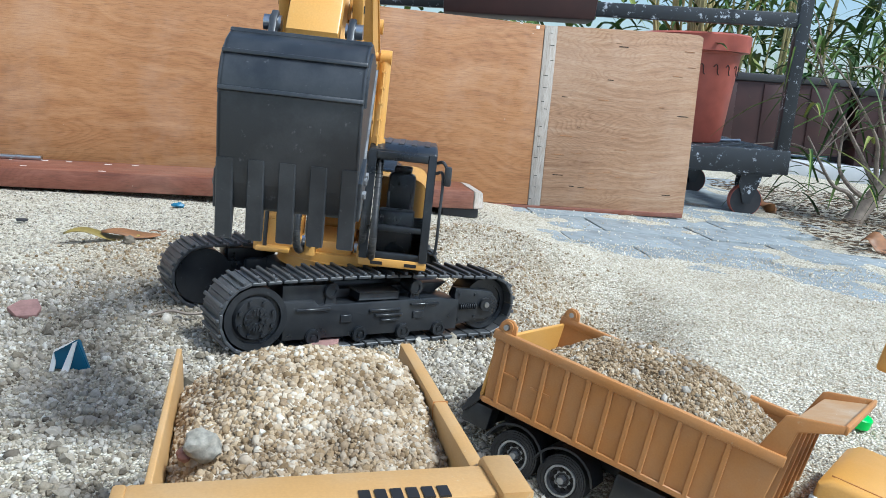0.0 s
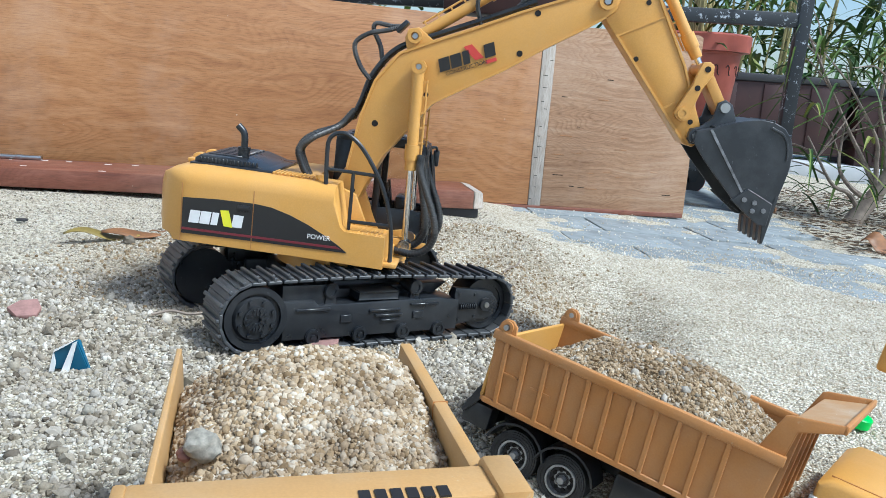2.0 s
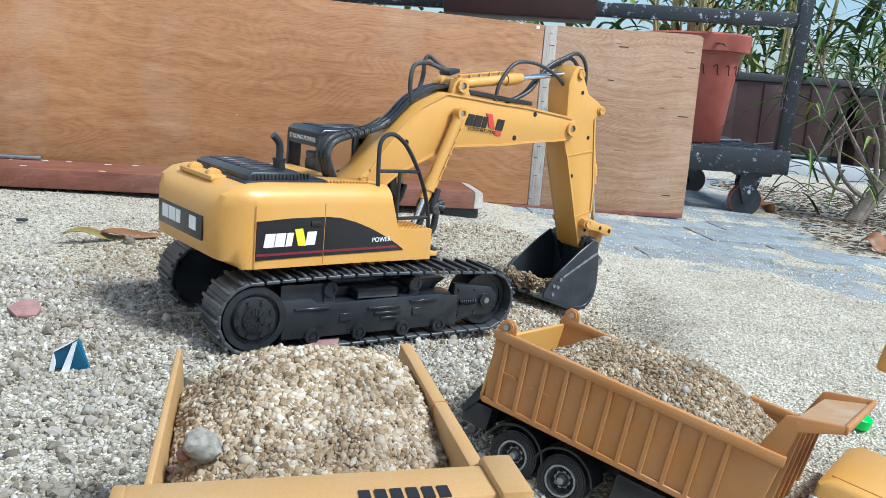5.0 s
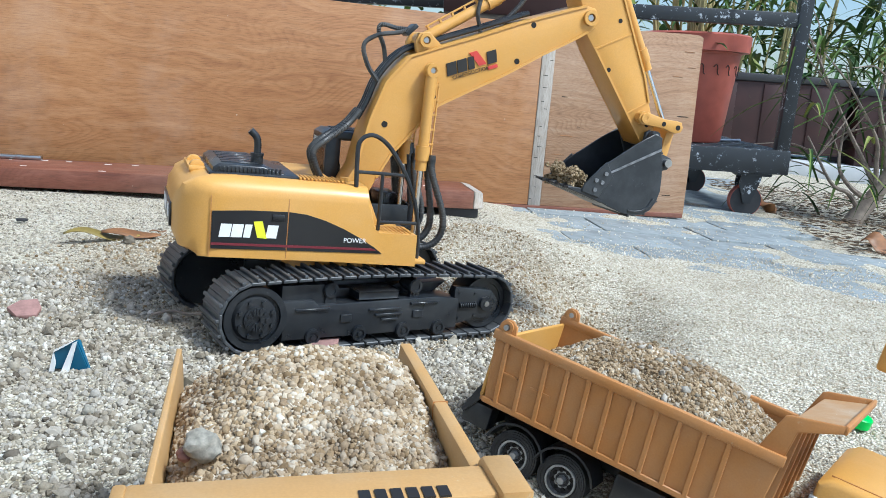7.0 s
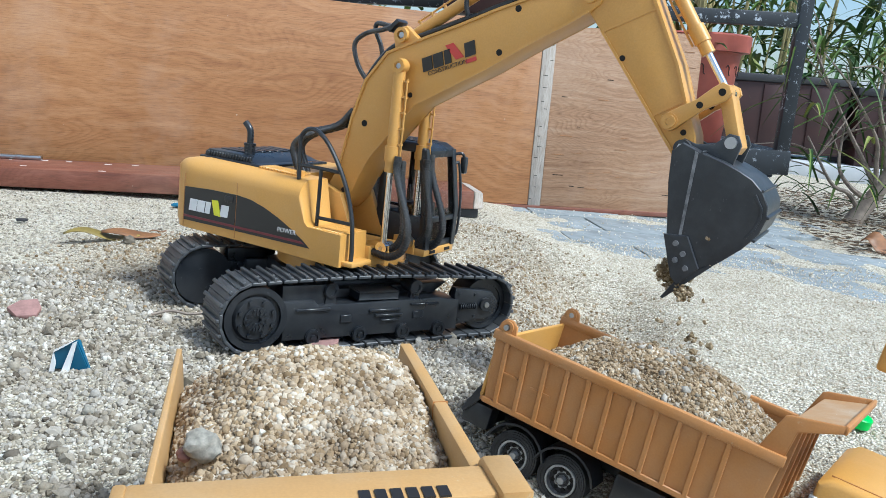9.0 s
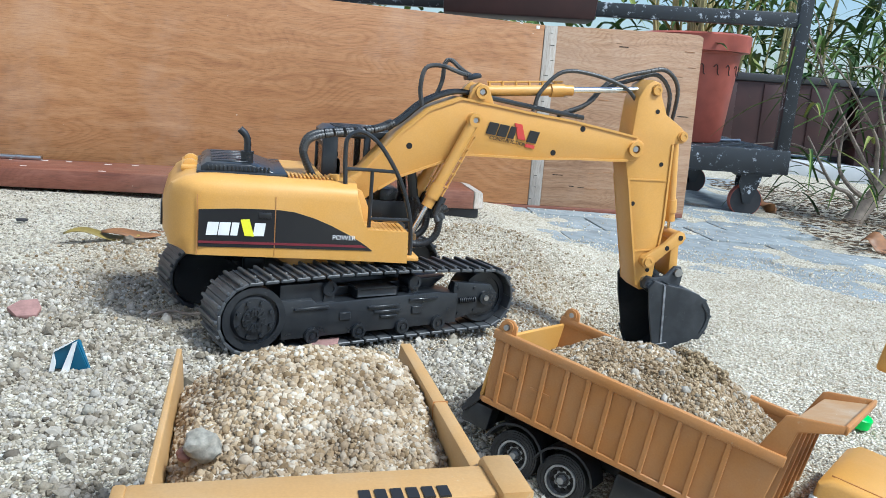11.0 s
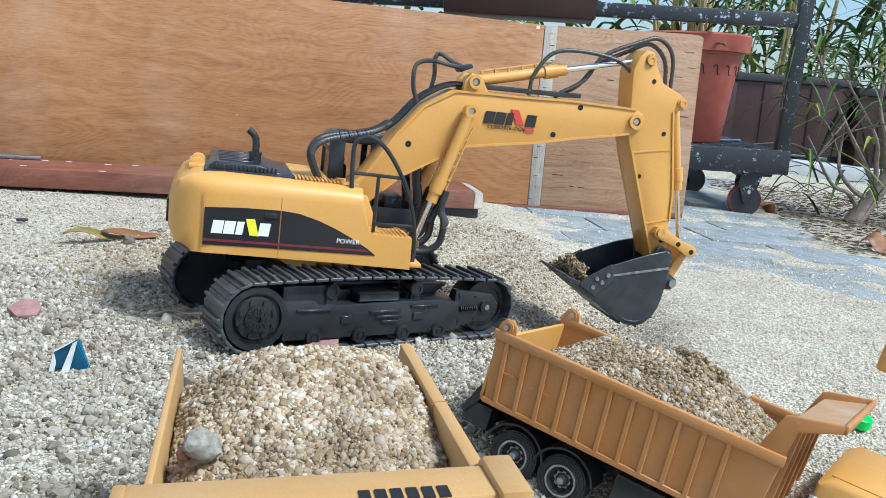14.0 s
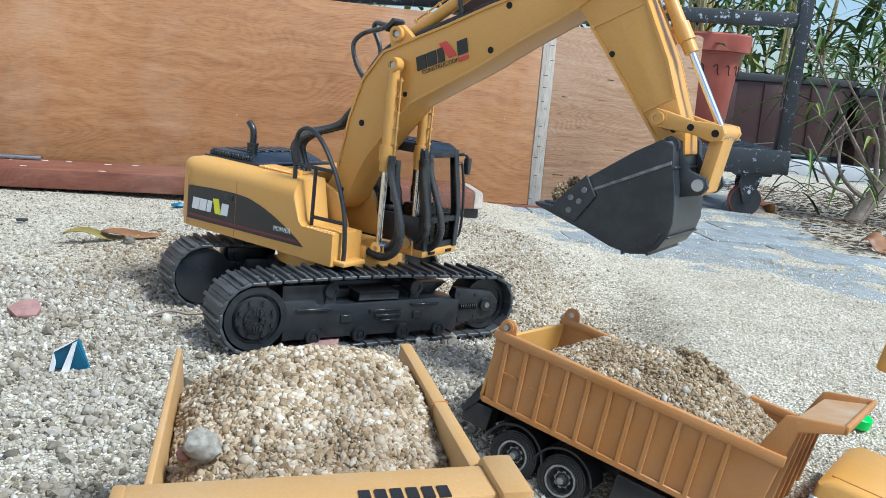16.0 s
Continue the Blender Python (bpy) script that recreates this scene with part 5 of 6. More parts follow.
def tipper():
    truck = empty("toy_dump_truck", "ochre toy dump truck with ribbed bed full of sand", "toy truck", TRUCK_AT)
    L, W, D = BED_L, BED_W, BED_D
    th = 0.0026
    # bed: two ribbed sides, floor, tailgate, front wall with guard
    bed = part("bed", box(bmesh.new(), 0.0, L, 0.002, W - 0.002, -D - 0.002, -D + 0.001, 0.0005, 1), OCHRE, truck, "ochre plastic tipper bed")

    def sub(name, bm, mat=OCHRE, label="", m=None):
        return part(name, bm, mat, bed, label, m)
    for y, s in ((0.0, -1), (W, 1)):
        y0, y1 = (y, y + th) if s < 0 else (y - th, y)
        sub("bed_side", prism(bmesh.new(), [(-0.002, 0.0), (0.004, -D - 0.001), (L - 0.004, -D - 0.001), (L, 0.0)], y0, y1, 0.0005, 1))
        yo = y + s * 0.0018
        sub("rim_rail", box(bmesh.new(), -0.003, L + 0.001, min(y1 if s < 0 else y0, yo) - 0.0005, max(y1 if s < 0 else y0, yo) + 0.0005, -0.0052, 0.0012, 0.0009, 2))
        sub("sill_rail", box(bmesh.new(), 0.003, L - 0.003, min(y, yo), max(y, yo), -D - 0.0016, -D + 0.0022, 0.0006, 1))
        for k in range(11):
            x = 0.0065 + k * (L - 0.028) / 10.6
            lean = 0.0045 * (1 - k / 14)
            sub("rib", prism(bmesh.new(), [(x + lean, -D + 0.001), (x + lean + 0.0030, -D + 0.001), (x + 0.0030, -0.004), (x, -0.004)], min(y, yo), max(y, yo), 0.0004, 1))
        sub("cross_rib", box(bmesh.new(), 0.008, 0.022, min(y, yo + s * -0.0006), max(y, yo + s * -0.0006), -0.0250, -0.0235))
        sub("cross_rib", box(bmesh.new(), 0.032, 0.046, min(y, yo + s * -0.0006), max(y, yo + s * -0.0006), -0.0265, -0.0250))
        # hinge lug at the tail
        b = prism(bmesh.new(), [(-0.003, -0.004), (0.012, -0.002), (0.0105, 0.0065), (0.007, 0.0095), (0.002, 0.0095), (-0.001, 0.006)], min(y1 if s < 0 else y0, y), max(y1 if s < 0 else y0, y), 0.0006, 2)
        ring(b, (0.0045, (y0 + y1) / 2, 0.0045), (0, 1, 0), 0.0042, 0.0022, 0.0055, 16)
        sub("hinge_lug", b)
        sub("hinge_pin", rod(bmesh.new(), (0.0045, y - 0.003, 0.0045), (0.0045, y + 0.003, 0.0045), 0.0019, n=10), STEEL)
    # YELLOW rather than OCHRE: sunlight on the inner face put into the colour
    sub("tailgate", box(bmesh.new(), -0.001, 0.0018, th, W - th, -D, -0.004, 0.0006, 1), YELLOW, "tailgate coloured lighter yellow for its sunlit inner face")
    sub("tailgate_flap", prism(bmesh.new(), [(0.001, -D + 0.012), (-0.004, -D + 0.004), (-0.011, -D - 0.014), (-0.009, -D - 0.016), (0.002, -D)], 0.004, W - 0.004, 0.0005, 1), BLACK)
    # front wall and the cab guard: wings rise and reach forward
    skew = Matrix.Identity(4)
    skew[0][1] = 0.0765                 # the front of the bed runs slightly aslant
    sub("front_wall", box(bmesh.new(), L - th - 0.004, L - 0.004, th, W - th, -D, 0.0165, 0.0006, 1, skew))
    wing = [(L - 0.0155, -0.001), (L - 0.0005, -0.001), (L + 0.0014, 0.0161), (L + 0.0240, 0.0258), (L + 0.0232, 0.0300), (L - 0.0045, 0.0238), (L - 0.0075, 0.0222)]
    for y in (0.0, W - th):
        sub("guard_wing", prism(bmesh.new(), wing, y, y + th, 0.0007, 2, skew))
    sub("guard_plate", prism(bmesh.new(), [(L - 0.005, 0.0165), (L + 0.0225, 0.0250), (L + 0.0225, 0.0268), (L - 0.005, 0.0185)], th, W - th, 0.0004, 1, skew), DUSTY, "flat cab guard dusted with sand")
    sub("guard_lip", box(bmesh.new(), L + 0.0212, L + 0.0240, 0.0, W, 0.0248, 0.0302, 0.0009, 2, skew))
    for k in range(5):
        y = 0.012 + k * (W - 0.030) / 4
        sub("front_rib", prism(bmesh.new(), [(L - 0.004, -D), (L, -D), (L + 0.002, 0.0155), (L - 0.004, 0.0155)], y, y + 0.0035, 0.0004, 1, skew))
    # chassis, mudguards, wheels
    bm = box(bmesh.new(), 0.006, L + 0.085, 0.035, 0.045, -D - 0.020, -D - 0.006, 0.001)
    box(bm, 0.006, L + 0.085, W - 0.045, W - 0.035, -D - 0.020, -D - 0.006, 0.001)
    box(bm, 0.004, 0.009, 0.012, W - 0.012, -D - 0.020, -D - 0.006, 0.001)
    part("frame", bm, BLACK, truck, "black plastic frame")
    r, zc = 0.0165, -D - 0.0285
    for x in (0.033, 0.068, L + 0.062):
        for y, s in ((0.0155, -1), (W - 0.0155, 1)):
            toy_wheel(truck, x, y, zc, r, 0.018, s)
        part("axle", rod(bmesh.new(), (x, 0.02, zc), (x, W - 0.02, zc), 0.003, n=10), BLACK, truck)
    for x in (0.033, 0.068):
        for y0, y1 in ((0.004, 0.025), (W - 0.025, W - 0.004)):
            arc = [(x + (r + 0.0055) * math.cos(radians(a)), zc + (r + 0.0055) * math.sin(radians(a))) for a in range(15, 166, 15)]
            inner = [(x + (r + 0.0040) * math.cos(radians(a)), zc + (r + 0.0040) * math.sin(radians(a))) for a in range(165, 14, -15)]
            part("mudguard", prism(bmesh.new(), arc + inner, y0, y1), BLACK, truck)
    bm = box(bmesh.new(), 0.098, 0.150, 0.010, 0.030, -D - 0.030, -D - 0.008, 0.003)
    part("side_tank", bm, BLACK, truck)
    part("tow_bracket", box(bmesh.new(), -0.010, 0.010, 0.006, 0.020, -D - 0.022, -D - 0.006, 0.0015), BLACK, truck)
    # cab
    x0, x1 = L + 0.0185, L + 0.084
    zr = -0.0015
    prof = [(x0, -0.066), (x1, -0.066), (x1 + 0.001, -0.040), (x1 - 0.008, zr - 0.004), (x1 - 0.014, zr), (x0 + 0.007, zr), (x0, zr - 0.005)]
    b = bmesh.new()
    prism(b, prof, 0.006, W + 0.001, 0.004, 3, skew)
    cabin = part("cab", b, YELLOW, truck, "yellow-ochre truck cab")
    part("roof_seam", box(bmesh.new(), x0 + 0.006, x1 - 0.016, 0.0135, 0.0143, zr - 0.0004, zr + 0.0005), OCHRE, cabin)
    for y in (0.0052, W + 0.0002):
        part("door_window", prism(bmesh.new(), [(x0 + 0.020, -0.046), (x1 - 0.006, -0.046), (x1 - 0.013, -0.020), (x0 + 0.020, -0.020)], y, y + 0.0016, 0.0008, 1), HOLE, cabin)
        part("small_window", prism(bmesh.new(), [(x0 + 0.006, -0.040), (x0 + 0.015, -0.040), (x0 + 0.015, -0.021), (x0 + 0.006, -0.021)], y, y + 0.0016, 0.0014, 2), HOLE, cabin)
    for k in range(5):
        part("air_grille", box(bmesh.new(), x0 - 0.0008, x0 + 0.004, 0.0048, 0.014, -0.018 - 0.006 * k, -0.014 - 0.006 * k, 0.0005, 1), STEEL_PLASTIC, cabin)
    xm, ym = x0 + 0.006, W + 0.024
    bm = tube(bmesh.new(), [(x0 + 0.045, W - 0.006, zr - 0.004), (x0 + 0.045, W + 0.014, zr + 0.030), (xm + 0.022, ym, zr + 0.058)], 0.0018, 8)
    box(bm, xm, xm + 0.024, ym - 0.003, ym + 0.003, zr + 0.047, zr + 0.071, 0.0025, 3)
    part("mirror", bm, YELLOW, cabin, "tall yellow side mirror")
    return truck


tipper()


def heap_places(count, hfun, inside, r_lo, r_hi, seed):
    rng = np.random.default_rng(seed)
    pts, rad = [], []
    while len(pts) < count:
        u, v = rng.random(2)
        p = inside(u, v)
        r = r_lo + (r_hi - r_lo) * rng.random() ** 2.5
        pts.append((p[0], p[1], hfun(*p) + r * 0.2))
        rad.append(r)
    return pts, rad


def heap_mesh(name, at, x0, x1, y0, y1, hfun, floor, mat, label, nx=60, ny=44):
    """A solid heap: an uneven top on a closed body."""
    bm = bmesh.new()
    top = [[bm.verts.new((x0 + (x1 - x0) * i / nx, y0 + (y1 - y0) * j / ny, hfun(x0 + (x1 - x0) * i / nx, y0 + (y1 - y0) * j / ny))) for i in range(nx + 1)] for j in range(ny + 1)]
    for j in range(ny):
        for i in range(nx):
            bm.faces.new((top[j][i], top[j][i + 1], top[j + 1][i + 1], top[j + 1][i]))
    border = [top[0][i] for i in range(nx + 1)] + [top[j][nx] for j in range(1, ny + 1)] + [top[ny][i] for i in range(nx - 1, -1, -1)] + [top[j][0] for j in range(ny - 1, 0, -1)]
    low = [bm.verts.new((v.co.x, v.co.y, floor)) for v in border]
    n = len(border)
    for k in range(n):
        bm.faces.new((border[k], low[k], low[(k + 1) % n], border[(k + 1) % n]))
    bm.faces.new(low)
    ob = part(name, bm, mat, None, "", at)
    return tagged(ob, label, "sand heap")


def tipper_heap(x, y):
    u = x / BED_L
    w = 1 - abs(2 * y / BED_W - 1) ** 2
    ridge = 0.020 * math.exp(-((u - 0.50) / 0.27) ** 2) + 0.006 * math.exp(-((u - 0.72) / 0.12) ** 2)
    z = -0.034 + 0.022 * min(1.0, max(0.0, u * 5.0 - 0.05)) + (ridge + 0.004) * (0.3 + 0.7 * w) + 0.006 * (y / BED_W) - 0.014 * max(0.0, (u - 0.72) / 0.28) ** 1.5
    return z + 0.0022 * noise.noise((x * 60, y * 60, 2.0)) + 0.0015 * noise.noise((x * 150, y * 150, 4.0))


heap = heap_mesh("sand_heap", TRUCK_AT, 0.003, BED_L - 0.003, 0.003, BED_W - 0.003, tipper_heap, -BED_D + 0.002, DAMP, "brown damp gravel heaped in the toy truck bed")
pp, rr = heap_places(12500, tipper_heap, lambda u, v: (0.004 + (BED_L - 0.008) * u, 0.004 + (BED_W - 0.008) * v), 0.0008, 0.0020, 5)
stones("heap_gravel", pp, rr, GRIT, "", heap, seed=6, angular=0.5)

# foreground truck: its long bed points at the excavator
LOAD_AT = pose(-0.0183, -0.523, 0.1, 0, 0, 101.08) @ pose(0, 0, 0, 0, 0.97, 0) @ pose(0, 0, 0, -3.48, 0, 0)
LOAD_L, LOAD_W = 0.1441, 0.1065


def near_truck():
    truck = empty("toy_dump_truck", "tan toy dump truck with open tail, heaped with gravel", "toy truck", LOAD_AT)
    L, W, D = LOAD_L, LOAD_W, 0.040
    bed = part("bed", box(bmesh.new(), 0.0, L + 0.004, -W, 0.0, -D - 0.002, -D, 0.0005, 1), TAN, truck, "tan plastic tipper bed")

    def sub(name, bm, mat=TAN, label=""):
        return part(name, bm, mat, bed, label)
    prof = [(-0.002, 0.0), (-0.002, -D), (L + 0.010, -D), (L + 0.006, -0.012), (L, 0.0)]
    sub("bed_side", prism(bmesh.new(), prof, -0.0012, 0.0014, 0.0006, 2))
    sub("bed_side", prism(bmesh.new(), prof, -W - 0.0045, -W + 0.0012, 0.0009, 2))
    sub("bed_joint", box(bmesh.new(), L * 0.45, L * 0.45 + 0.0006, -W - 0.0048, -W + 0.0015, -0.02, 0.0003), OCHRE)
    # wide front coping with its printed face
    sub("front_wall", box(bmesh.new(), -0.006, 0.0, -W, 0.0, -D, 0.0, 0.0009, 2))
    sub("front_coping", box(bmesh.new(), -0.020, 0.0015, -W - 0.002, 0.006, -0.0025, 0.0025, 0.0012, 2))
    sub("coping_end", prism(bmesh.new(), [(-0.024, -0.006), (0.006, -0.006), (0.006, 0.002), (0.002, 0.0052), (-0.024, 0.0048)], -W - 0.012, -W - 0.0015, 0.0012, 2))
    sub("coping_end", prism(bmesh.new(), [(-0.024, -0.006), (0.004, -0.006), (0.003, 0.001), (0.0, 0.003), (-0.024, 0.003)], 0.0055, 0.010, 0.0012, 2))
    for k in range(6):       # print that cannot be read from here: plain bars
        y = -0.066 - 0.0050 * k
        sub("print_bar", box(bmesh.new(), -0.0196, -0.0128, y - 0.0018, y + 0.0018, 0.0024, 0.0030), PRINT)
    bm = box(bmesh.new(), -0.07, L - 0.006, -W + 0.03, -0.03, -D - 0.020, -D - 0.002, 0.001)
    part("frame", bm, BLACK, truck)
    bm = bmesh.new()
    prism(bm, [(-0.085, -0.085), (-0.026, -0.085), (-0.026, -0.016), (-0.032, -0.012), (-0.076, -0.012), (-0.085, -0.040)], -W + 0.002, -0.002, 0.004, 3)
    part("cab", bm, TAN, truck)
    for x in (-0.055, 0.055, 0.100):
        for y, s in ((-0.012, 1), (-W + 0.012, -1)):
            toy_wheel(truck, x, y, -0.073, 0.0205, 0.018, s)


near_truck()


def load_heap(x, y):
    u, v = x / LOAD_L, -y / LOAD_W
    w = max(0.0, 1 - abs(2 * v - 1.0) ** 2.4)
    tail = 1.0 if u < 0.93 else max(0.0, 1 - ((u - 0.93) / 0.2) ** 1.2)
    w = 0.12 + 0.85 * w if v < 0.5 else 0.52 + 0.45 * w
    z = -0.024 + 0.036 * w * (0.30 + 0.70 * math.exp(-((u - 0.66) / 0.38) ** 2)) - (1 - tail) * 0.045
    return z + 0.0035 * noise.noise((x * 38, y * 38, 8.0)) + 0.002 * noise.noise((x * 90, y * 90, 4.4))


load = heap_mesh("gravel_heap", LOAD_AT, 0.001, LOAD_L + 0.018, -LOAD_W + 0.0015, -0.0015, load_heap, -0.0395, DAMP, "mixed pale and brown gravel heaped in the toy truck bed")
pp, rr = heap_places(19000, load_heap, lambda u, v: (0.002 + (LOAD_L + 0.014) * u, -0.003 - (LOAD_W - 0.006) * v), 0.0008, 0.0021, 15)
mix = random.Random(12)
half = [k for k in range(len(pp)) if mix.random() < 0.72 + 0.5 * noise.noise((pp[k][0] * 28, pp[k][1] * 28, 6.0))]
taken = set(half)
rest = [k for k in range(len(pp)) if k not in taken]
stones("heap_gravel", [pp[k] for k in half], [rr[k] for k in half], GRIT, "", load, seed=7, angular=0.35)
stones("heap_pebble", [pp[k] for k in rest], [rr[k] for k in rest], HEAP_PEBBLE, "", load, seed=8, angular=0.35)


pp, rr = heap_places(170, load_heap, lambda u, v: (0.004 + (LOAD_L + 0.006) * u, -0.005 - (LOAD_W - 0.010) * v), 0.0019, 0.0034, 25)
stones("heap_pebble", pp, rr, HEAP_PEBBLE, "", load, seed=26, angular=0.2)
pp, rr = heap_places(90, tipper_heap, lambda u, v: (0.03 + (BED_L - 0.04) * u, 0.008 + (BED_W - 0.016) * v), 0.0018, 0.0032, 27)
stones("heap_pebble", pp, rr, PEBBLE, "", heap, seed=28, angular=0.3)


def lump(name, at, r, mat, label, category, seed, squash=(1, 1, 0.8)):
    b = bmesh.new()
    bmesh.ops.create_icosphere(b, subdivisions=3, radius=r)
    for v in b.verts:
        q = v.co * (18 / r * 0.04)
        v.co = Vector((v.co.x * squash[0], v.co.y * squash[1], v.co.z * squash[2])) * (1 + 0.40 * noise.noise(q * 2 + Vector((seed, 0, 0))) + 0.16 * noise.noise(q * 6) + 0.06 * noise.noise(q * 16))
    ob = part(name, b, mat, None, "", at)
    return tagged(ob, label, category)


CONCRETE = plain("concrete", (0.36, 0.335, 0.28), 0.9, 0, 0.6, 330)
BRICK = plain("pink_brick", (0.33, 0.185, 0.165), 0.9, 0, 0.4, 150)
lump("concrete_lump", LOAD_AT @ pose(0.040, -0.0150, -0.0030), 0.0068, CONCRETE, "rough grey concrete lump on the gravel heap", "stone", 3)
lump("brick_crumb", LOAD_AT @ pose(0.043, -0.0085, -0.0075), 0.0030, BRICK, "small red brick crumb on the gravel heap", "stone", 5)


# ---------------- trolley with flowerpot ----------------
def trolley():
    at = pose(0.9424, 1.20, 0.0, 0, -3.1, -3.9)
    t = empty("plant_trolley", "black chipped steel plant trolley on castors", "trolley", at)
    deck = part("deck_rail", box(bmesh.new(), -1.10, 0.0, 0.0, 0.03, 0.103, 0.160, 0.002), IRON, t)
    part("deck_rail", box(bmesh.new(), -1.10, 0.0, 0.50, 0.53, 0.103, 0.160, 0.002), IRON, t)
    part("deck_rail", box(bmesh.new(), -0.03, 0.0, 0.031, 0.499, 0.105, 0.158, 0.002), IRON, t)
    for k in range(7):
        y = 0.05 + 0.066 * k
        part("deck_slat", box(bmesh.new(), -1.08, -0.031, y, y + 0.022, 0.150, 0.160, 0.001), IRON, t)
    for y in (0.0,):
        bm = prism(bmesh.new(), [(-0.034, 0.1605), (-0.004, 0.1605), (0.012, 0.60), (-0.018, 0.60)], y, y + 0.028, 0.002)
        part("post", bm, IRON, t)
    part("handle_bar", box(bmesh.new(), -1.10, -0.016, 0.002, 0.026, 0.438, 0.470, 0.002), IRON, t)
    part("brace", rod(bmesh.new(), (-0.35, 0.04, 0.163), (-0.03, 0.30, 0.163), 0.004, n=8), STEEL, t)
    for x, y in ((-0.085, 0.03), (-0.105, 0.46), (-0.95, 0.03), (-0.95, 0.46)):
        bm = bmesh.new()
        rod(bm, (x, y - 0.012, 0.036), (x, y + 0.012, 0.036), 0.036, n=28)
        c = part("castor", bm, RIM, t, "grey and orange castor wheel")
        bm = prism(bmesh.new(), [(x - 0.018, 0.102), (x + 0.030, 0.102), (x + 0.027, 0.085), (x + 0.008, 0.030), (x - 0.008, 0.030), (x - 0.022, 0.075)], y - 0.020, y - 0.016)
        prism(bm, [(x - 0.018, 0.102), (x + 0.030, 0.102), (x + 0.027, 0.085), (x + 0.008, 0.030), (x - 0.008, 0.030), (x - 0.022, 0.075)], y + 0.016, y + 0.020)
        box(bm, x - 0.03, x + 0.05, y - 0.024, y + 0.024, 0.096, 0.1025)
        part("fork", bm, IRON, c)
        part("tread", ring(bmesh.new(), (x, y, 0.036), (0, 1, 0), 0.0375, 0.030, 0.022, 28), TERRACOTTA, c)
    return at


TROLLEY_AT = trolley()


def lathe(bm, prof, n=40):
    prev = None
    for r, z in prof:
        loop = [bm.verts.new((r * math.cos(2 * math.pi * k / n), r * math.sin(2 * math.pi * k / n), z)) for k in range(n)]
        if prev:
            for k in range(n):
                bm.faces.new((prev[k], prev[(k + 1) % n], loop[(k + 1) % n], loop[k]))
        prev = loop
    bm.faces.new(prev)
    return bm


def flowerpot():
    prof = [(0.0005, 0.002), (0.088, 0.0), (0.092, 0.004), (0.112, 0.16), (0.114, 0.166), (0.118, 0.20), (0.138, 0.202), (0.140, 0.236), (0.134, 0.240), (0.126, 0.240), (0.122, 0.20), (0.118, 0.195)]
    pot = part("flowerpot", lathe(bmesh.new(), [(q, z * 1.09) for q, z in prof]), TERRACOTTA, None, "", TROLLEY_AT @ pose(-0.205, 0.20, 0.1610))
    tagged(pot, "terracotta coloured plastic flowerpot on the trolley", "flowerpot")
    for k in range(20):
        a = 2 * math.pi * k / 20
        r = 0.1135
        m = pose(r * math.cos(a), r * math.sin(a), 0.172, 0, 0, math.degrees(a))
        bm = tube(bmesh.new(), [(0.001, -0.008, 0.010), (0.002, -0.002, 0.016), (0.002, 0.003, 0.010), (0.001, 0.004, -0.004), (0.0, 0.009, -0.008)], 0.0012, 6)
        part("relief", bm, PLANTER, pot, "", m)
    return pot


flowerpot()


# ---------------- pavement ----------------
def pavement():
    base = box(bmesh.new(), 0.12, 3.3, 0.30, 4.2, -0.03, -0.012)
    pv = part("pavement", base, RIM, None, "", pose(0, 0, 0))
    tagged(pv, "blue-grey concrete pavers half buried in sand", "pavement", kind="structure")
    w, d = 0.205, 0.138
    bm = box(bmesh.new(), 0.0015, w - 0.0015, 0.0015, d - 0.0015, -0.012, 0.0, 0.0022, 2)
    me = finish(bm, PAVER, True, "paver")
    at = pose(0.36, 0.32, 0.0, 0, 0, 6.0)
    rng = random.Random(9)
    for j in range(13):
        for i in range(-3, 8):
            x, y = i * w + (w / 2 if j % 2 else 0), j * d
            p = at @ Vector((x + w / 2, y + d / 2, 0))
            if p.x < 0.16 or p.y < 0.30 or p.x > 0.80 + 0.18 * (p.y - 0.4):
                continue
            ob = new("paver", me)
            ob.parent, ob.matrix_basis = pv, at @ pose(x, y, rng.uniform(-0.0016, 0.0012), rng.uniform(-0.4, 0.4), rng.uniform(-0.4, 0.4), 0)


pavement()


# ---------------- plants, planters and the far side of the yard ----------------
def blade(bm, base, heading, length, width, droop, rise):
    """One long leaf: a folded strip that rises and arches over."""
    c, s = math.cos(heading), math.sin(heading)
    side = Vector((-s, c, 0))
    rows = []
    n = 6
    for k in range(n + 1):
        u = k / n
        out, up = length * u * math.cos(rise) * (1 - 0.1 * u), length * (u * math.sin(rise) - droop * u * u)
        p = Vector(base) + Vector((c * out, s * out, up))
        w = width * (0.35 + 0.65 * math.sin(math.pi * min(1, u * 0.85 + 0.12))) * (1 - u ** 6)
        rows.append((bm.verts.new(p - side * w), bm.verts.new(p + Vector((0, 0, -w * 0.5))), bm.verts.new(p + side * w)))
    for a, b in zip(rows, rows[1:]):
        bm.faces.new((a[0], a[1], b[1], b[0]))
        bm.faces.new((a[1], a[2], b[2], b[1]))


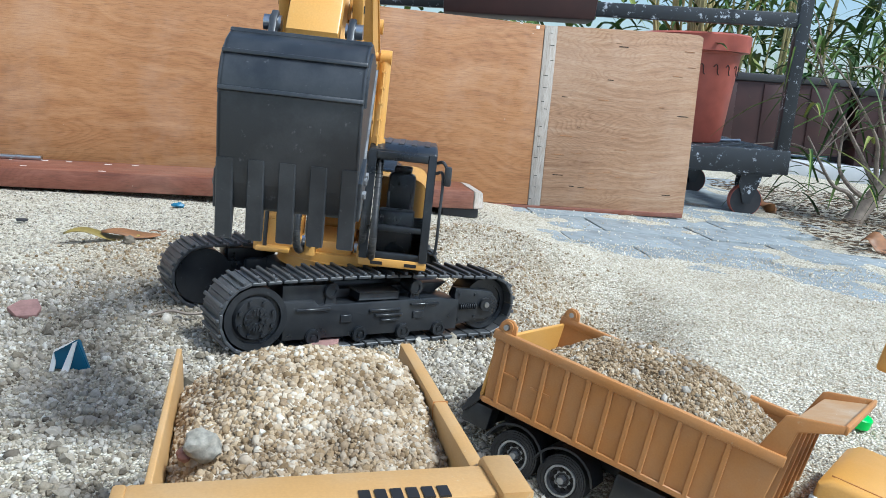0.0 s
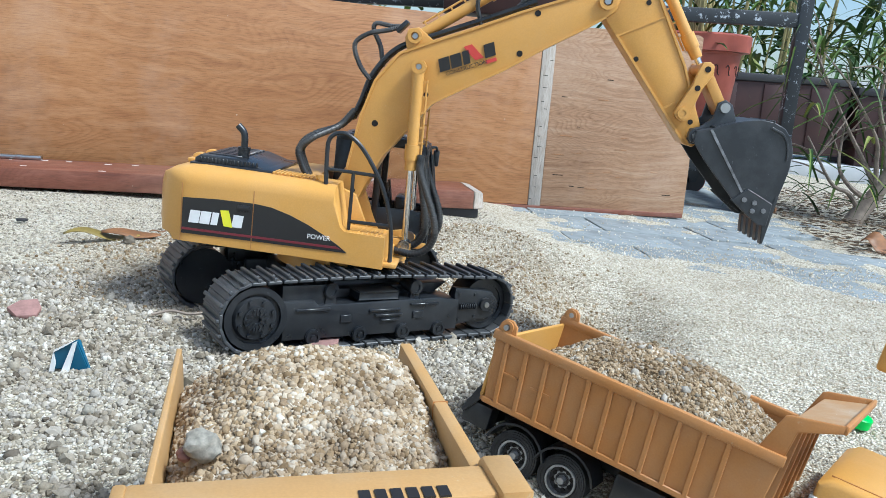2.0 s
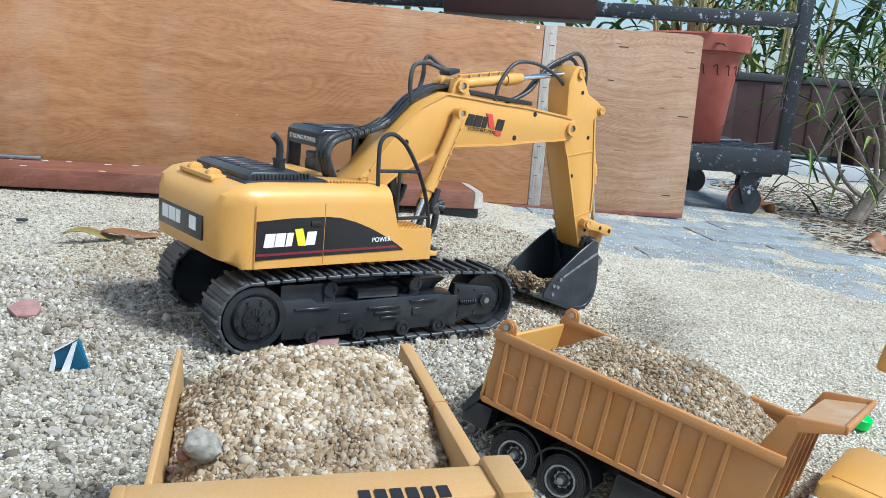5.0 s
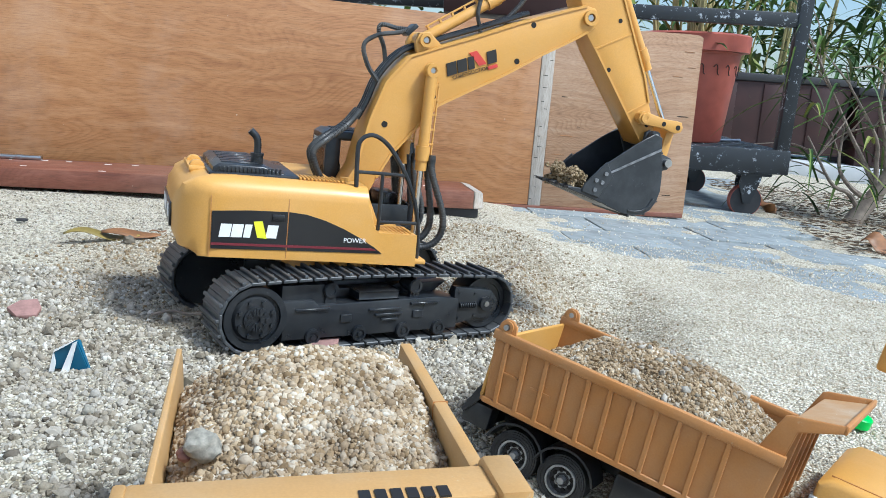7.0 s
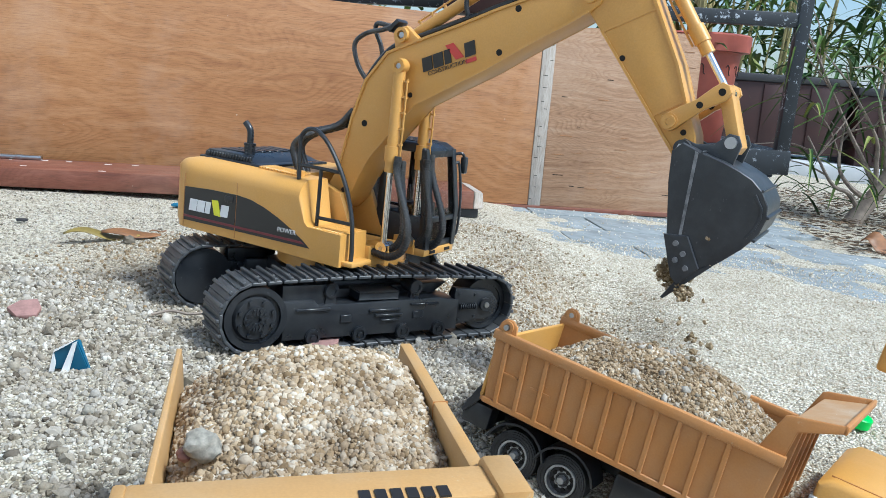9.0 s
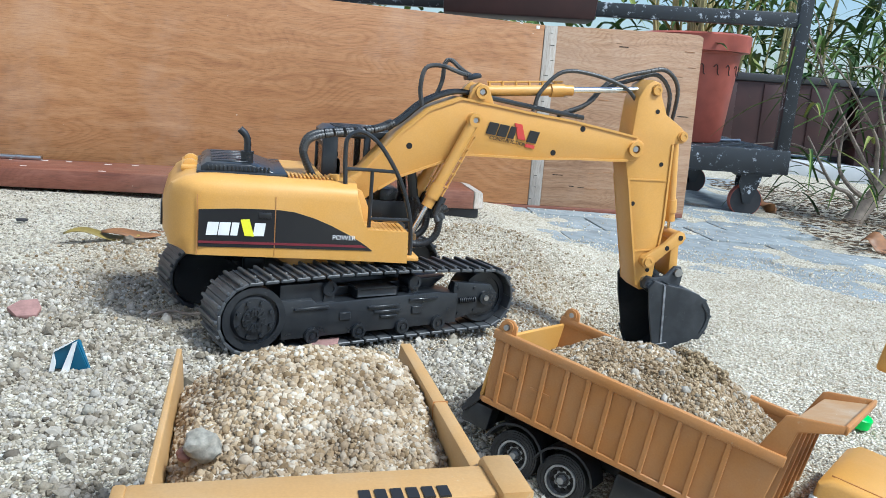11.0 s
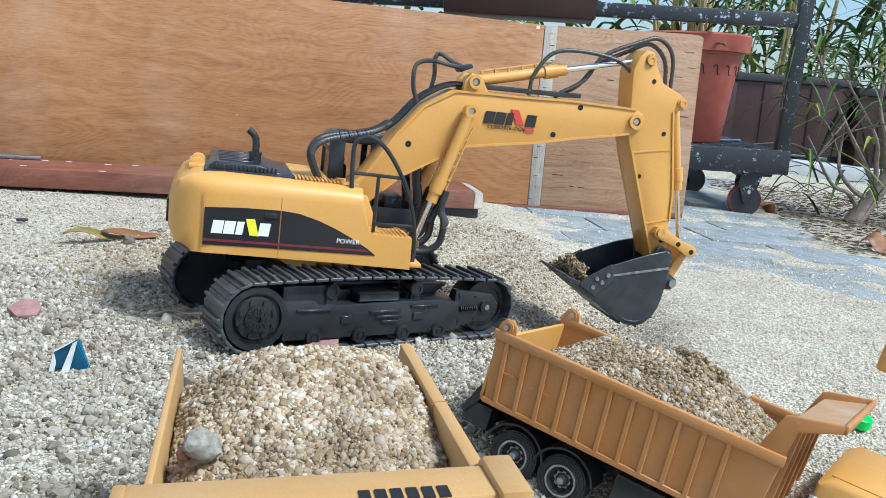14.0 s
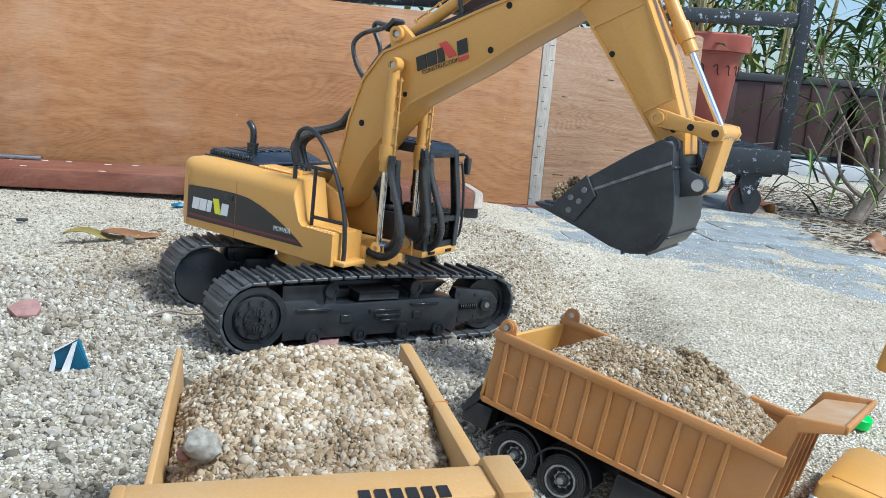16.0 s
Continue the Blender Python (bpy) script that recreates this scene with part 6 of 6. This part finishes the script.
def planters():
    for k, (x, y) in enumerate(((1.30, 3.10), (2.02, 3.02), (2.76, 2.94))):
        at = pose(x, y, 0.055, 0, -2.5, -4)
        p = part("planter_trough", prism(bmesh.new(), [(0.02, 0.0), (0.68, 0.0), (0.70, 0.31), (0.0, 0.31)], 0.0, 0.30, 0.006), PLANTER, None, "", at)
        tagged(p, "dark maroon plastic planter trough with black rim", "planter", "planters along the fence")
        part("rim", box(bmesh.new(), -0.012, 0.712, -0.012, 0.312, 0.3105, 0.345, 0.006), RIM, p)
        for i in range(3):
            part("rib", box(bmesh.new(), 0.10 + 0.21 * i, 0.19 + 0.21 * i, -0.006, 0.004, 0.02, 0.30, 0.003), PLANTER, p)
    plinth = part("plinth", box(bmesh.new(), 0.9, 3.8, 2.86, 3.55, -0.02, 0.054, 0.004), PALE_WALL, None)
    tagged(plinth, "low white plinth under the planters", "plinth", kind="structure")
    pot = part("planter_trough", prism(bmesh.new(), [(0.01, 0.0), (0.33, 0.0), (0.345, 0.17), (0.0, 0.17)], 0.0, 0.14, 0.004), PLANTER, None, "", TROLLEY_AT @ pose(-0.83, -0.150, 0.418))
    tagged(pot, "red-brown planter box hooked on the trolley handle", "planter")
    part("hook", box(bmesh.new(), 0.05, 0.07, 0.1405, 0.1515, 0.02, 0.06, 0.001), STEEL, pot)
    part("hook", box(bmesh.new(), 0.26, 0.28, 0.1405, 0.1515, 0.02, 0.06, 0.001), STEEL, pot)


planters()


def bamboo(x, y, z, seed, canes, leaves, tall, spread, label):
    rng = random.Random(seed)
    plant = empty("bamboo_plant", label, "plant", pose(x, y, z))
    for k in range(canes):
        a, r = rng.uniform(0, 6.28), spread * rng.random() ** 0.5
        bx, by = r * math.cos(a), r * 0.4 * math.sin(a)
        lx, ly = rng.uniform(-0.14, 0.14), rng.uniform(-0.10, 0.10)
        h = tall * rng.uniform(0.8, 1.1)
        rad = rng.uniform(0.004, 0.010)
        part("cane", tube(bmesh.new(), [(bx, by, 0), (bx + lx * 0.3, by + ly * 0.3, h * 0.33), (bx + lx * 0.65, by + ly * 0.65, h * 0.66), (bx + lx, by + ly, h)], lambda u, q=rad: q * (1 - 0.4 * u), 7, 0.06, 5), CANE, plant)
    bm = bmesh.new()
    for k in range(leaves):
        a, r = rng.uniform(0, 6.28), spread * 1.1 * rng.random() ** 0.5
        blade(bm, (r * math.cos(a), r * 0.5 * math.sin(a), rng.uniform(0.02, tall * 0.9)), rng.uniform(0, 6.28), rng.uniform(0.16, 0.42), rng.uniform(0.004, 0.011), rng.uniform(0.2, 0.9), rng.uniform(0.2, 1.25))
    part("crown", bm, LEAF, plant, "narrow yellow-green leaves")


bamboo(1.62, 3.24, 0.35, 21, 12, 260, 1.1, 0.30, "clump of yellow-green bamboo in a planter trough")
bamboo(2.36, 3.16, 0.35, 22, 16, 330, 1.1, 0.32, "dense yellow-green bamboo clump in a planter trough")
bamboo(3.05, 3.08, 0.35, 23, 14, 260, 1.1, 0.32, "tall bamboo clump in a planter trough")


def pot_canes():
    rng = random.Random(31)
    plant = empty("cane_palm", "cut pale canes growing from the flowerpot", "plant", TROLLEY_AT @ pose(-0.205, 0.20, 0.3740))
    for k in range(17):
        a, r = rng.uniform(0, 6.28), 0.095 * rng.random() ** 0.5
        bx, by = r * math.cos(a), r * math.sin(a)
        part("cane", tube(bmesh.new(), [(bx, by, 0.0), (bx * 1.2 + rng.uniform(-0.02, 0.01), by, 0.15), (bx * 1.4 + rng.uniform(-0.05, 0.03), by, 0.42)], rng.uniform(0.0035, 0.0065), 7, 0.05, 5), CANE, plant)
    bm = bmesh.new()
    for k in range(40):
        a = rng.uniform(0, 6.28)
        blade(bm, (0.06 * math.cos(a), 0.06 * math.sin(a), rng.uniform(0.0, 0.2)), a + rng.uniform(-0.4, 0.4), rng.uniform(0.10, 0.26), rng.uniform(0.003, 0.006), rng.uniform(0.3, 0.9), rng.uniform(0.3, 1.2))
    part("crown", bm, LEAF, plant)


pot_canes()


def shrub():
    rng = random.Random(41)
    plant = empty("shrub", "bare grey shrub with thin twigs and grassy leaves", "shrub", pose(1.175, 1.287, -0.004))
    part("trunk", tube(bmesh.new(), [(-0.02, 0, -0.004), (0.0, 0.005, 0.03), (0.035, 0.01, 0.085), (0.06, 0.012, 0.15), (0.07, 0.015, 0.22)], lambda u: 0.024 - 0.011 * u, 10), BARK, plant)
    starts = [((0.0, 0.005, 0.03), (-0.16, 0.02, 0.20)), ((0.03, 0.01, 0.07), (-0.10, 0.0, 0.34)), ((0.05, 0.01, 0.13), (-0.02, -0.03, 0.48)), ((0.06, 0.01, 0.16), (0.14, 0.04, 0.40)), ((0.07, 0.015, 0.21), (0.05, 0.05, 0.58)), ((0.035, 0.01, 0.085), (-0.20, 0.06, 0.46)), ((0.07, 0.015, 0.2), (0.22, -0.02, 0.34)), ((0.02, 0.008, 0.06), (-0.06, 0.05, 0.24))]
    for s, e in starts:
        s, e = Vector(s), Vector(e)
        m = (s + e) / 2 + Vector((rng.uniform(-0.04, 0.04), rng.uniform(-0.02, 0.02), rng.uniform(-0.03, 0.03)))
        limb = part("limb", tube(bmesh.new(), [s, s.lerp(m, 0.5) + Vector((rng.uniform(-0.012, 0.012),) * 3), m, e], lambda u: 0.0075 * (1 - 0.65 * u), 7), BARK, plant)
        for k in range(4):
            q = m.lerp(e, rng.random())
            d = Vector((rng.uniform(-0.16, 0.16), rng.uniform(-0.08, 0.08), rng.uniform(0.0, 0.16)))
            part("twig", tube(bmesh.new(), [q, q + d * 0.5 + Vector((rng.uniform(-0.02, 0.02),) * 3), q + d], lambda u: 0.0028 * (1 - 0.6 * u), 5), BARK, limb)
    bm = bmesh.new()
    for k in range(190):
        q = Vector((rng.uniform(-0.22, 0.32), rng.uniform(-0.10, 0.12), rng.uniform(0.05, 0.55)))
        blade(bm, q, rng.uniform(0, 6.28), rng.uniform(0.10, 0.34), rng.uniform(0.0025, 0.0060), rng.uniform(0.2, 1.0), rng.uniform(-0.2, 1.0))
    part("crown", bm, LEAF, plant, "long narrow grassy green leaves")
    for spec in (((0.2, -0.05, 0.345), math.pi - 0.05, 0.62, 0.0030, 0.02, 0.0), ((-0.10, -0.06, 0.30), math.pi + 0.1, 0.24, 0.0050, 0.0, -0.50), ((0.10, -0.06, 0.05), 0.5, 0.22, 0.0085, 0.1, 0.45)):
        bm = bmesh.new()
        blade(bm, *spec)
        part("long_leaf", bm, LEAF, plant, "long green blade reaching outwards")


shrub()


def far_side():
    """Pale yard wall, hedge and open daylight beyond the planters."""
    wall = part("yard_wall", box(bmesh.new(), -6.0, 9.0, 7.0, 7.2, -0.05, 0.62, 0.01), PALE_WALL, None)
    tagged(wall, "pale rendered yard wall in the distance", "wall", kind="structure")
    rng = random.Random(51)
    bm = bmesh.new()
    for k in range(1500):
        x = rng.uniform(-2.5, 6.5)
        blade(bm, (x, rng.uniform(4.9, 6.6), rng.uniform(0.0, 1.9) * rng.random() ** 0.4), rng.uniform(0, 6.28), rng.uniform(0.2, 0.55), rng.uniform(0.015, 0.04), rng.uniform(0.2, 0.9), rng.uniform(0.1, 1.2))
    hedge = part("hedge", bm, LEAF, None)
    tagged(hedge, "loose green hedge before the pale wall", "hedge", kind="stuff")
    for k, (x, w, h) in enumerate(((1.1, 0.5, 0.5), (2.4, 0.8, 0.42), (3.9, 0.6, 0.55))):
        t = part("water_tank", box(bmesh.new(), x, x + w, 5.0, 5.4, -0.01, h, 0.05, 4), PALE_WALL if k != 1 else GREEN_TANK, None)
        tagged(t, "pale plastic storage box beyond the plants" if k != 1 else "blue-green plastic storage box beyond the plants", "storage box")


GREEN_TANK = plain("teal_plastic", (0.10, 0.32, 0.26), 0.5)
far_side()


# ---------------- litter and small things on the ground ----------------
def flat_leaf(name, at, length, width, mat, label, curl=0.25, seg=10):
    bm = bmesh.new()
    rows = []
    for k in range(seg + 1):
        u = k / seg
        w = width * math.sin(math.pi * (0.06 + 0.9 * u)) ** 0.7
        z = curl * width * math.sin(u * 7.0)
        x = length * (u - 0.5)
        rows.append((bm.verts.new((x, -w, z + curl * w)), bm.verts.new((x, 0.15 * w * math.sin(u * 9), z)), bm.verts.new((x, w, z + curl * w * 0.6))))
    for a, b in zip(rows, rows[1:]):
        bm.faces.new((a[0], a[1], b[1], b[0]))
        bm.faces.new((a[1], a[2], b[2], b[1]))
    ob = part(name, bm, mat, None, "", at)
    mod = ob.modifiers.new("thick", "SOLIDIFY")
    mod.thickness = 0.0006
    return tagged(ob, label, "leaf")


def at_ground(x, y, up=0.0, rz=0.0, rx=0.0, ry=0.0):
    return pose(x, y, height(x, y) + up, rx, ry, rz)


OLIVE = plain("olive_leaf", (0.30, 0.22, 0.05), 0.5, 0, 0.6, 40)
BROWN = plain("brown_leaf", (0.27, 0.12, 0.045), 0.55, 0, 0.5, 60)
flat_leaf("dry_leaf", at_ground(-0.272, 0.158, 0.005, 14, 20), 0.078, 0.0075, OLIVE, "curled olive and yellow dry leaf on the sand", 0.6, 16)
flat_leaf("dry_leaf", at_ground(-0.243, 0.166, 0.006, 8, 25), 0.062, 0.0070, BROWN, "long curled brown leaf on the sand")
flat_leaf("dry_leaf", at_ground(-0.225, 0.205, 0.003, 35), 0.020, 0.004, BROWN, "small rusty dry leaf on the sand")
flat_leaf("dry_leaf", pose(0.93, 1.27, 0.014, 20, 10, 40), 0.07, 0.022, BROWN, "crumpled brown dry leaf on the pavers", 0.5)
flat_leaf("dry_leaf", pose(0.97, 0.82, 0.012, 25, 5, -50), 0.07, 0.024, BROWN, "large curled brown dry leaf on the pavers", 0.5)


def packet():
    b = bmesh.new()
    vs = [b.verts.new(c) for c in ((-0.013, 0.0, 0.0), (0.012, 0.002, 0.0), (0.004, -0.003, 0.024), (-0.011, -0.004, 0.014), (-0.012, 0.006, 0.0), (0.011, 0.007, 0.0), (0.005, 0.002, 0.0235), (-0.010, 0.002, 0.0145))]
    for f in ((0, 1, 2, 3), (7, 6, 5, 4), (0, 4, 5, 1), (1, 5, 6, 2), (2, 6, 7, 3), (3, 7, 4, 0)):
        b.faces.new([vs[i] for i in f])
    bmesh.ops.bevel(b, geom=b.edges[:], offset=0.0008, segments=2, affect="EDGES", clamp_overlap=True)
    p = part("torn_packet", b, TEAL, None, "", at_ground(-0.1665, -0.195, 0.001, 0))
    tagged(p, "torn blue and white paper packet stuck in gravel", "packet")
    part("white_band", prism(bmesh.new(), [(-0.0055, 0.0005), (-0.0005, 0.0005), (0.0045, 0.0232), (0.0018, 0.0215)], -0.0046, -0.0026), WHITE, p)
    part("white_band", prism(bmesh.new(), [(-0.0135, 0.0), (-0.0105, 0.0), (-0.0095, 0.006), (-0.0110, 0.0135)], -0.0050, -0.0030), WHITE, p)
    part("white_band", prism(bmesh.new(), [(-0.011, 0.0138), (0.0005, 0.0215), (0.0035, 0.0240), (-0.010, 0.0160)], -0.0052, -0.0032), WHITE, p)


TEAL = plain("teal_print", (0.012, 0.12, 0.22), 0.45)
packet()


def chip(name, at, sx, sy, sz, mat, label, category, seed):
    rng = random.Random(seed)
    b = bmesh.new()
    n = 6
    prism(b, [(sx * math.cos(2 * math.pi * k / n) * rng.uniform(0.7, 1.1), sy * math.sin(2 * math.pi * k / n) * rng.uniform(0.7, 1.1)) for k in range(n)], 0.0, sz, 0.0006)
    b.transform(Matrix.Rotation(radians(90), 4, "X"))
    ob = part(name, b, mat, None, "", at)
    return tagged(ob, label, category)


chip("brick_chip", at_ground(-0.248, -0.080, 0.004, 20, 18), 0.0150, 0.0165, 0.004, BRICK, "flat pink brick chip half buried in gravel", "brick chip", 1)
chip("brick_chip", at_ground(0.000, -0.100, 0.004, 60), 0.018, 0.011, 0.006, BRICK, "pink brick chip beside the rubber track", "brick chip", 2)
chip("slate_chip", at_ground(-0.405, 0.263, 0.003, 10), 0.009, 0.006, 0.003, RIM, "dark grey slate chip lying on the sand", "slate chip", 3)
b = lathe(bmesh.new(), [(0.0003, 0.0), (0.0090, 0.0), (0.0098, 0.001), (0.0098, 0.0075), (0.0090, 0.0083), (0.0082, 0.0083), (0.0003, 0.0080)], 28)
tagged(part("bottle_cap", b, GREEN, None, "", at_ground(0.412, -0.166, 0.004, 0, 8, 10)), "bright green plastic bottle cap on the sand", "bottle cap")
b = tube(bmesh.new(), [(-0.016, 0, 0), (-0.004, 0.002, 0.003), (0.008, 0.0, 0.006), (0.018, 0.003, 0.012)], 0.0009, 6)
tagged(part("twig", b, BARK, None, "", at_ground(0.190, 0.238, 0.004, 45)), "short thin dark twig on the sand", "twig")
b = tube(bmesh.new(), [(-0.02, 0, 0), (-0.005, 0.003, 0.003), (0.01, 0.0, 0.002), (0.022, -0.002, 0.004)], 0.0014, 6)
tagged(part("twig", b, BARK, None, "", at_ground(-0.13, -0.065, 0.005, 10)), "short brown twig on the gravel", "twig")
lump("stone", at_ground(-0.240, 0.150, 0.003), 0.006, PEBBLE, "pale round pebble resting on a dry leaf", "stone", 7)
lump("stone", at_ground(-0.070, -0.245, 0.002), 0.0036, CONCRETE, "pale grey stone in the gravel", "stone", 8)
lump("stone", at_ground(-0.130, -0.262, 0.002), 0.0040, CONCRETE, "grey angular stone in the gravel", "stone", 9)
lump("paper_scrap", at_ground(-0.285, 0.515, 0.004), 0.007, TEAL, "crumpled blue paper scrap by the beam", "paper scrap", 11, (1.3, 0.8, 0.6))

# loose gravel over the sand, finer with distance; brown where it was dug and where shade is painted


def on_pavers(x, y):
    return sigmoid(((x - 0.30) * 0.5 + (y - 0.56)) * 22) * sigmoid((x - 0.20) * 18)


def in_truck(x, y):
    return hump(x, y, 0.035, -0.45, 0.075, 0.14, 11) > 0.45


def strew(name, label, count, x0, x1, y0, y1, keep, r_lo, r_hi, mat, seed):
    p, r = scatter(count, x0, x1, y0, y1, keep, r_lo, r_hi, seed)
    stones(name, p, r, mat, label, seed=seed + 100)


strew("gravel", "pale mixed pebbles on the sand in the foreground", 34000, -0.34, 0.14, -0.46, 0.06, lambda x, y: 0.0 if in_truck(x, y) else 1 - 0.6 * dug(x, y), 0.0008, 0.0029, PEBBLE, 61)
strew("gravel", "larger grey and pale stones in the foreground gravel", 420, -0.34, 0.14, -0.46, 0.02, lambda x, y: 0.0 if in_truck(x, y) else 1.0, 0.0030, 0.0060, PEBBLE, 66)
# PEBBLE instead of CREAM puts the left side's shade into the colour
strew("gravel", "pale fine pebbles on the sand", 27000, -0.62, 0.22, -0.02, 0.78, lambda x, y: (1 - 0.8 * dug(x, y)) * (1 - 0.8 * hump(x, y, -0.185, 0.045, 0.085, 0.055, 10)) * (0.9 if y < 0.4 else 0.6), 0.0007, 0.0018, PEBBLE, 62)
strew("gravel", "cream fine pebbles on the sand beside the trucks", 40000, 0.10, 0.95, -0.30, 0.62, lambda x, y: (1 - 0.4 * dug(x, y)) * (1 - 0.7 * on_pavers(x, y)), 0.0007, 0.0018, CREAM, 63)
strew("gravel", "scattered cream pebbles on the pavers", 5200, 0.2, 1.15, 0.45, 1.25, lambda x, y: on_pavers(x, y) * (0.25 + 0.75 * sigmoid(noise.noise((x * 6, y * 6, 5.0)) * -14)), 0.0007, 0.0020, CREAM, 67)
strew("damp_and_shade_gravel", "brown damp gravel thrown up by digging", 15000, 0.06, 0.36, -0.08, 0.52, lambda x, y: dug(x, y) * (0.35 + 0.5 * sigmoid(noise.noise((x * 14, y * 14, 2.0)) * 8)), 0.0008, 0.0022, GRIT, 64)
# brown grains; the last hump repeats the house shade painted on the ground
strew("damp_and_shade_gravel", "brown gravel around the tracks, painting in the house's shade", 8000, -0.33, 0.10, -0.12, 0.28, lambda x, y: min(1.0, hump(x, y, -0.19, 0.15, 0.09, 0.05, 15) + 0.4 * hump(x, y, -0.02, -0.02, 0.15, 0.09) + 0.75 * hump(x, y, -0.185, 0.045, 0.085, 0.055, 10)), 0.0009, 0.0024, GRIT, 65)


def litter():
    rng = np.random.default_rng(71)
    pts, rad = [], []
    for _ in range(6500):
        x, y = rng.uniform(0.86, 1.9), rng.uniform(0.72, 2.0)
        if x < 0.86 + 0.13 * (y - 0.7) + 0.05 * noise.noise((x * 8, y * 8, 0)):
            continue
        pts.append((x, y, 0.003 + rng.uniform(0, 0.010)))
        rad.append(rng.uniform(0.0015, 0.0065))
    ob = stones("leaf_litter", pts, rad, LITTER, "brown dead leaves and soil under the shrub", category="leaf litter", seed=72)
    co = np.empty(len(ob.data.vertices) * 3, dtype=np.float32)
    ob.data.vertices.foreach_get("co", co)
    co = co.reshape(-1, 12, 3)
    mid = co.mean(axis=1, keepdims=True)
    co = mid + (co - mid) * np.array([1.5, 0.8, 0.22])
    ob.data.vertices.foreach_set("co", co.reshape(-1).astype(np.float32))


litter()


# ---------------- sand that is dug, lifted and poured ----------------
CLODS = []


def clod_mesh(seed, size):
    rng = np.random.default_rng(seed)
    n = 120 if size > 0.005 else 24 if size > 0.002 else 5
    d = rng.normal(size=(n, 3))
    d /= np.linalg.norm(d, axis=1)[:, None]
    p = d * (size * rng.random((n, 1)) ** 0.45) * np.array([1.0, 1.0, 0.75])
    return p, rng.uniform(0.0007, 0.0016, n)


def clods(count, grab, release, site, target, seed, size):
    """Clods of damp grit: in the ground, then in the bucket, then on the truck's heap."""
    rng = random.Random(seed)
    for k in range(count):
        p, r = clod_mesh(seed * 100 + k, size * rng.uniform(0.7, 1.15))
        ob = stones("sand_clod", p, r, CLOD, "clod of brown damp sand dug by the bucket", category="sand clod", kind="", seed=seed + k)
        tagged(ob, group="clods in the bucket")
        spread = (k + 0.5) / count
        hold = Vector((0.036 + rng.uniform(-0.008, 0.008), -0.029 + 0.058 * spread, -0.082 + rng.uniform(-0.010, 0.010)))
        if k % 3 == 2:
            hold = Vector((0.048, rng.uniform(-0.025, 0.025), -0.040))
        home = Vector((site[0] + rng.uniform(-0.03, 0.03), site[1] + rng.uniform(-0.03, 0.03), 0))
        home.z = height(home.x, home.y) - 0.004
        rest = Vector((target[0] + rng.uniform(-0.022, 0.022), target[1] + rng.uniform(-0.022, 0.022), target[2] + rng.uniform(-0.003, 0.001)))
        CLODS.append((ob, grab, None if release is None else release + (0.40 if size > 0.005 else 0.75) * rng.random(), home, hold, rest))


DROP = (0.245, -0.245, 0.071)
clods(17, 4.1, 8.82, (0.262, 0.165), DROP, 81, 0.0066)
clods(18, 12.7, None, (0.300, 0.06), DROP, 82, 0.0078)
clods(60, 4.15, 8.78, (0.270, 0.150), DROP, 83, 0.0022)
clods(110, 4.15, 8.75, (0.270, 0.150), DROP, 84, 0.0014)
CACHE = {}


def clod_rows(ob, grab, release, home, hold, rest):
    rows = []
    for k in range(161):
        t = round(0.1 * k, 1)
        kin = CACHE.setdefault(t, None) or CACHE.update({t: linkage(t)}) or CACHE[t]
        in_bucket = kin["root"] @ kin["bucket"] @ Matrix.Translation(hold)
        if t <= grab:
            rows.append((t, Matrix.Translation(home)))
        elif t < grab + 0.8:
            u = (t - grab) / 0.8
            rows.append((t, Matrix.Translation(home.lerp(in_bucket.translation, u * u * (3 - 2 * u))) @ in_bucket.to_3x3().to_4x4() if u > 0.5 else Matrix.Translation(home.lerp(in_bucket.translation, u * u * (3 - 2 * u)))))
        elif release is None or t <= release:
            rows.append((t, in_bucket))
        else:
            kr = linkage(release)
            start = kr["root"] @ kr["bucket"] @ Matrix.Translation(hold)
            p = start.translation
            dt = t - release
            land = math.sqrt(max(0.0, p.z - rest.z) / 4.9) * 1.6
            f = min(1.0, dt / land)
            q = Vector((p.x + (rest.x - p.x) * f, p.y + (rest.y - p.y) * f, p.z + (rest.z - p.z) * f * f))
            rows.append((t, Matrix.Translation(q) @ start.to_3x3().to_4x4()))
    return rows


# plain wall added out of view to cut skylight on the left side
tagged(part("sky_blocker_west", box(bmesh.new(), -1.75, -1.55, -3.5, 4.5, -0.02, 3.0), PALE_WALL, None), "added unseen wall that blocks skylight from the left", "wall", kind="structure")


# ---------------- what moves ----------------
def motions():
    steps = [round(0.1 * k, 1) for k in range(161)]
    table = [(t, linkage(t)) for t in steps]
    for key, obs in MOVING.items():
        for ob in obs:
            walk(ob, [(t, p[key]) for t, p in table])
    flex_rows(table)
    for clod in CLODS:
        walk(clod[0], clod_rows(*clod))


motions()
